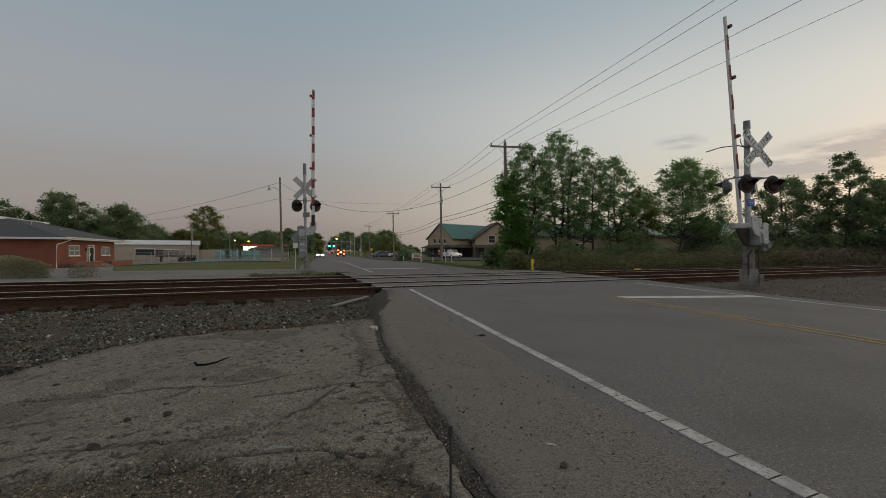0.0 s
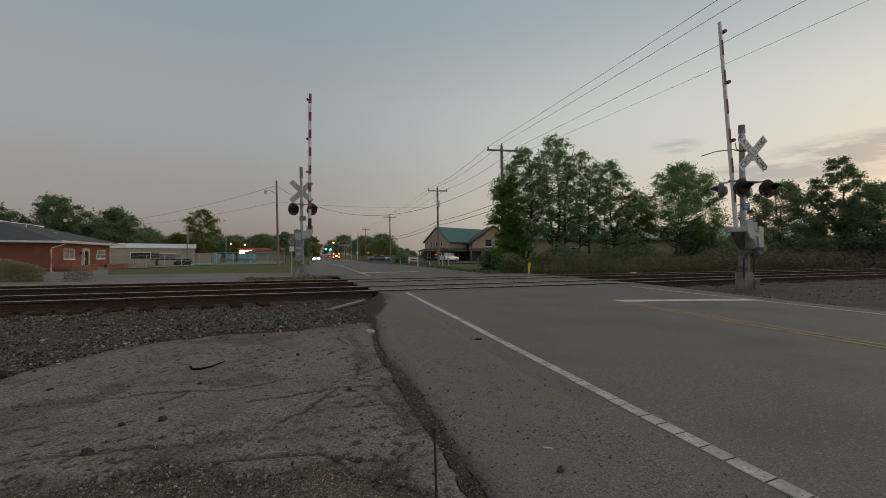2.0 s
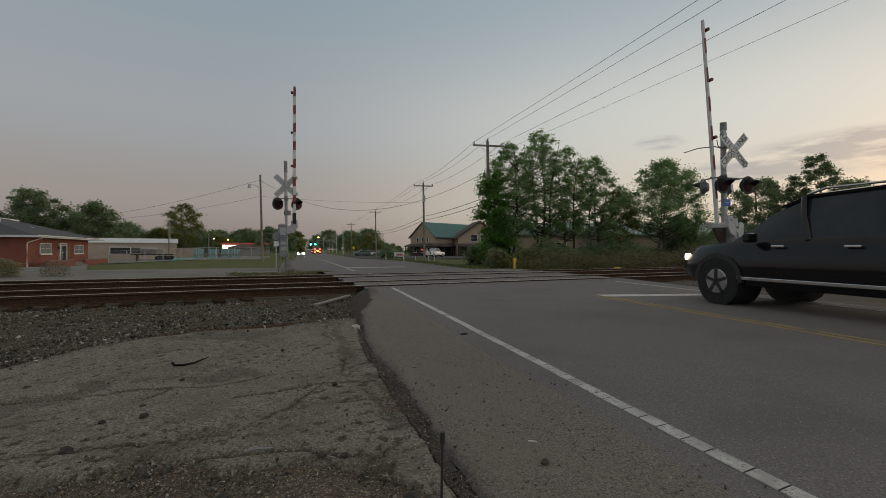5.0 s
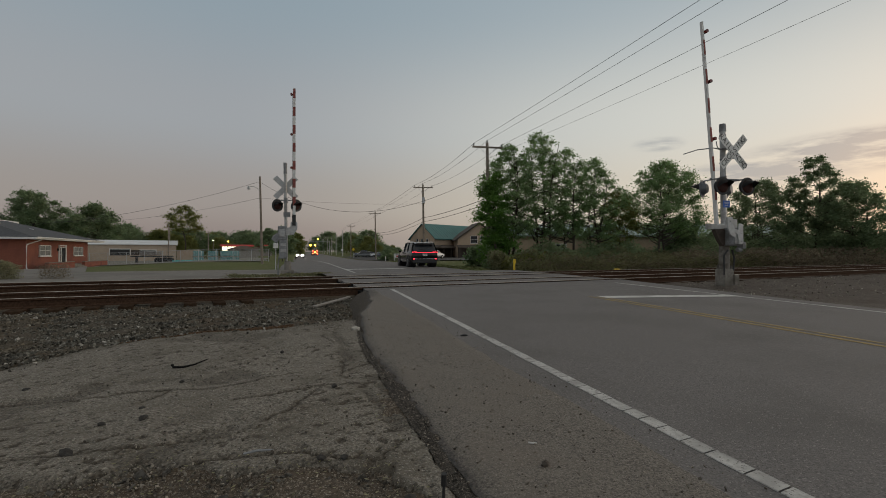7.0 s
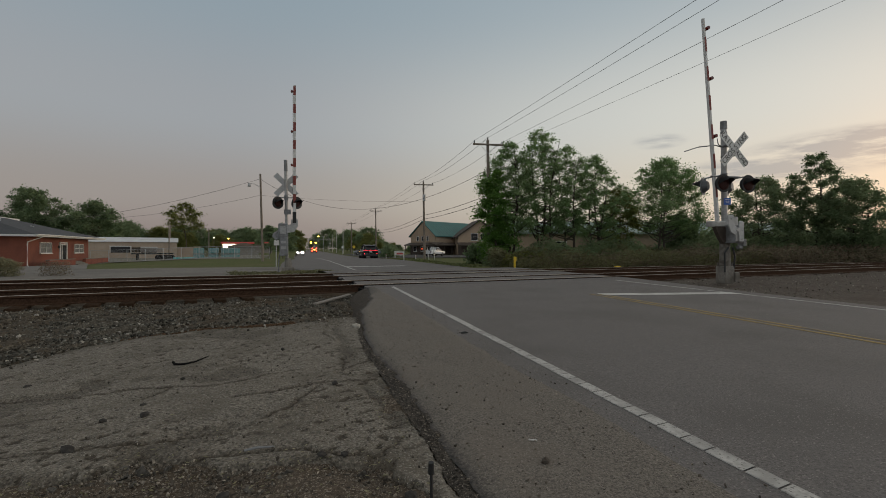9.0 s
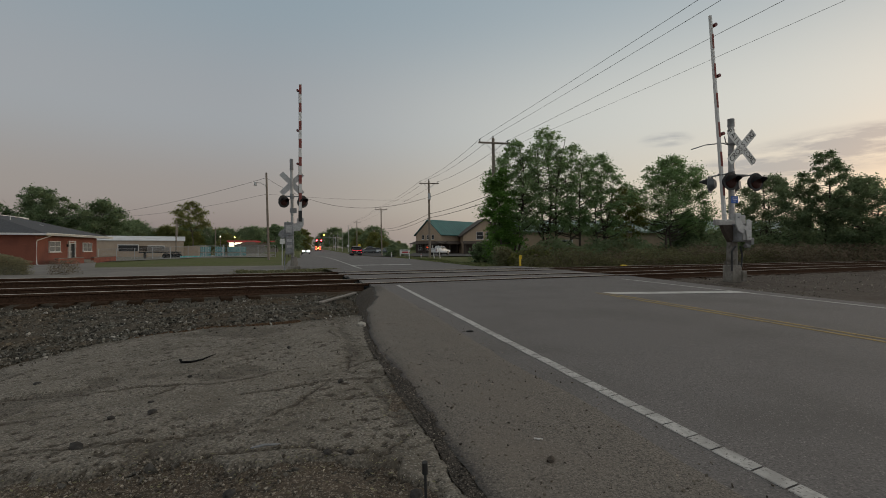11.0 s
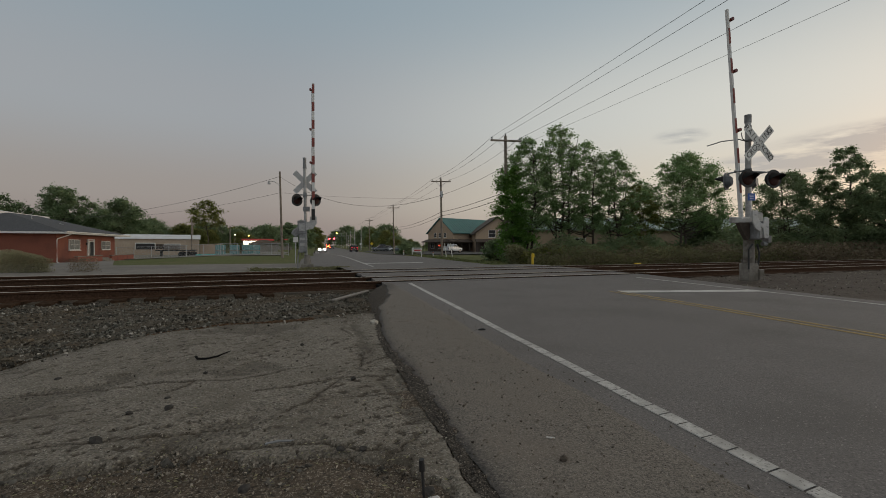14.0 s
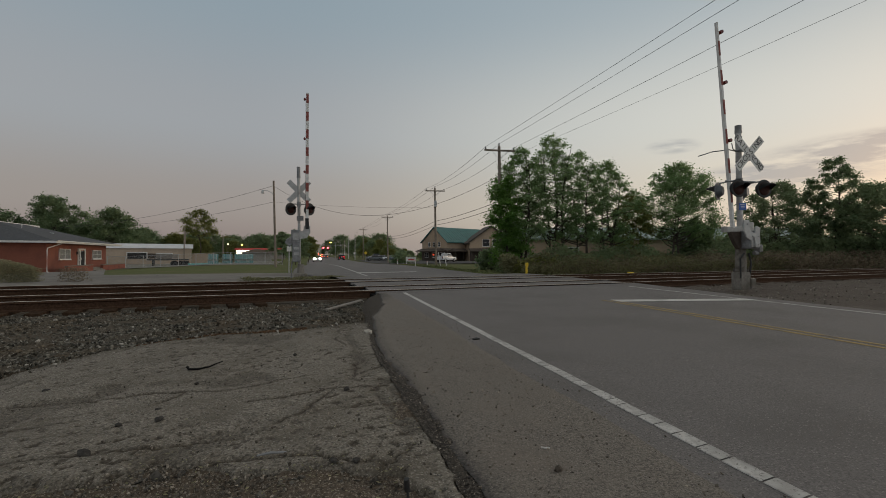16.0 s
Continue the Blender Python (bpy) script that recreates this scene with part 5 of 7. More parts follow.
def signal_left():
    g = thing("crossing_signal", pose(-0.82, 22.87, -0.32, 0, -0.9, 0), "aluminium crossing signal seen from behind its crossbuck, raised gate", "crossing signal", "crossing signals")
    bm = B()
    box(bm, (0.55, 0.5, 0.42), (0.05, 0, 0.1), bevel=0.03)
    rod(bm, (0.05, 0, 0.3), (0.05, 0, 0.72), 0.17, 0.14, 14)
    part("foundation", bm, M["concrete"], g, "concrete footing")
    bm = B()
    rod(bm, (0, 0, 0.6), (0, 0, 4.75), 0.068, n=18)
    part("mast", bm, M["alu"], g, smooth=True)
    bm = B()
    rod(bm, (0, 0, 4.72), (0, 0, 5.18), 0.078, n=18)
    rod(bm, (0, 0, 4.68), (0, 0, 4.74), 0.09, n=18)
    part("pinnacle", bm, M["alu_dark"], g, smooth=True)
    crossbuck(g, 0.12, 4.07, 1, False, 1.30, 0.24, "alu_back")
    bm = B()
    rod(bm, (-0.5, 0, 3.47), (0.5, 0, 3.47), 0.024, n=10)
    rod(bm, (0, 0, 3.36), (0, 0, 3.58), 0.09, n=14)
    for x in (-0.38, 0.46):
        rod(bm, (x, 0, 3.47), (x, -0.2, 3.42), 0.03, n=8)
    part("lamp_arm", bm, M["alu_dark"], g)
    signal_lamp(g, -0.37, -0.22, 3.22, -1, 1.1, 40)
    signal_lamp(g, 0.45, -0.22, 3.22, -1, 1.1, 40)
    signal_lamp(g, -0.37, 0.22, 3.22, 1, 0.95)
    signal_lamp(g, 0.45, 0.22, 3.22, 1, 0.95)
    bm = B()
    box(bm, (0.3, 0.03, 0.22), (0.05, -0.07, 2.82), bevel=0.01)
    part("plate", bm, M["alu_dark"], g)
    bm = B()
    box(bm, (0.40, 0.5, 0.62), (-0.14, -0.1, 1.98), bevel=0.04)
    box(bm, (0.36, 0.46, 0.86), (-0.12, -0.1, 1.26), bevel=0.05)
    m = part("gate_machine", bm, M["alu_dark"], g, "grey gate machine and pedestal box")
    for sz, at in (((0.26, 0.02, 0.34), (-0.14, -0.36, 1.98)), ((0.22, 0.02, 0.12), (-0.12, -0.34, 1.45)), ((0.22, 0.02, 0.12), (-0.12, -0.34, 1.2))):
        part("cover", box(B(), sz, at, bevel=0.01), M["alu"], m)
    bm = B()
    prism(bm, [(0.02, 1.86), (0.34, 1.9), (0.5, 2.15), (0.5, 2.46), (0.22, 2.46), (0.2, 2.24), (0.02, 2.2)], -0.42, -0.36, "y")
    prism(bm, [(-0.2, 2.1), (-0.56, 1.86), (-0.6, 1.7), (-0.34, 1.66), (-0.2, 1.8)], -0.2, -0.12, "y")
    part("counterweight_arm", bm, M["alu"], m)
    bm = B()
    box(bm, (0.16, 0.14, 0.5), (0.36, -0.36, 2.55), bevel=0.02)
    part("gate_fork", bm, M["black"], m)
    gate_arm(g, (0.36, -0.36, 2.45), (0.44, -0.36, 8.5), (2.45, 3.95, 5.75), first=0.35, w0=0.125, w1=0.105, n=15, side=-1)
    bm = B()
    box(bm, (0.30, 0.2, 0.3), (-0.42, -0.15, 1.72), (0, 45, 0), 0.03)
    part("side_weight", bm, M["alu_dark"], m)
    bm = B()
    tube(bm, [(-0.3, -0.1, 0.95), (-0.36, -0.1, 0.5), (-0.36, -0.1, 0.1)], 0.03, 8)
    part("conduit", bm, M["alu_dark"], g)


# ---- poles and wires ----
def power_pole(x, y, h, arm=True, lean=0.8, label="", mast_lamp=False, transformer=False, mat="pole_wood"):
    z0 = float(land_z(x, y)) - 0.1
    g = thing("utility_pole", pose(x, y, z0, 0, -lean, 0), label or "weathered wooden utility pole with a crossarm", "utility pole", "utility poles")
    part("pole", rod(B(), (0, 0, 0), (0, 0, h), *((0.12, 0.085) if mast_lamp else (0.15, 0.10)), 12), M[mat], g, smooth=True)
    if arm:
        part("crossarm", box(B(), (2.3, 0.1, 0.12), (0, -0.12, h - 0.35), bevel=0.01), M["pole_wood"], g)
        for k in (-1.05, 0, 1.05):
            bm = B()
            zt = h - 0.29 if k else h
            rod(bm, (k, -0.12 if k else 0, zt), (k, -0.12 if k else 0, zt + 0.18), 0.04, 0.055, 8)
            part("insulator", bm, M["alu_dark"], g)
        bm = B()
        for k in (-0.6, 0.6):
            rod(bm, (k, -0.12, h - 0.4), (0, -0.1, h - 1.0), 0.015, n=6)
        part("arm_brace", bm, M["galv"], g)
    if transformer:
        bm = B()
        rod(bm, (0, -0.32, h - 2.2), (0, -0.32, h - 1.5), 0.2, n=14)
        part("transformer", bm, M["galv"], g, smooth=True)
    if mast_lamp:
        bm = B()
        tube(bm, [(0, -0.1, h - 1.3), (-0.5, -0.2, h - 1.0), (-0.95, -0.25, h - 0.95)], 0.025, 6)
        part("lamp_bracket", bm, M["galv"], g)
        bm = B()
        rod(bm, (-0.98, -0.25, h - 1.25), (-0.98, -0.25, h - 0.92), 0.15, 0.09, 12)
        part("lamp_head", bm, M["alu"], g, smooth=True)
    return g


def wire(a, b, sag, r=0.011, n=18, label="black overhead wire sagging between poles"):
    a, b = Vector(a), Vector(b)
    pts = [a.lerp(b, i / n) - Vector((0, 0, 4 * sag * (i / n) * (1 - i / n))) for i in range(n + 1)]
    o = part("overhead_wire", tube(B(), pts, r, 5), M["wire"], None, label)
    tagged(o, "", "wire", "overhead wires")


POLES = [(12.6, 31.9, 9.05), (13.15, 53.6, 9.05), (13.3, 94, 9.55), (12.7, 141, 9.5), (12.9, 176, 9.45), (12.9, 214, 9.45), (12.9, 250, 9.45), (13, 300, 9.65), (13.5, 360, 9.65), (14, 430, 9.85)]


def poles():
    for i, (x, y, h) in enumerate(POLES):
        power_pole(x, y, h, arm=i in (0, 1, 2, 3), lean=1.1 if i < 3 else 0.3, transformer=i == 1, mat="pole_wood" if i < 4 else "pale_pole", label="" if i < 4 else "pale concrete utility pole down the road")
    zt = lambda i: float(land_z(POLES[i][0], POLES[i][1])) - 0.1 + POLES[i][2]
    for k, (dx, dz) in enumerate(((-1.05, -0.12), (0, 0.16), (1.05, -0.12))):
        p = [(POLES[i][0] + dx - 0.16, POLES[i][1] - (0.12 if dx else 0), zt(i) + dz) for i in range(5)]
        for a, b in zip(p, p[1:]):
            wire(a, b, 0.35)
        wire(p[0], ((13.3, 14.2, 16.9)[k], -16, 10.1), 0.2, 0.0085)
    wire((12.5, 31.9, zt(0) - 1.1), (17.6, -16, 9.0), 0.2, 0.006)
    for z1, z2, z3 in ((4.7, 4.75, 4.5), (4.3, 4.3, 4.1)):
        wire((13.05, 53.6, z2), (12.5, 31.9, z1), 0.15, 0.022)
        wire((13.2, 94, z3), (13.05, 53.6, z2), 0.5, 0.02)
    power_pole(-3.95, 48.4, 8.4, arm=False, lean=1.6, label="wooden pole with a small yard lamp", mast_lamp=True)
    top = (-4.2, 48.4, 7.45)
    wire(top, (12.6, 31.9, 6.6), 2.9, 0.013, 30)
    wire(top, (-36, 72, 4.0), 1.0, 0.014)
    wire((-4.15, 48.4, 5.9), (-34, 80, 5.0), 0.8, 0.012)
    wire((-4.15, 48.4, 5.9), (13.05, 53.6, zt(1) - 2.2), 0.25, 0.008)


# ---- trees ----
def leaf_quads(P, size, rng, flat=0.6):
    n = len(P)
    a = rng.normal(size=(n, 3)) * np.array([1, 1, flat])
    a /= np.linalg.norm(a, axis=1, keepdims=True)
    b = rng.normal(size=(n, 3)) * np.array([1, 1, flat])
    b -= (a * b).sum(1, keepdims=True) * a
    b /= np.linalg.norm(b, axis=1, keepdims=True)
    s = (size * rng.uniform(0.55, 1.3, n))[:, None]
    V = np.stack([P - a * s, P + b * s * 0.45 + a * s * 0.1, P + a * s, P - b * s * 0.45 + a * s * 0.1], 1)
    return V


def crown_mesh(clumps, n, size, rng, squash=0.72):
    """Leaves gathered in drooping sprays round each clump, with a loose share between them."""
    C = np.array([c[:3] for c in clumps])
    Rr = np.array([c[3] for c in clumps])
    w = Rr ** 2
    k = rng.choice(len(clumps), n, p=w / w.sum())
    d = rng.normal(size=(n, 3))
    d /= np.linalg.norm(d, axis=1, keepdims=True)
    r = Rr[k] * np.minimum(np.abs(rng.normal(size=n)) * 0.55 + 0.3 * rng.rand(n), 1.6)
    off = d * r[:, None] * np.array([1.1, 1.1, squash * 0.9])
    off[:, 2] -= 0.12 * (off[:, 0] ** 2 + off[:, 1] ** 2) / Rr[k]
    # sprays: leaves strung along twigs that leave the clump
    twig = rng.normal(size=(len(clumps), 7, 3)) * np.array([1, 1, 0.35])
    twig /= np.linalg.norm(twig, axis=2, keepdims=True)
    j = rng.randint(0, 7, n)
    u = rng.rand(n)
    string = twig[k, j] * (Rr[k] * 1.4 * u)[:, None] + rng.normal(size=(n, 3)) * (0.10 * Rr[k])[:, None]
    string[:, 2] -= 0.35 * Rr[k] * u ** 2
    P = C[k] + np.where((rng.rand(n) < 0.25)[:, None], string, off)
    V = leaf_quads(P, size, rng)
    F = np.arange(4 * n).reshape(n, 4)
    return V.reshape(-1, 3), F


def tree(name, x, y, h, r, base, leaves, size, mat, seed, label, clumps=26, rc=0.34, lean=(0, 0), shape=1.0, cat="tree", z=None, stems=1, group="", squash=0.72):
    """Tapered trunk, limbs to each clump, and a crown of many leaves with gaps."""
    rng = np.random.RandomState(seed)
    z0 = float(land_z(x, y)) - 0.1 if z is None else z
    g = thing(name, pose(x, y, z0), label, cat, group)
    cl = []
    ch = h - base
    for i in range(clumps):
        u = (i + 0.5) / clumps
        zz = base + ch * (0.08 + 0.86 * u)
        env = r * (math.sin(math.pi * min(1, (0.12 + 0.88 * u) ** 0.8)) ** 0.6) * shape if u < 0.96 else r * 0.25
        a = i * 2.399 + rng.uniform(-0.5, 0.5)
        q = env * rng.uniform(0.35, 0.95)
        cr = r * rc * rng.uniform(0.65, 1.2) * (0.75 if u > 0.85 else 1)
        cl.append((lean[0] * zz / h + q * math.cos(a), lean[1] * zz / h + q * math.sin(a), min(zz, h - cr * 0.72), cr))
    bm = B()
    tr = 0.0115 * h + 0.02
    for sidx in range(stems):
        off = Vector((0, 0, 0)) if stems == 1 else Vector((rng.uniform(-0.6, 0.6), rng.uniform(-0.5, 0.5), 0))
        pts = []
        for k in range(7):
            f = k / 6
            pts.append(off * (1 + f) + Vector((lean[0] * f + 0.12 * r * math.sin(f * 5 + seed + sidx), lean[1] * f + 0.1 * r * math.cos(f * 4 + seed), h * 0.86 * f)))
        tube(bm, pts, [tr * (1 - 0.86 * k / 6) * (0.8 if stems > 1 else 1) for k in range(7)], 8)
        for j, c in enumerate(cl):
            if j % stems != sidx:
                continue
            p1 = Vector(c[:3])
            f = max(0.12, min(0.9, (p1.z - 0.28 * r) / (h * 0.86)))
            k = min(5, int(f * 6))
            p0 = pts[k].lerp(pts[k + 1], f * 6 - k)
            mid = p0.lerp(p1, 0.5) + Vector((0, 0, -0.06 * r))
            rr = tr * (1 - f) * 0.5 + 0.012
            tube(bm, [p0, mid, p1], [rr, rr * 0.6, rr * 0.25], 5)
    part("trunk", bm, M["bark"], g, "dark bare trunk and limbs", smooth=True)
    V, F = crown_mesh(cl, leaves, size, rng, squash)
    raw("crown", V.tolist(), F.tolist(), mat, g)
    return g


def thicket(name, p0, p1, depth, h, n, size, mat, label, seed, cat="shrubs", rough=0.5, zf=None):
    """A belt of stalky growth between two points, one object."""
    rng = np.random.RandomState(seed)
    u, v, w = rng.rand(n), rng.rand(n), rng.rand(n)
    x = p0[0] + (p1[0] - p0[0]) * u + (rng.rand(n) - 0.5) * depth * 0.3
    y = p0[1] + (p1[1] - p0[1]) * u + (v - 0.5) * depth
    top = h * (1 - rough + rough * (0.5 + 0.5 * fbm(x, y, 0.9, 3, seed % 9)) * 1.3)
    z = land_z(x, y) + top * w ** 0.8
    P = np.stack([x, y, z], -1)
    V = leaf_quads(P, size, rng)
    o = raw(name, V.reshape(-1, 3).tolist(), np.arange(4 * n).reshape(n, 4).tolist(), mat)
    tagged(o, label, cat, kind="stuff")


def right_trees():
    A = "leafy green roadside tree with several stems"
    K = dict(group="roadside trees", squash=0.72)
    dark = "dark broad tree behind the tracks"
    tree("tree", 13.95, 31.6, 9.4, 2.6, 1.7, 17500, 0.080, M["leaf_a"], 11, A, 85, rc=0.22, stems=2, **K)
    tree("tree", 16.6, 31.9, 10.5, 2.60, 1.9, 19535, 0.080, M["leaf_a"], 12, A, 105, rc=0.215, stems=3, **K)
    tree("tree", 18.9, 32.3, 9.5, 2.33, 1.9, 14768, 0.080, M["leaf_a"], 13, A, 80, rc=0.22, stems=2, **K)
    tree("tree", 21.6, 32.7, 8.9, 2.60, 1.8, 16783, 0.084, M["leaf_a"], 14, A, 85, rc=0.22, stems=3, **K)
    tree("tree", 24.8, 34.2, 6.6, 2.05, 1.2, 10920, 0.095, M["leaf_b"], 15, "yellowing young tree among the roadside trees", 55, rc=0.22, stems=2, **K)
    tree("tree", 29.2, 34.0, 9.3, 3.8, 2.3, 33129, 0.091, M["leaf_a"], 16, A, 90, rc=0.22, stems=2, **K)
    tree("tree", 32.2, 35.4, 4.6, 2.05, 0.6, 13440, 0.106, M["leaf_c"], 22, dark, 60, rc=0.26, stems=2, **K)
    tree("tree", 36.9, 31.2, 7.7, 3.45, 0.8, 24192, 0.103, M["leaf_c"], 17, dark, 85, rc=0.22, stems=3, **K)
    tree("tree", 39.8, 28.8, 9.4, 2.42, 2.6, 21546, 0.095, M["leaf_c"], 18, "thin-crowned dark tree against the sky", 50, rc=0.215, stems=1, **K)
    tree("tree", 42.6, 28.2, 7.4, 3.63, 0.8, 21991, 0.114, M["leaf_c"], 19, dark, 75, rc=0.27, stems=2, **K)
    tree("tree", 48.5, 26.0, 6.4, 3.26, 0.8, 16632, 0.129, M["leaf_c"], 20, dark, 60, rc=0.28, stems=2, **K)
    tree("tree", 55, 25.5, 5.8, 3.35, 0.8, 13440, 0.152, M["leaf_c"], 23, dark, 50, rc=0.215, stems=2, **K)
    tree("vine_covered_tree", 12.65, 30.9, 7.2, 1.3, 0.2, 19000, 0.091, M["leaf_v"], 21, "bright green creeper smothering a small tree", 30, rc=0.42, cat="tree")
    thicket("undergrowth", (11.8, 29.6), (25, 31.0), 2.6, 1.56, 17000, 0.096, M["leaf_c"], "tangled undergrowth below the trees", 31, rough=1.0)
    tree("shrub", 13.1, 35.4, 1.9, 1.1, 0.1, 3600, 0.12, M["leaf_c"], 53, "dark tangled shrub at the edge of the trees", 22, rc=0.45, cat="shrub")
    tree("shrub", 13.5, 32.4, 3.4, 1.2, 0.1, 4200, 0.12, M["leaf_v"], 54, "green creeper-grown shrub at the edge of the trees", 22, rc=0.45, cat="shrub")
    thicket("undergrowth", (11.2, 27.8), (14.2, 28.2), 1.6, 1.56, 5950, 0.088, M["brush"], "dark low shrub at the edge of the trees", 37)
    thicket("undergrowth", (30, 32), (62, 25), 4.5, 2.62, 20400, 0.144, M["leaf_c"], "tangled dark undergrowth below the trees", 32)
    thicket("undergrowth", (33, 37), (75, 31), 5.0, 3.44, 22100, 0.224, M["leaf_c"], "dark woods edge behind the trees", 38)
    thicket("undergrowth", (20, 31), (32, 31.5), 3.0, 1.30, 11900, 0.120, M["brush"], "tangled undergrowth below the trees", 39, rough=1.0)
    thicket("undergrowth", (14, 35), (33, 36.5), 3.0, 1.5, 15300, 0.120, M["leaf_c"], "green undergrowth between the tree trunks", 46, rough=1.0)
    thicket("tall_weeds", (12.5, 27.0), (40, 28.6), 2.6, 1.3, 16200, 0.075, M["weed"], "rank green-brown weeds below the trees", 40, rough=0.85)
    thicket("dry_weeds", (11.5, 25.6), (34, 28.2), 2.4, 1.1, 10800, 0.083, M["weed_g"], "half-dry weeds along the tracks", 33)
    thicket("dry_weeds", (32, 27.6), (75, 22.0), 3.5, 1.5, 25200, 0.105, M["weed"], "reddish-brown dry weeds along the tracks", 34)
    thicket("tall_weeds", (11.6, 27.2), (14.6, 27.9), 1.2, 1.7, 3600, 0.085, M["leaf_b"], "tall yellow-green weeds beside the tracks", 47, rough=0.8)


def far_tree(kind, protos, x, y, s, rot):
    m = Matrix.Translation((x, y, float(land_z(x, y)) - 0.2)) @ pose(0, 0, 0, 0, 0, rot)
    p = protos[kind]
    o = copy_thing(p, m)
    o.scale = (s, s, s)
    return o


def left_trees():
    D = "dark leafy tree in the distance"
    rng = random.Random(8)
    tree("tree", -80, 175, 21.5, 12.0, 1.0, 30000, 0.36, M["leaf_c"], 41, D, 60, rc=0.22, group="distant trees")
    tree("tree", -94, 168, 17.8, 9.5, 0.8, 19000, 0.36, M["leaf_c"], 42, D, 46, rc=0.23, group="distant trees")
    tree("tree", -63.0, 172, 17.6, 10, 0.8, 24000, 0.36, M["leaf_c"], 43, D, 52, rc=0.23, group="distant trees")
    tree("tree", -29, 131, 14.0, 4.8, 6.6, 5200, 0.24, M["leaf_b"], 44, "yellowish round-crowned tree with a bare trunk", 46, rc=0.24, group="distant trees")
    tree("tree", -97, 150, 10.5, 5, 2, 2200, 0.6, M["leaf_c"], 45, D, 20, group="distant trees")
    # belt of woods behind the yards
    protos = [tree("tree", -50, 190, 10.5, 6.5, 1.5, 8000, 0.34, M["leaf_b"], 46, "greenish-yellow tree in a distant belt", 20, rc=0.36, group="distant trees"),
              tree("tree", -40, 196, 11.0, 6.5, 1.5, 8000, 0.34, M["leaf_c"], 47, D, 20, rc=0.36, group="distant trees")]
    for x, y, s, k in ((-57, 186, 0.95, 1), (-45, 188, 0.85, 0), (-34, 200, 0.85, 1), (-30, 190, 0.75, 0), (-24, 215, 1.05, 1), (-16, 230, 0.95, 1), (-10, 236, 0.85, 1),
                       (-25, 250, 1.1, 1), (-13, 255, 1.15, 1), (-38, 240, 1.1, 1), (-52, 220, 1.1, 0), (-11, 262, 0.8, 1), (-110, 170, 1.0, 1), (-120, 180, 1.2, 1), (-61, 192, 1.15, 1), (-52, 196, 1.0, 0), (-46, 205, 1.1, 1), (-40, 186, 0.8, 0), (-36, 212, 1.0, 0), (-28, 228, 1.05, 1), (-20, 244, 1.1, 1), (-10, 270, 1.15, 1), (-100, 182, 1.3, 1), (-86, 190, 1.3, 1), (-70, 186, 1.2, 1)):
        far_tree(k, protos, x, y, s, rng.uniform(0, 360))
    # trees by the near lamp pole, behind the signal
    tree("tree", -3.2, 78, 5.6, 2.2, 1.2, 2600, 0.25, M["leaf_c"], 48, "small dark tree beside the road", 18, group="roadside trees")
    tree("tree", -1.7, 96, 5.6, 2.1, 1.4, 1800, 0.28, M["leaf_b"], 49, "small yellowing tree beside the road", 18, group="roadside trees")
    tree("tree", -6.4, 92, 6.2, 2.0, 1.4, 1800, 0.28, M["leaf_c"], 50, "small dark tree beside the road", 16, group="roadside trees")
    # far woods along the right-hand side of the road
    for x, y, s, k in ((21, 150, 0.45, 0), (24, 165, 0.5, 1), (24, 190, 0.8, 0), (27, 215, 1.1, 1), (24, 240, 1.0, 0), (26, 265, 1.1, 1), (25, 300, 1.2, 1), (31, 140, 0.36, 1), (35, 150, 0.4, 0), (27, 158, 0.34, 1), (9, 420, 1.4, 1), (-8, 430, 1.3, 1), (16, 340, 1.5, 1), (25, 290, 1.3, 1), (-22, 380, 1.3, 1)):
        far_tree(k, protos, x, y, s, rng.uniform(0, 360))
    for x, y, s, k in ((33, 175, 0.34, 1), (38, 165, 0.30, 1), (41, 190, 0.40, 0), (46, 205, 0.38, 1), (29, 182, 0.46, 1), (52, 215, 0.42, 1), (36, 205, 0.48, 0)):
        far_tree(k, protos, x, y, s, rng.uniform(0, 360))
    tree("shrub", 14.1, 85, 2.3, 1.9, 0.1, 1500, 0.22, M["leaf_c"], 51, "round dark shrub beside the parking lot", 14, rc=0.5, cat="shrub")
    tree("shrub", 15.6, 87, 2.0, 1.6, 0.1, 1100, 0.22, M["leaf_c"], 52, "round dark shrub beside the parking lot", 12, rc=0.5, cat="shrub")

# ---- buildings ----
def window(parent, x, y, z, w, h, axis, out, panes=2, cross=True, glass="glass"):
    """Framed window proud of a wall. axis: 'x' lies along x, 'y' along y; out: sign of the outward side."""
    def b(size, at):
        s = size if axis == "x" else (size[1], size[0], size[2])
        a = at if axis == "x" else (at[1], at[0], at[2])
        return s, (x + a[0], y + a[1], z + a[2])
    bm = B()
    for sx in (-1, 1):
        box(bm, *b((0.07, 0.1, h), (sx * (w / 2 - 0.035), out * 0.05, 0)))
    for sz in (-1, 1):
        box(bm, *b((w, 0.1, 0.07), (0, out * 0.05, sz * (h / 2 - 0.035))))
    fr = part("window", bm, M["white_trim"], parent)
    for i in range(panes):
        pw = (w - 0.14) / panes
        bm = B()
        box(bm, *b((pw - 0.03, 0.02, h - 0.14), (-w / 2 + 0.07 + pw * (i + 0.5), out * 0.03, 0)))
        part("pane", bm, M[glass], fr)
    bm = B()
    for i in range(1, panes):
        box(bm, *b((0.04, 0.08, h - 0.12), (-w / 2 + 0.07 + (w - 0.14) * i / panes, out * 0.05, 0)))
    if cross:
        box(bm, *b((w - 0.12, 0.07, 0.035), (0, out * 0.05, 0)))
    box(bm, *b((w + 0.16, 0.18, 0.08), (0, out * 0.09, -h / 2 - 0.04)))
    part("sill", bm, M["white_trim"], fr)


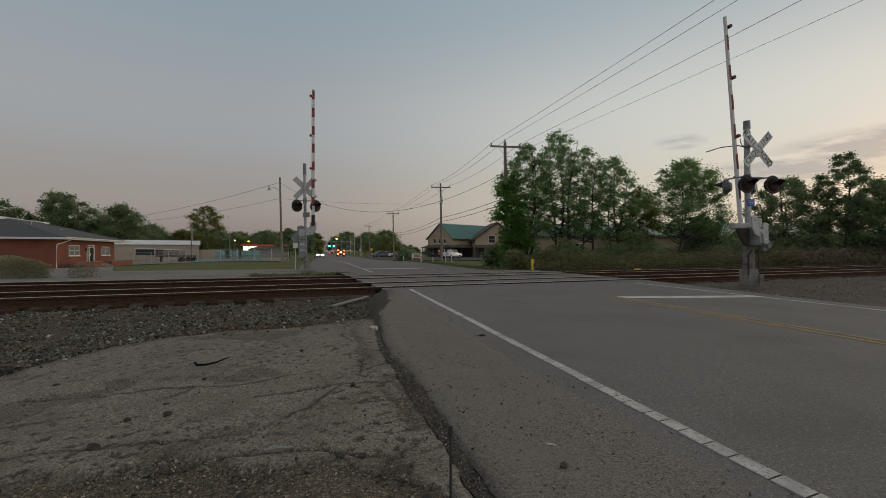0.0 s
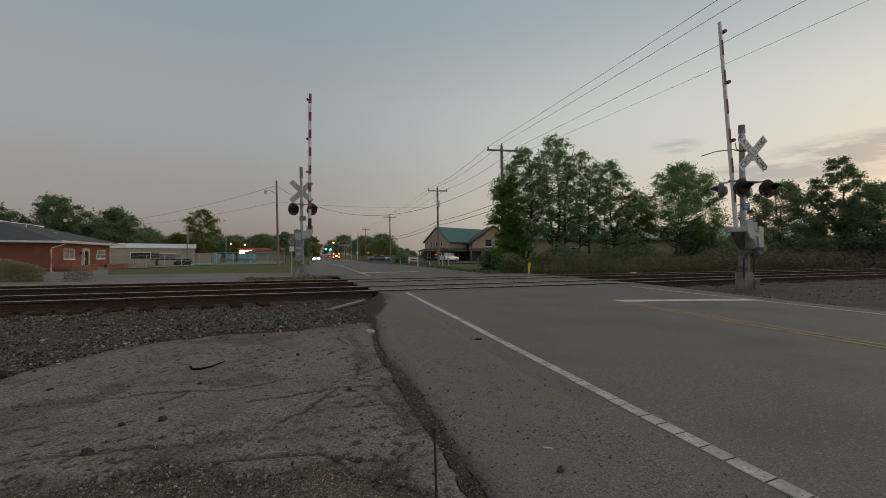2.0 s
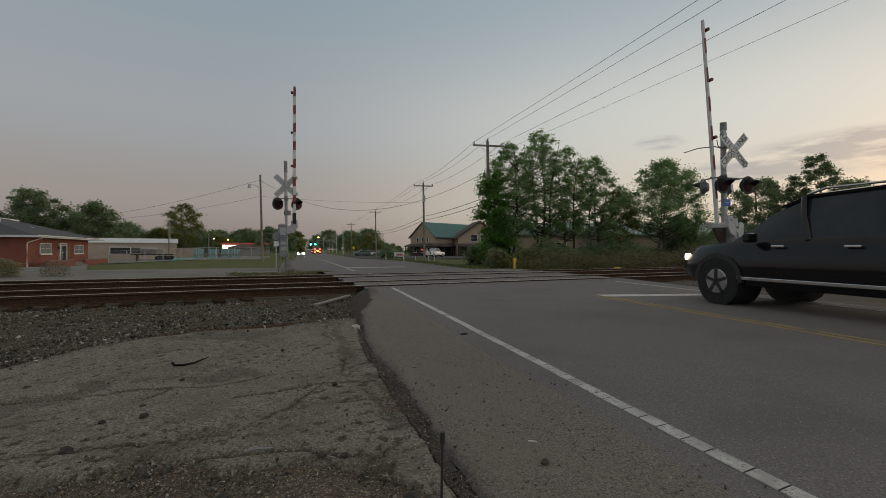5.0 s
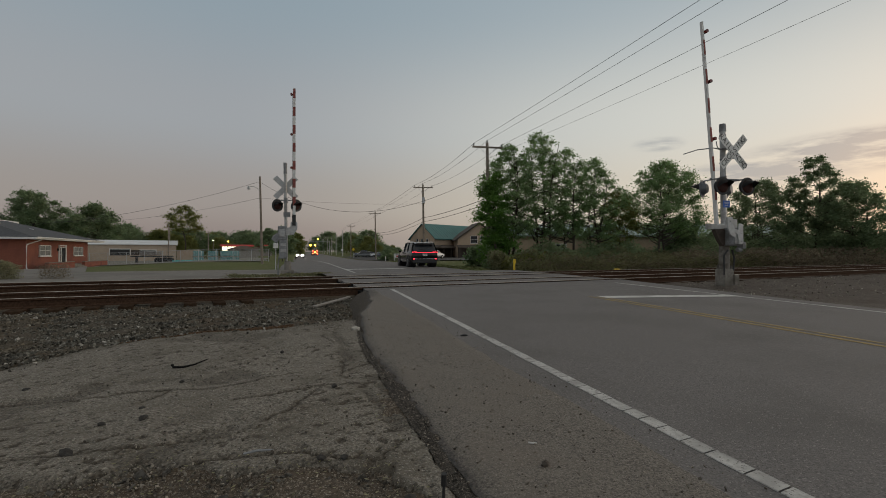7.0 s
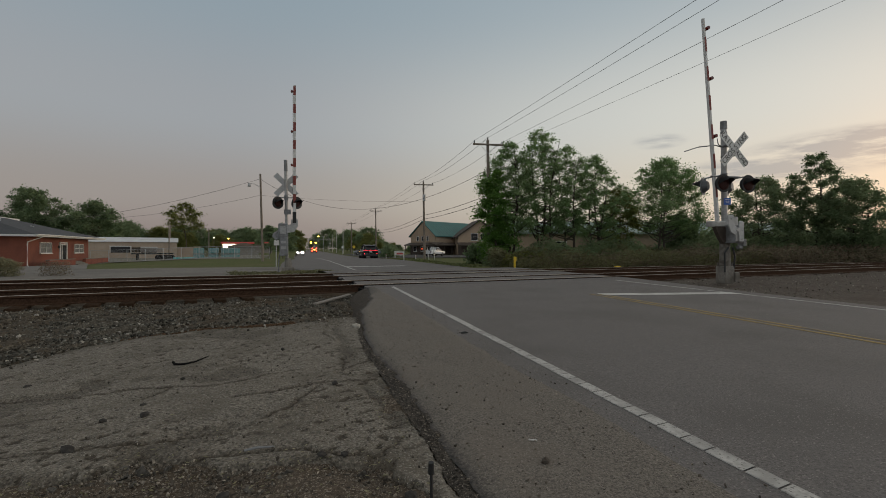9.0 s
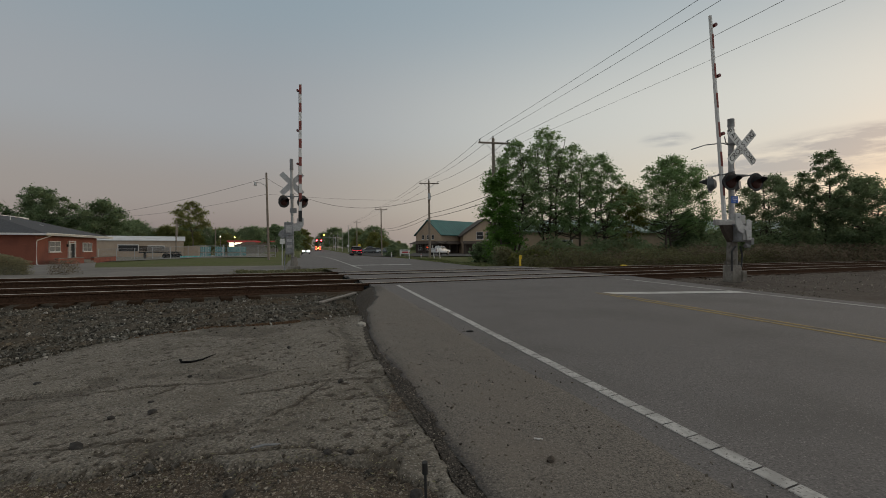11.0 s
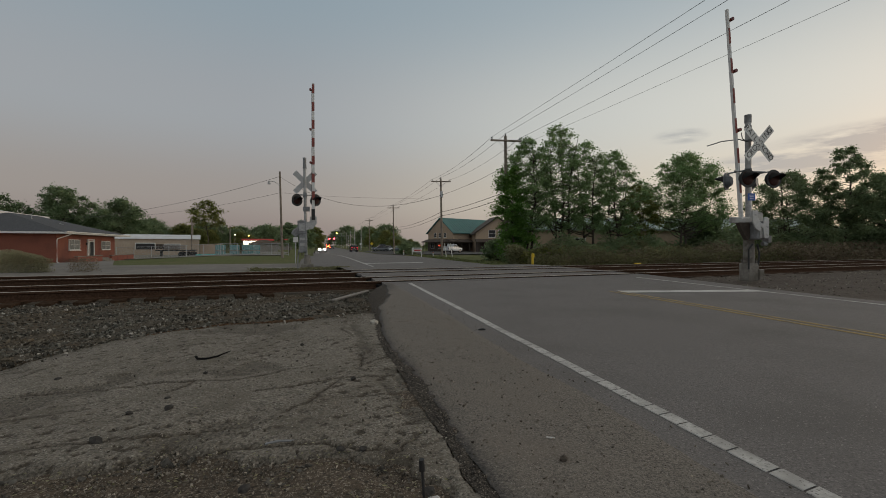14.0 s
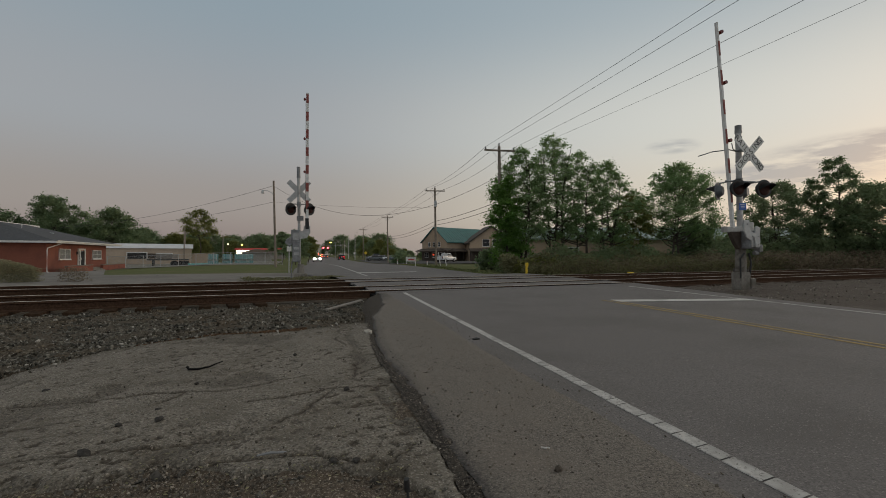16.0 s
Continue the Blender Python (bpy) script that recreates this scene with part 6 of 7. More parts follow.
def brick_house():
    # near corner at the origin; front runs along +y, the gable side along -x
    g = thing("brick_office", pose(-27.58, 58.98, -1.22, 0, 0, 5.0), "low red brick office with grey hipped shingle roof and white trim", "building")
    L, W, H, out = 19.0, 14.5, 3.46, 1.1
    bm = B()
    box(bm, (W, L, H), (-W / 2, L / 2, H / 2))
    part("wall", bm, M["mortar"], g)
    bm = B()
    z1 = H - 0.02
    rv = [bm.verts.new(p) for p in ((out, -0.7, z1), (out, L + 3.2, z1), (-W - 0.7, L + 3.2, z1), (-W - 0.7, -0.7, z1), (-W / 2 + 0.2, W / 2 - 0.4, H + 2.3), (-W / 2 + 0.2, L - W / 2 + 2.4, H + 2.3))]
    for f in ((0, 1, 5, 4), (1, 2, 5), (2, 3, 4, 5), (3, 0, 4), (3, 2, 1, 0)):
        bm.faces.new([rv[i] for i in f])
    roof = part("roof", bm, M["shingle"], g, "grey shingle hip roof")
    bm = B()
    box(bm, (0.34, 0.34, 0.05), (-2.6, 8.6, H + 1.14), (0, 16, 0))
    rod(bm, (-4.6, 6.2, H + 1.5), (-4.6, 6.2, H + 2.1), 0.05, n=8)
    part("roof_vent", bm, M["galv"], roof)
    bm = B()
    box(bm, (0.05, L + 3.95, 0.2), (out + 0.02, L / 2 + 1.25, H - 0.10))
    box(bm, (W + out + 0.7, 0.05, 0.2), (-W / 2 + (out - 0.7) / 2, -0.72, H - 0.10))
    fas = part("fascia", bm, M["white_trim"], g, "white eaves board")
    bm = B()
    prism(bm, [(out + 0.045, H - 0.06), (out + 0.16, H - 0.06), (out + 0.16, H + 0.05), (out + 0.14, H + 0.05), (out + 0.14, H - 0.04), (out + 0.045, H - 0.04)], -0.75, L + 3.2, "y")
    part("gutter", bm, M["white_trim"], fas, "white metal gutter")
    bm = B()
    box(bm, (out, L + 3.6, 0.03), (out / 2, L / 2 + 1.25, H - 0.19))
    box(bm, (W + 0.7, 0.7, 0.03), (-W / 2 - 0.35, -0.36, H - 0.19))
    part("soffit", bm, M["white_trim"], g)
    bm = B()
    tube(bm, [(out + 0.05, 0.9, H - 0.08), (out - 0.1, 0.75, H - 0.28), (0.12, -0.02, H - 0.75), (0.08, -0.03, H - 0.95), (0.08, -0.03, 0.25), (0.3, -0.06, 0.1)], 0.055, 8)
    part("downpipe", bm, M["white_trim"], g)
    window(g, 0.0, 4.64, 2.08, 3.1, 1.2, "y", 1, 2, glass="blind")
    window(g, 0.0, 15.15, 2.02, 3.4, 1.15, "y", 1, 2, glass="blind")
    d = part("door", box(B(), (0.08, 1.5, 2.05), (0.04, 9.75, 1.5), bevel=0.01), M["glass"], g, "dark glazed entrance door")
    bm = B()
    box(bm, (0.14, 0.2, 2.3), (0.07, 8.6, 1.6))
    box(bm, (0.14, 0.2, 2.3), (0.07, 10.7, 1.6))
    box(bm, (0.14, 0.14, 2.1), (0.07, 9.1, 1.5))
    box(bm, (0.14, 2.3, 0.14), (0.07, 9.65, 2.7))
    box(bm, (0.14, 2.3, 0.08), (0.07, 9.65, 2.48))
    part("door_frame", bm, M["white_trim"], d)
    part("door_pull", rod(B(), (0.12, 9.42, 1.4), (0.12, 9.42, 1.7), 0.02), M["chrome"], d)
    part("wall_lamp", box(B(), (0.16, 0.2, 0.3), (0.09, 8.2, 2.2), bevel=0.02), M["black"], g, "dark lamp beside the door")
    bm = B()
    for k in range(3):
        box(bm, (1.5 + 0.3 * k, 3.4, 0.16), (0.75 + 0.15 * k, 9.7, 0.40 - 0.16 * k), bevel=0.015)
    part("door_step", bm, M["concrete"], g, "low concrete entrance steps")
    for y, w, h in ((4.0, 7.6, 0.75), (16.2, 9.6, 0.68)):
        wall = part("planter_wall", box(B(), (0.3, w, h), (1.7, y, h / 2)), M["brick"], g, "low red brick planter wall")
        part("coping", box(B(), (0.36, w + 0.06, 0.07), (1.7, y, h + 0.035)), M["concrete"], wall, "pale concrete coping")
    bm = B()
    box(bm, (9.0, 0.06, 2.9), (-W + 1.1, -0.03, 1.45))
    box(bm, (0.14, 0.1, 3.0), (-W + 5.65, -0.05, 1.5))
    part("pale_panel", bm, M["beige"], g, "pale panelled end of the side wall")
    part("footpath", box(B(), (1.5, 22, 0.08), (3.2, 8.5, 0.0)), M["concrete"], g, "pale concrete footpath along the front")
    # white building behind
    h = thing("white_shed", pose(-48.6, 100.7, -1.2, 0, 0, 5), "white metal building standing behind the brick office", "building")
    part("wall", box(B(), (12, 32, 6.6), (-6, -16, 3.3)), M["roof_white"], h)
    bm = B()
    prism(bm, [(-12.3, 6.6), (0.3, 6.6), (0.3, 6.78), (-6, 8.0), (-12.3, 6.78)], -32.3, 0.3, "y")
    part("roof", bm, M["roof_white"], h, "low white metal roof")
    part("fascia", box(B(), (0.06, 32.6, 0.7), (0.33, -16, 6.75)), M["white_trim"], h)


def warehouse():
    g = thing("warehouse", pose(-28.2, 121, -1.3, 0, 0, 13.0), "long beige metal warehouse with a white roof", "building")
    # front along -x from the origin, gable end towards +y
    L, W, H = 29.0, 12.0, 3.5
    part("wall", box(B(), (L, W, H), (-L / 2, W / 2, H / 2)), M["beige"], g)
    bm = B()
    prism(bm, [(-0.3, H), (W + 0.3, H), (W + 0.3, H + 0.12), (W / 2, H + 1.15), (-0.3, H + 0.12)], -L - 0.3, 0.3, "x")
    part("roof", bm, M["roof_white"], g, "shallow white metal roof")
    bm = B()
    prism(bm, [(-0.05, H), (W + 0.05, H), (W / 2, H + 1.05)], -0.02, 0.32, "x")
    part("gable", bm, M["tan"], g)
    for x, w, h in ((-10.6, 3.6, 2.5), (-5.4, 3.0, 2.3)):
        # flat black panel puts the bay's shaded inside on the closed wall
        d = part("loading_door", box(B(), (w, 0.1, h - 1.2), (x, -0.03, 0.6 + h / 2)), M["black"], g, "flat black panel standing for the shaded inside of a loading bay")
        bm = B()
        box(bm, (w + 0.3, 0.16, 0.18), (x, -0.06, h + 0.09))
        for s in (-1, 1):
            box(bm, (0.15, 0.16, h - 1.2), (x + s * (w / 2 + 0.07), -0.06, 0.6 + h / 2))
        part("door_frame", bm, M["white_trim"], d)
    bm = B()
    for k in range(30):
        box(bm, (0.05, 0.05, H - 0.05), (-0.5 - k * 0.97, -0.02, H / 2))
    part("wall_ribs", bm, M["beige"], g)
    bm = B()
    box(bm, (5.0, 5.0, 2.4), (2.6, 7, 1.2))
    part("annex", bm, M["beige"], g)


def shop():
    """Hall with its ridge along local x; the corner of gable end and front is the origin."""
    g = thing("shop_building", pose(33.9, 125.9, -0.8, 0, 0, 30), "tan barn-like shop with green metal roof and dark porch", "building")
    L, W, H, rise = 22.0, 10.0, 5.3, 4.0
    bm = B()
    box(bm, (L, W, H), (L / 2, W / 2, H / 2))
    prism(bm, [(0, H), (W, H), (W / 2, H + rise)], 0, L, "x")
    part("wall", bm, M["tan"], g, "tan siding with gable end")
    for s in (-1, 1):
        bm = B()
        prism(bm, [(W / 2 + s * (W / 2 + 0.5), H - 0.3), (W / 2, H + rise + 0.05), (W / 2, H + rise + 0.25), (W / 2 + s * (W / 2 + 0.55), H - 0.08)], -0.4, L + 0.4, "x")
        part("roof", bm, M["roof_green"], g, "green ribbed metal roof slope")
    bm = B()
    for k in range(22):
        x = 0.2 + k * 1.03
        rod(bm, (x, -0.5, H - 0.06), (x, W / 2, H + rise + 0.27), 0.04, n=4)
    part("roof_ribs", bm, M["roof_green"], g)
    # cross-gable wing towards the viewer
    bm = B()
    box(bm, (12, 8, 5.0), (13.2, -4, 2.5))
    prism(bm, [(7.2, 5.0), (19.2, 5.0), (13.2, 9.3)], -8, 0, "y")
    turn = pose(9.0, -3.0, 0, 0, 0, -38) @ pose(-10.2, 3.0, 0)
    wing = part("wing_wall", bm, M["tan"], g)
    wing.matrix_local = turn
    for s in (-1, 1):
        bm = B()
        prism(bm, [(13.2 + s * 6.7, 4.6), (13.2, 9.35), (13.2, 9.75), (13.2 + s * 6.8, 4.95)], -8.5, 3, "y")
        part("wing_roof", bm, M["dark_wood"], g).matrix_local = turn
    window(wing, 11.7, -8.0, 5.0, 1.9, 2.0, "x", -1, 1)
    window(wing, 14.4, -8.0, 5.0, 1.9, 2.0, "x", -1, 1)
    # porch along front and gable end
    bm = B()
    prism(bm, [(0, 3.2), (-2.8, 2.6), (-2.8, 2.8), (0, 3.5)], -2.6, 7.2, "x")
    part("porch_roof", bm, M["dark_wood"], g)
    bm = B()
    prism(bm, [(0, 3.2), (-2.6, 2.6), (-2.6, 2.8), (0, 3.5)], -2.8, W, "y")
    part("porch_roof", bm, M["dark_wood"], g)
    bm = B()
    prism(bm, [(-8, 3.2), (-10.8, 2.6), (-10.8, 2.8), (-8, 3.5)], 7.0, 19.4, "x")
    part("porch_roof", bm, M["dark_wood"], g).matrix_local = turn
    for k in range(5):
        part("porch_post", box(B(), (0.18, 0.18, 2.7), (-2.4, -2.5 + k * 3.0, 1.35)), M["dark_wood"], g)
    for k in range(3):
        part("porch_post", box(B(), (0.18, 0.18, 2.7), (0.8 + k * 3.0, -2.6, 1.35)), M["dark_wood"], g)
    for k in range(4):
        part("porch_post", box(B(), (0.18, 0.18, 2.7), (7.4 + k * 3.8, -10.6, 1.35)), M["dark_wood"], g).matrix_local = turn
    # dark sheets over the tan wall, below the porch roofs
    part("porch_wall", box(B(), (7, 0.1, 2.8), (3.6, -0.06, 1.4)), M["dark_wood"], g)
    part("porch_wall", box(B(), (0.1, W, 2.8), (-0.06, W / 2, 1.4)), M["dark_wood"], g)
    part("porch_wall", box(B(), (11.9, 0.1, 2.8), (13.2, -8.06, 1.4)), M["dark_wood"], g).matrix_local = turn
    for y in (2.0, 5.0, 8.0):
        window(g, -0.12, y, 1.7, 1.4, 1.4, "y", -1, 2)
    for y in (3.0, 5.0, 7.0):
        window(g, 0, y, 4.6, 0.9, 1.3, "y", -1, 1)
    part("neon_sign", box(B(), (0.04, 0.7, 0.4), (-0.3, 5.0, 1.75)), M["neon"], g, "small glowing red-orange window sign")


def far_store():
    g = thing("fuel_station", pose(-18.6, 173, -1.5, 0, 0, 8), "distant lit store with a red canopy fascia", "building")
    part("wall", box(B(), (15, 9, 3.8), (0, 4, 1.9)), M["grey_wood"], g)
    part("fascia", box(B(), (17, 10, 0.55), (0, 3.5, 4.3), bevel=0.05), M["canopy_red"], g, "red canopy fascia")
    bm = B()
    box(bm, (5.0, 0.1, 1.25), (-5.4, -1.55, 3.25))
    part("canopy_light", bm, M["lamp_white"], g, "bright strip light")
    p = thing("long_shed", pose(36.0, 41.5, -0.4, 0, 0, -14), "long tan shed with a pale green-grey metal roof behind the trees", "building")
    part("wall", box(B(), (31, 7, 2.9), (0, 3.5, 1.45)), M["tan"], p)
    bm = B()
    prism(bm, [(-0.4, 2.85), (7.4, 2.85), (7.4, 3.0), (3.5, 4.3), (-0.4, 3.0)], -15.8, 15.8, "x")
    roof = part("roof", bm, M["roof_pale"], p, "pale green-grey metal roof")
    bm = B()
    for k in range(32):
        x = -15.5 + k
        rod(bm, (x, -0.42, 3.01), (x, 3.5, 4.32), 0.025, n=4)
    part("roof_ribs", bm, M["roof_pale"], roof)
    for x in (-11, -4, 6):
        window(p, x, 0, 1.6, 1.2, 1.0, "x", -1, 2)
    h = thing("brown_house", pose(-14.9, 128, -1.3, 0, 0, 8), "small brown-roofed grey shed", "building")
    part("wall", box(B(), (6.9, 7, 2.7), (0, 3.5, 1.35)), M["grey_wood"], h)
    bm = B()
    prism(bm, [(-3.8, 2.65), (3.8, 2.65), (0.6, 3.55), (-0.6, 3.55)], -0.5, 7.5, "y")
    part("roof", bm, M["roof_brown"], h)


# ---- yard things ----
def flatbed():
    g = thing("flatbed_trailer", pose(-26.4, 97, -1.3, 0, 0, 8), "dark flatbed trailer with stacked pale boards", "trailer")
    part("deck", box(B(), (6.4, 2.4, 0.22), (0, 0, 1.2), bevel=0.03), M["black"], g)
    bm = B()
    for k in range(5):
        box(bm, (3.4, 2.0, 0.12), (-0.2, 0, 1.5 + k * 0.16))
    part("boards", bm, M["grey_wood"], g)
    part("crate", box(B(), (1.1, 2.0, 0.9), (-2.6, 0, 1.87), bevel=0.04), M["dark_wood"], g)
    for x in (0.9, 1.9, 2.8):
        for y in (-1.05, 1.05):
            part("wheel", rod(B(), (x, y - 0.15, 0.5), (x, y + 0.15, 0.5), 0.5, n=18), M["tyre"], g)
    part("landing_leg", box(B(), (0.2, 1.6, 1.1), (-2.4, 0, 0.55)), M["black"], g)


def pallet_stacks():
    first = None
    i = 0
    for x, y, s in ((-17.8, 88, 0.5), (-16.2, 87.6, 0.5), (-14.9, 88.5, 1.4), (-12.7, 89, 1.45), (-10.8, 89, 1.45), (-9.5, 89.6, 1.45), (-13.8, 90.5, 0.5)):
        g = thing("pallet_stack", pose(x - 2.4, y, -1.2, 0, 0, 5 + 7 * (i % 3)), "turquoise plastic-wrapped goods stacked on pallets", "pallet", "wrapped pallets")
        for k in range(2 if s > 1.2 else 1):
            part("pallet", box(B(), (1.7, 1.4, 0.14), (0, 0, 0.07 + k * 1.05)), M["grey_wood"], g)
            bm = B()
            box(bm, (1.5, 1.3, 0.82 * min(s, 1.1)), (0, 0, 0.16 + 0.41 * min(s, 1.1) + k * 1.05), bevel=0.08)
            part("wrapped_load", bm, M["tarp"] if s > 1.2 else M["tarp_bright"], g)
            bm = B()
            for q in (-0.4, 0.4):
                box(bm, (0.03, 1.34, 0.85 * min(s, 1.1)), (q, 0, 0.16 + 0.41 * min(s, 1.1) + k * 1.05))
            part("strap", bm, M["sign_white"], g)
        i += 1


def fence():
    g = thing("chain_link_fence", pose(0, 0, 0), "galvanised chain-link fence along the yard", "fence")
    a, b = (-44.0, 86.0), (-5.5, 79.0)
    n = 15
    P = [(a[0] + (b[0] - a[0]) * k / n, a[1] + (b[1] - a[1]) * k / n) for k in range(n + 1)]
    for x, y in P:
        z = float(land_z(x, y))
        part("post", rod(B(), (x, y, z), (x, y, z + 1.9), 0.045, n=8), M["galv"], g)
    bm = B()
    for h in (0.1, 1.85):
        tube(bm, [(x, y, float(land_z(x, y)) + h) for x, y in P], 0.022, 5)
    part("rail", bm, M["galv"], g)
    V, E = [], []
    for k in range(n):
        for j in range(14):
            for sgn in (1, -1):
                u0, u1 = (k + j / 14), (k + (j + 8 * sgn) / 14)
                if not 0 <= u1 <= n:
                    continue
                p = [(a[0] + (b[0] - a[0]) * u / n, a[1] + (b[1] - a[1]) * u / n) for u in (u0, u1)]
                z = float(land_z(*p[0]))
                i = len(V)
                for q, h in ((p[0], 0.1), (p[1], 1.85)):
                    V += [(q[0] - 0.004, q[1], z + h), (q[0] + 0.004, q[1], z + h)]
                E.append((i, i + 1, i + 3, i + 2))
    raw("mesh", V, E, M["galv"], g)


def small_posts():
    g = thing("marker_post", pose(10.12, 22.2, -0.3), "yellow marker post with a cap beside the tracks", "post")
    part("post", rod(B(), (0, 0, 0), (0, 0, 0.62), 0.055, n=10), M["yellow"], g)
    part("cap", box(B(), (0.14, 0.1, 0.2), (0.02, 0, 0.66), bevel=0.03), M["yellow"], g)
    g = thing("switch_box", pose(15.2, 20.9, -0.33), "small yellow box lying beside the rails", "box")
    part("body", box(B(), (0.28, 0.2, 0.26), (0, 0, 0.2), bevel=0.03), M["yellow"], g)
    part("foot", box(B(), (0.3, 0.24, 0.08), (0, 0, 0.04)), M["black"], g)
    g = thing("notice_sign", pose(11.6, 61, -0.36, 0, 0, -8), "white notice board with a red band on two posts", "sign")
    for x in (-0.55, 0.55):
        part("post", box(B(), (0.09, 0.09, 1.0), (x, 0, 0.45)), M["white_trim"], g)
    part("board", box(B(), (1.3, 0.05, 0.58), (0, -0.06, 0.66), bevel=0.01), M["sign_white"], g)
    part("band", box(B(), (0.8, 0.01, 0.2), (0.05, -0.092, 0.60)), M["red_paint"], g)
    part("text_bar", box(B(), (0.9, 0.01, 0.06), (0, -0.092, 0.82)), M["alu_dark"], g)
    for x, y, h in ((9.9, 49.5, 0.75), (11.4, 50.5, 0.55), (9.8, 60.5, 0.6)):
        g = thing("driveway_marker", pose(x, y, -0.35), "short white marker stake in the grass", "post", "marker stakes")
        part("stake", box(B(), (0.09, 0.09, h), (0, 0, h / 2), bevel=0.01), M["white_trim"], g)
        part("stake_band", box(B(), (0.1, 0.1, 0.07), (0, 0, h - 0.1)), M["red_paint"], g)
    for x, y in ((8.2 + 5.0, 51.8), (8.2 + 5.9, 52.6)):
        part_ob = thing("guy_guard", pose(x, y, -0.35, 0, -9, 0), "pale guard over a pole's guy wire", "guard", "guy guards")
        part("sleeve", rod(B(), (0, 0, 0), (0, 0, 1.5), 0.045, n=8), M["white_trim"], part_ob)
    # yard lights and poles far left
    for x, y, h, mt in ((-23.7, 140, 4.9, "lamp_white"), (-21.6, 150, 4.9, "lamp_amber")):
        g = thing("yard_light", pose(x, y, -1.3), "distant pole light already switched on", "lamp", "yard lights")
        part("pole", rod(B(), (0, 0, 0), (0, 0, h), 0.08, n=8), M["pole_wood"], g)
        part("lamp_head", rod(B(), (0, 0, h), (0, 0, h + 0.25), 0.2, 0.15, 10), M[mt], g)
    for x, y, h in ((-29.5, 120, 8.4), (-31.2, 128, 8.0), (-21.0, 118, 6.5)):
        power_pole(x, y, h, False, 0.2, "bare wooden pole by the yard")
    # road signs far down the road
    for x, y, s in ((11.2, 118, "dia"), (10.8, 150, "sq")):
        g = thing("road_sign", pose(x, y, -0.85), "small yellow road sign on a post" if s == "dia" else "small white road sign on a post", "road sign")
        part("post", rod(B(), (0, 0, 0), (0, 0, 2.0), 0.03, n=6), M["galv"], g)
        part("panel", box(B(), (0.6, 0.02, 0.6), (0, -0.03, 2.2), (0, 45 if s == "dia" else 0, 0)), M["yellow"] if s == "dia" else M["sign_white"], g)
    g = thing("square_sign", pose(-1.75, 31, -0.4), "small white square sign on a thin post by the road", "road sign")
    part("post", rod(B(), (0, 0, 0), (0, 0, 1.75), 0.03, n=8), M["galv"], g)
    part("panel", box(B(), (0.28, 0.02, 0.32), (0, -0.03, 1.6), bevel=0.004), M["sign_white"], g)


# ---- vehicles ----
def loft(bm, stations):
    """stations: (y, [(half width, z), ...]) bottom to top, mirrored."""
    rings = []
    for y, prof in stations:
        pts = [(w, z) for w, z in prof] + [(-w, z) for w, z in reversed(prof)]
        rings.append([bm.verts.new((w, y, z)) for w, z in pts])
    n = len(rings[0])
    for a, b in zip(rings, rings[1:]):
        for k in range(n):
            bm.faces.new((a[k], a[(k + 1) % n], b[(k + 1) % n], b[k]))
    bm.faces.new(rings[0])
    bm.faces.new(rings[-1][::-1])
    bmesh.ops.recalc_face_normals(bm, faces=bm.faces)
    return bm


def wheel(parent, x, y, r=0.36, w=0.24):
    t = part("wheel", rod(B(), (x - w / 2, y, r), (x + w / 2, y, r), r, n=24), M["tyre"], parent, smooth=True)
    s = 1 if x > 0 else -1
    bm = B()
    rod(bm, (x + s * (w / 2 - 0.02), y, r), (x + s * (w / 2 + 0.012), y, r), r * 0.62, r * 0.5, 18)
    part("rim", bm, M["rim"], t)
    bm = B()
    for k in range(5):
        a = k * 72
        box(bm, (0.02, 0.05, r * 0.52), (x + s * (w / 2 + 0.015), y + 0.28 * r * math.sin(radians(a)), r + 0.28 * r * math.cos(radians(a))), (-a, 0, 0))
    part("spokes", bm, M["black"], t)


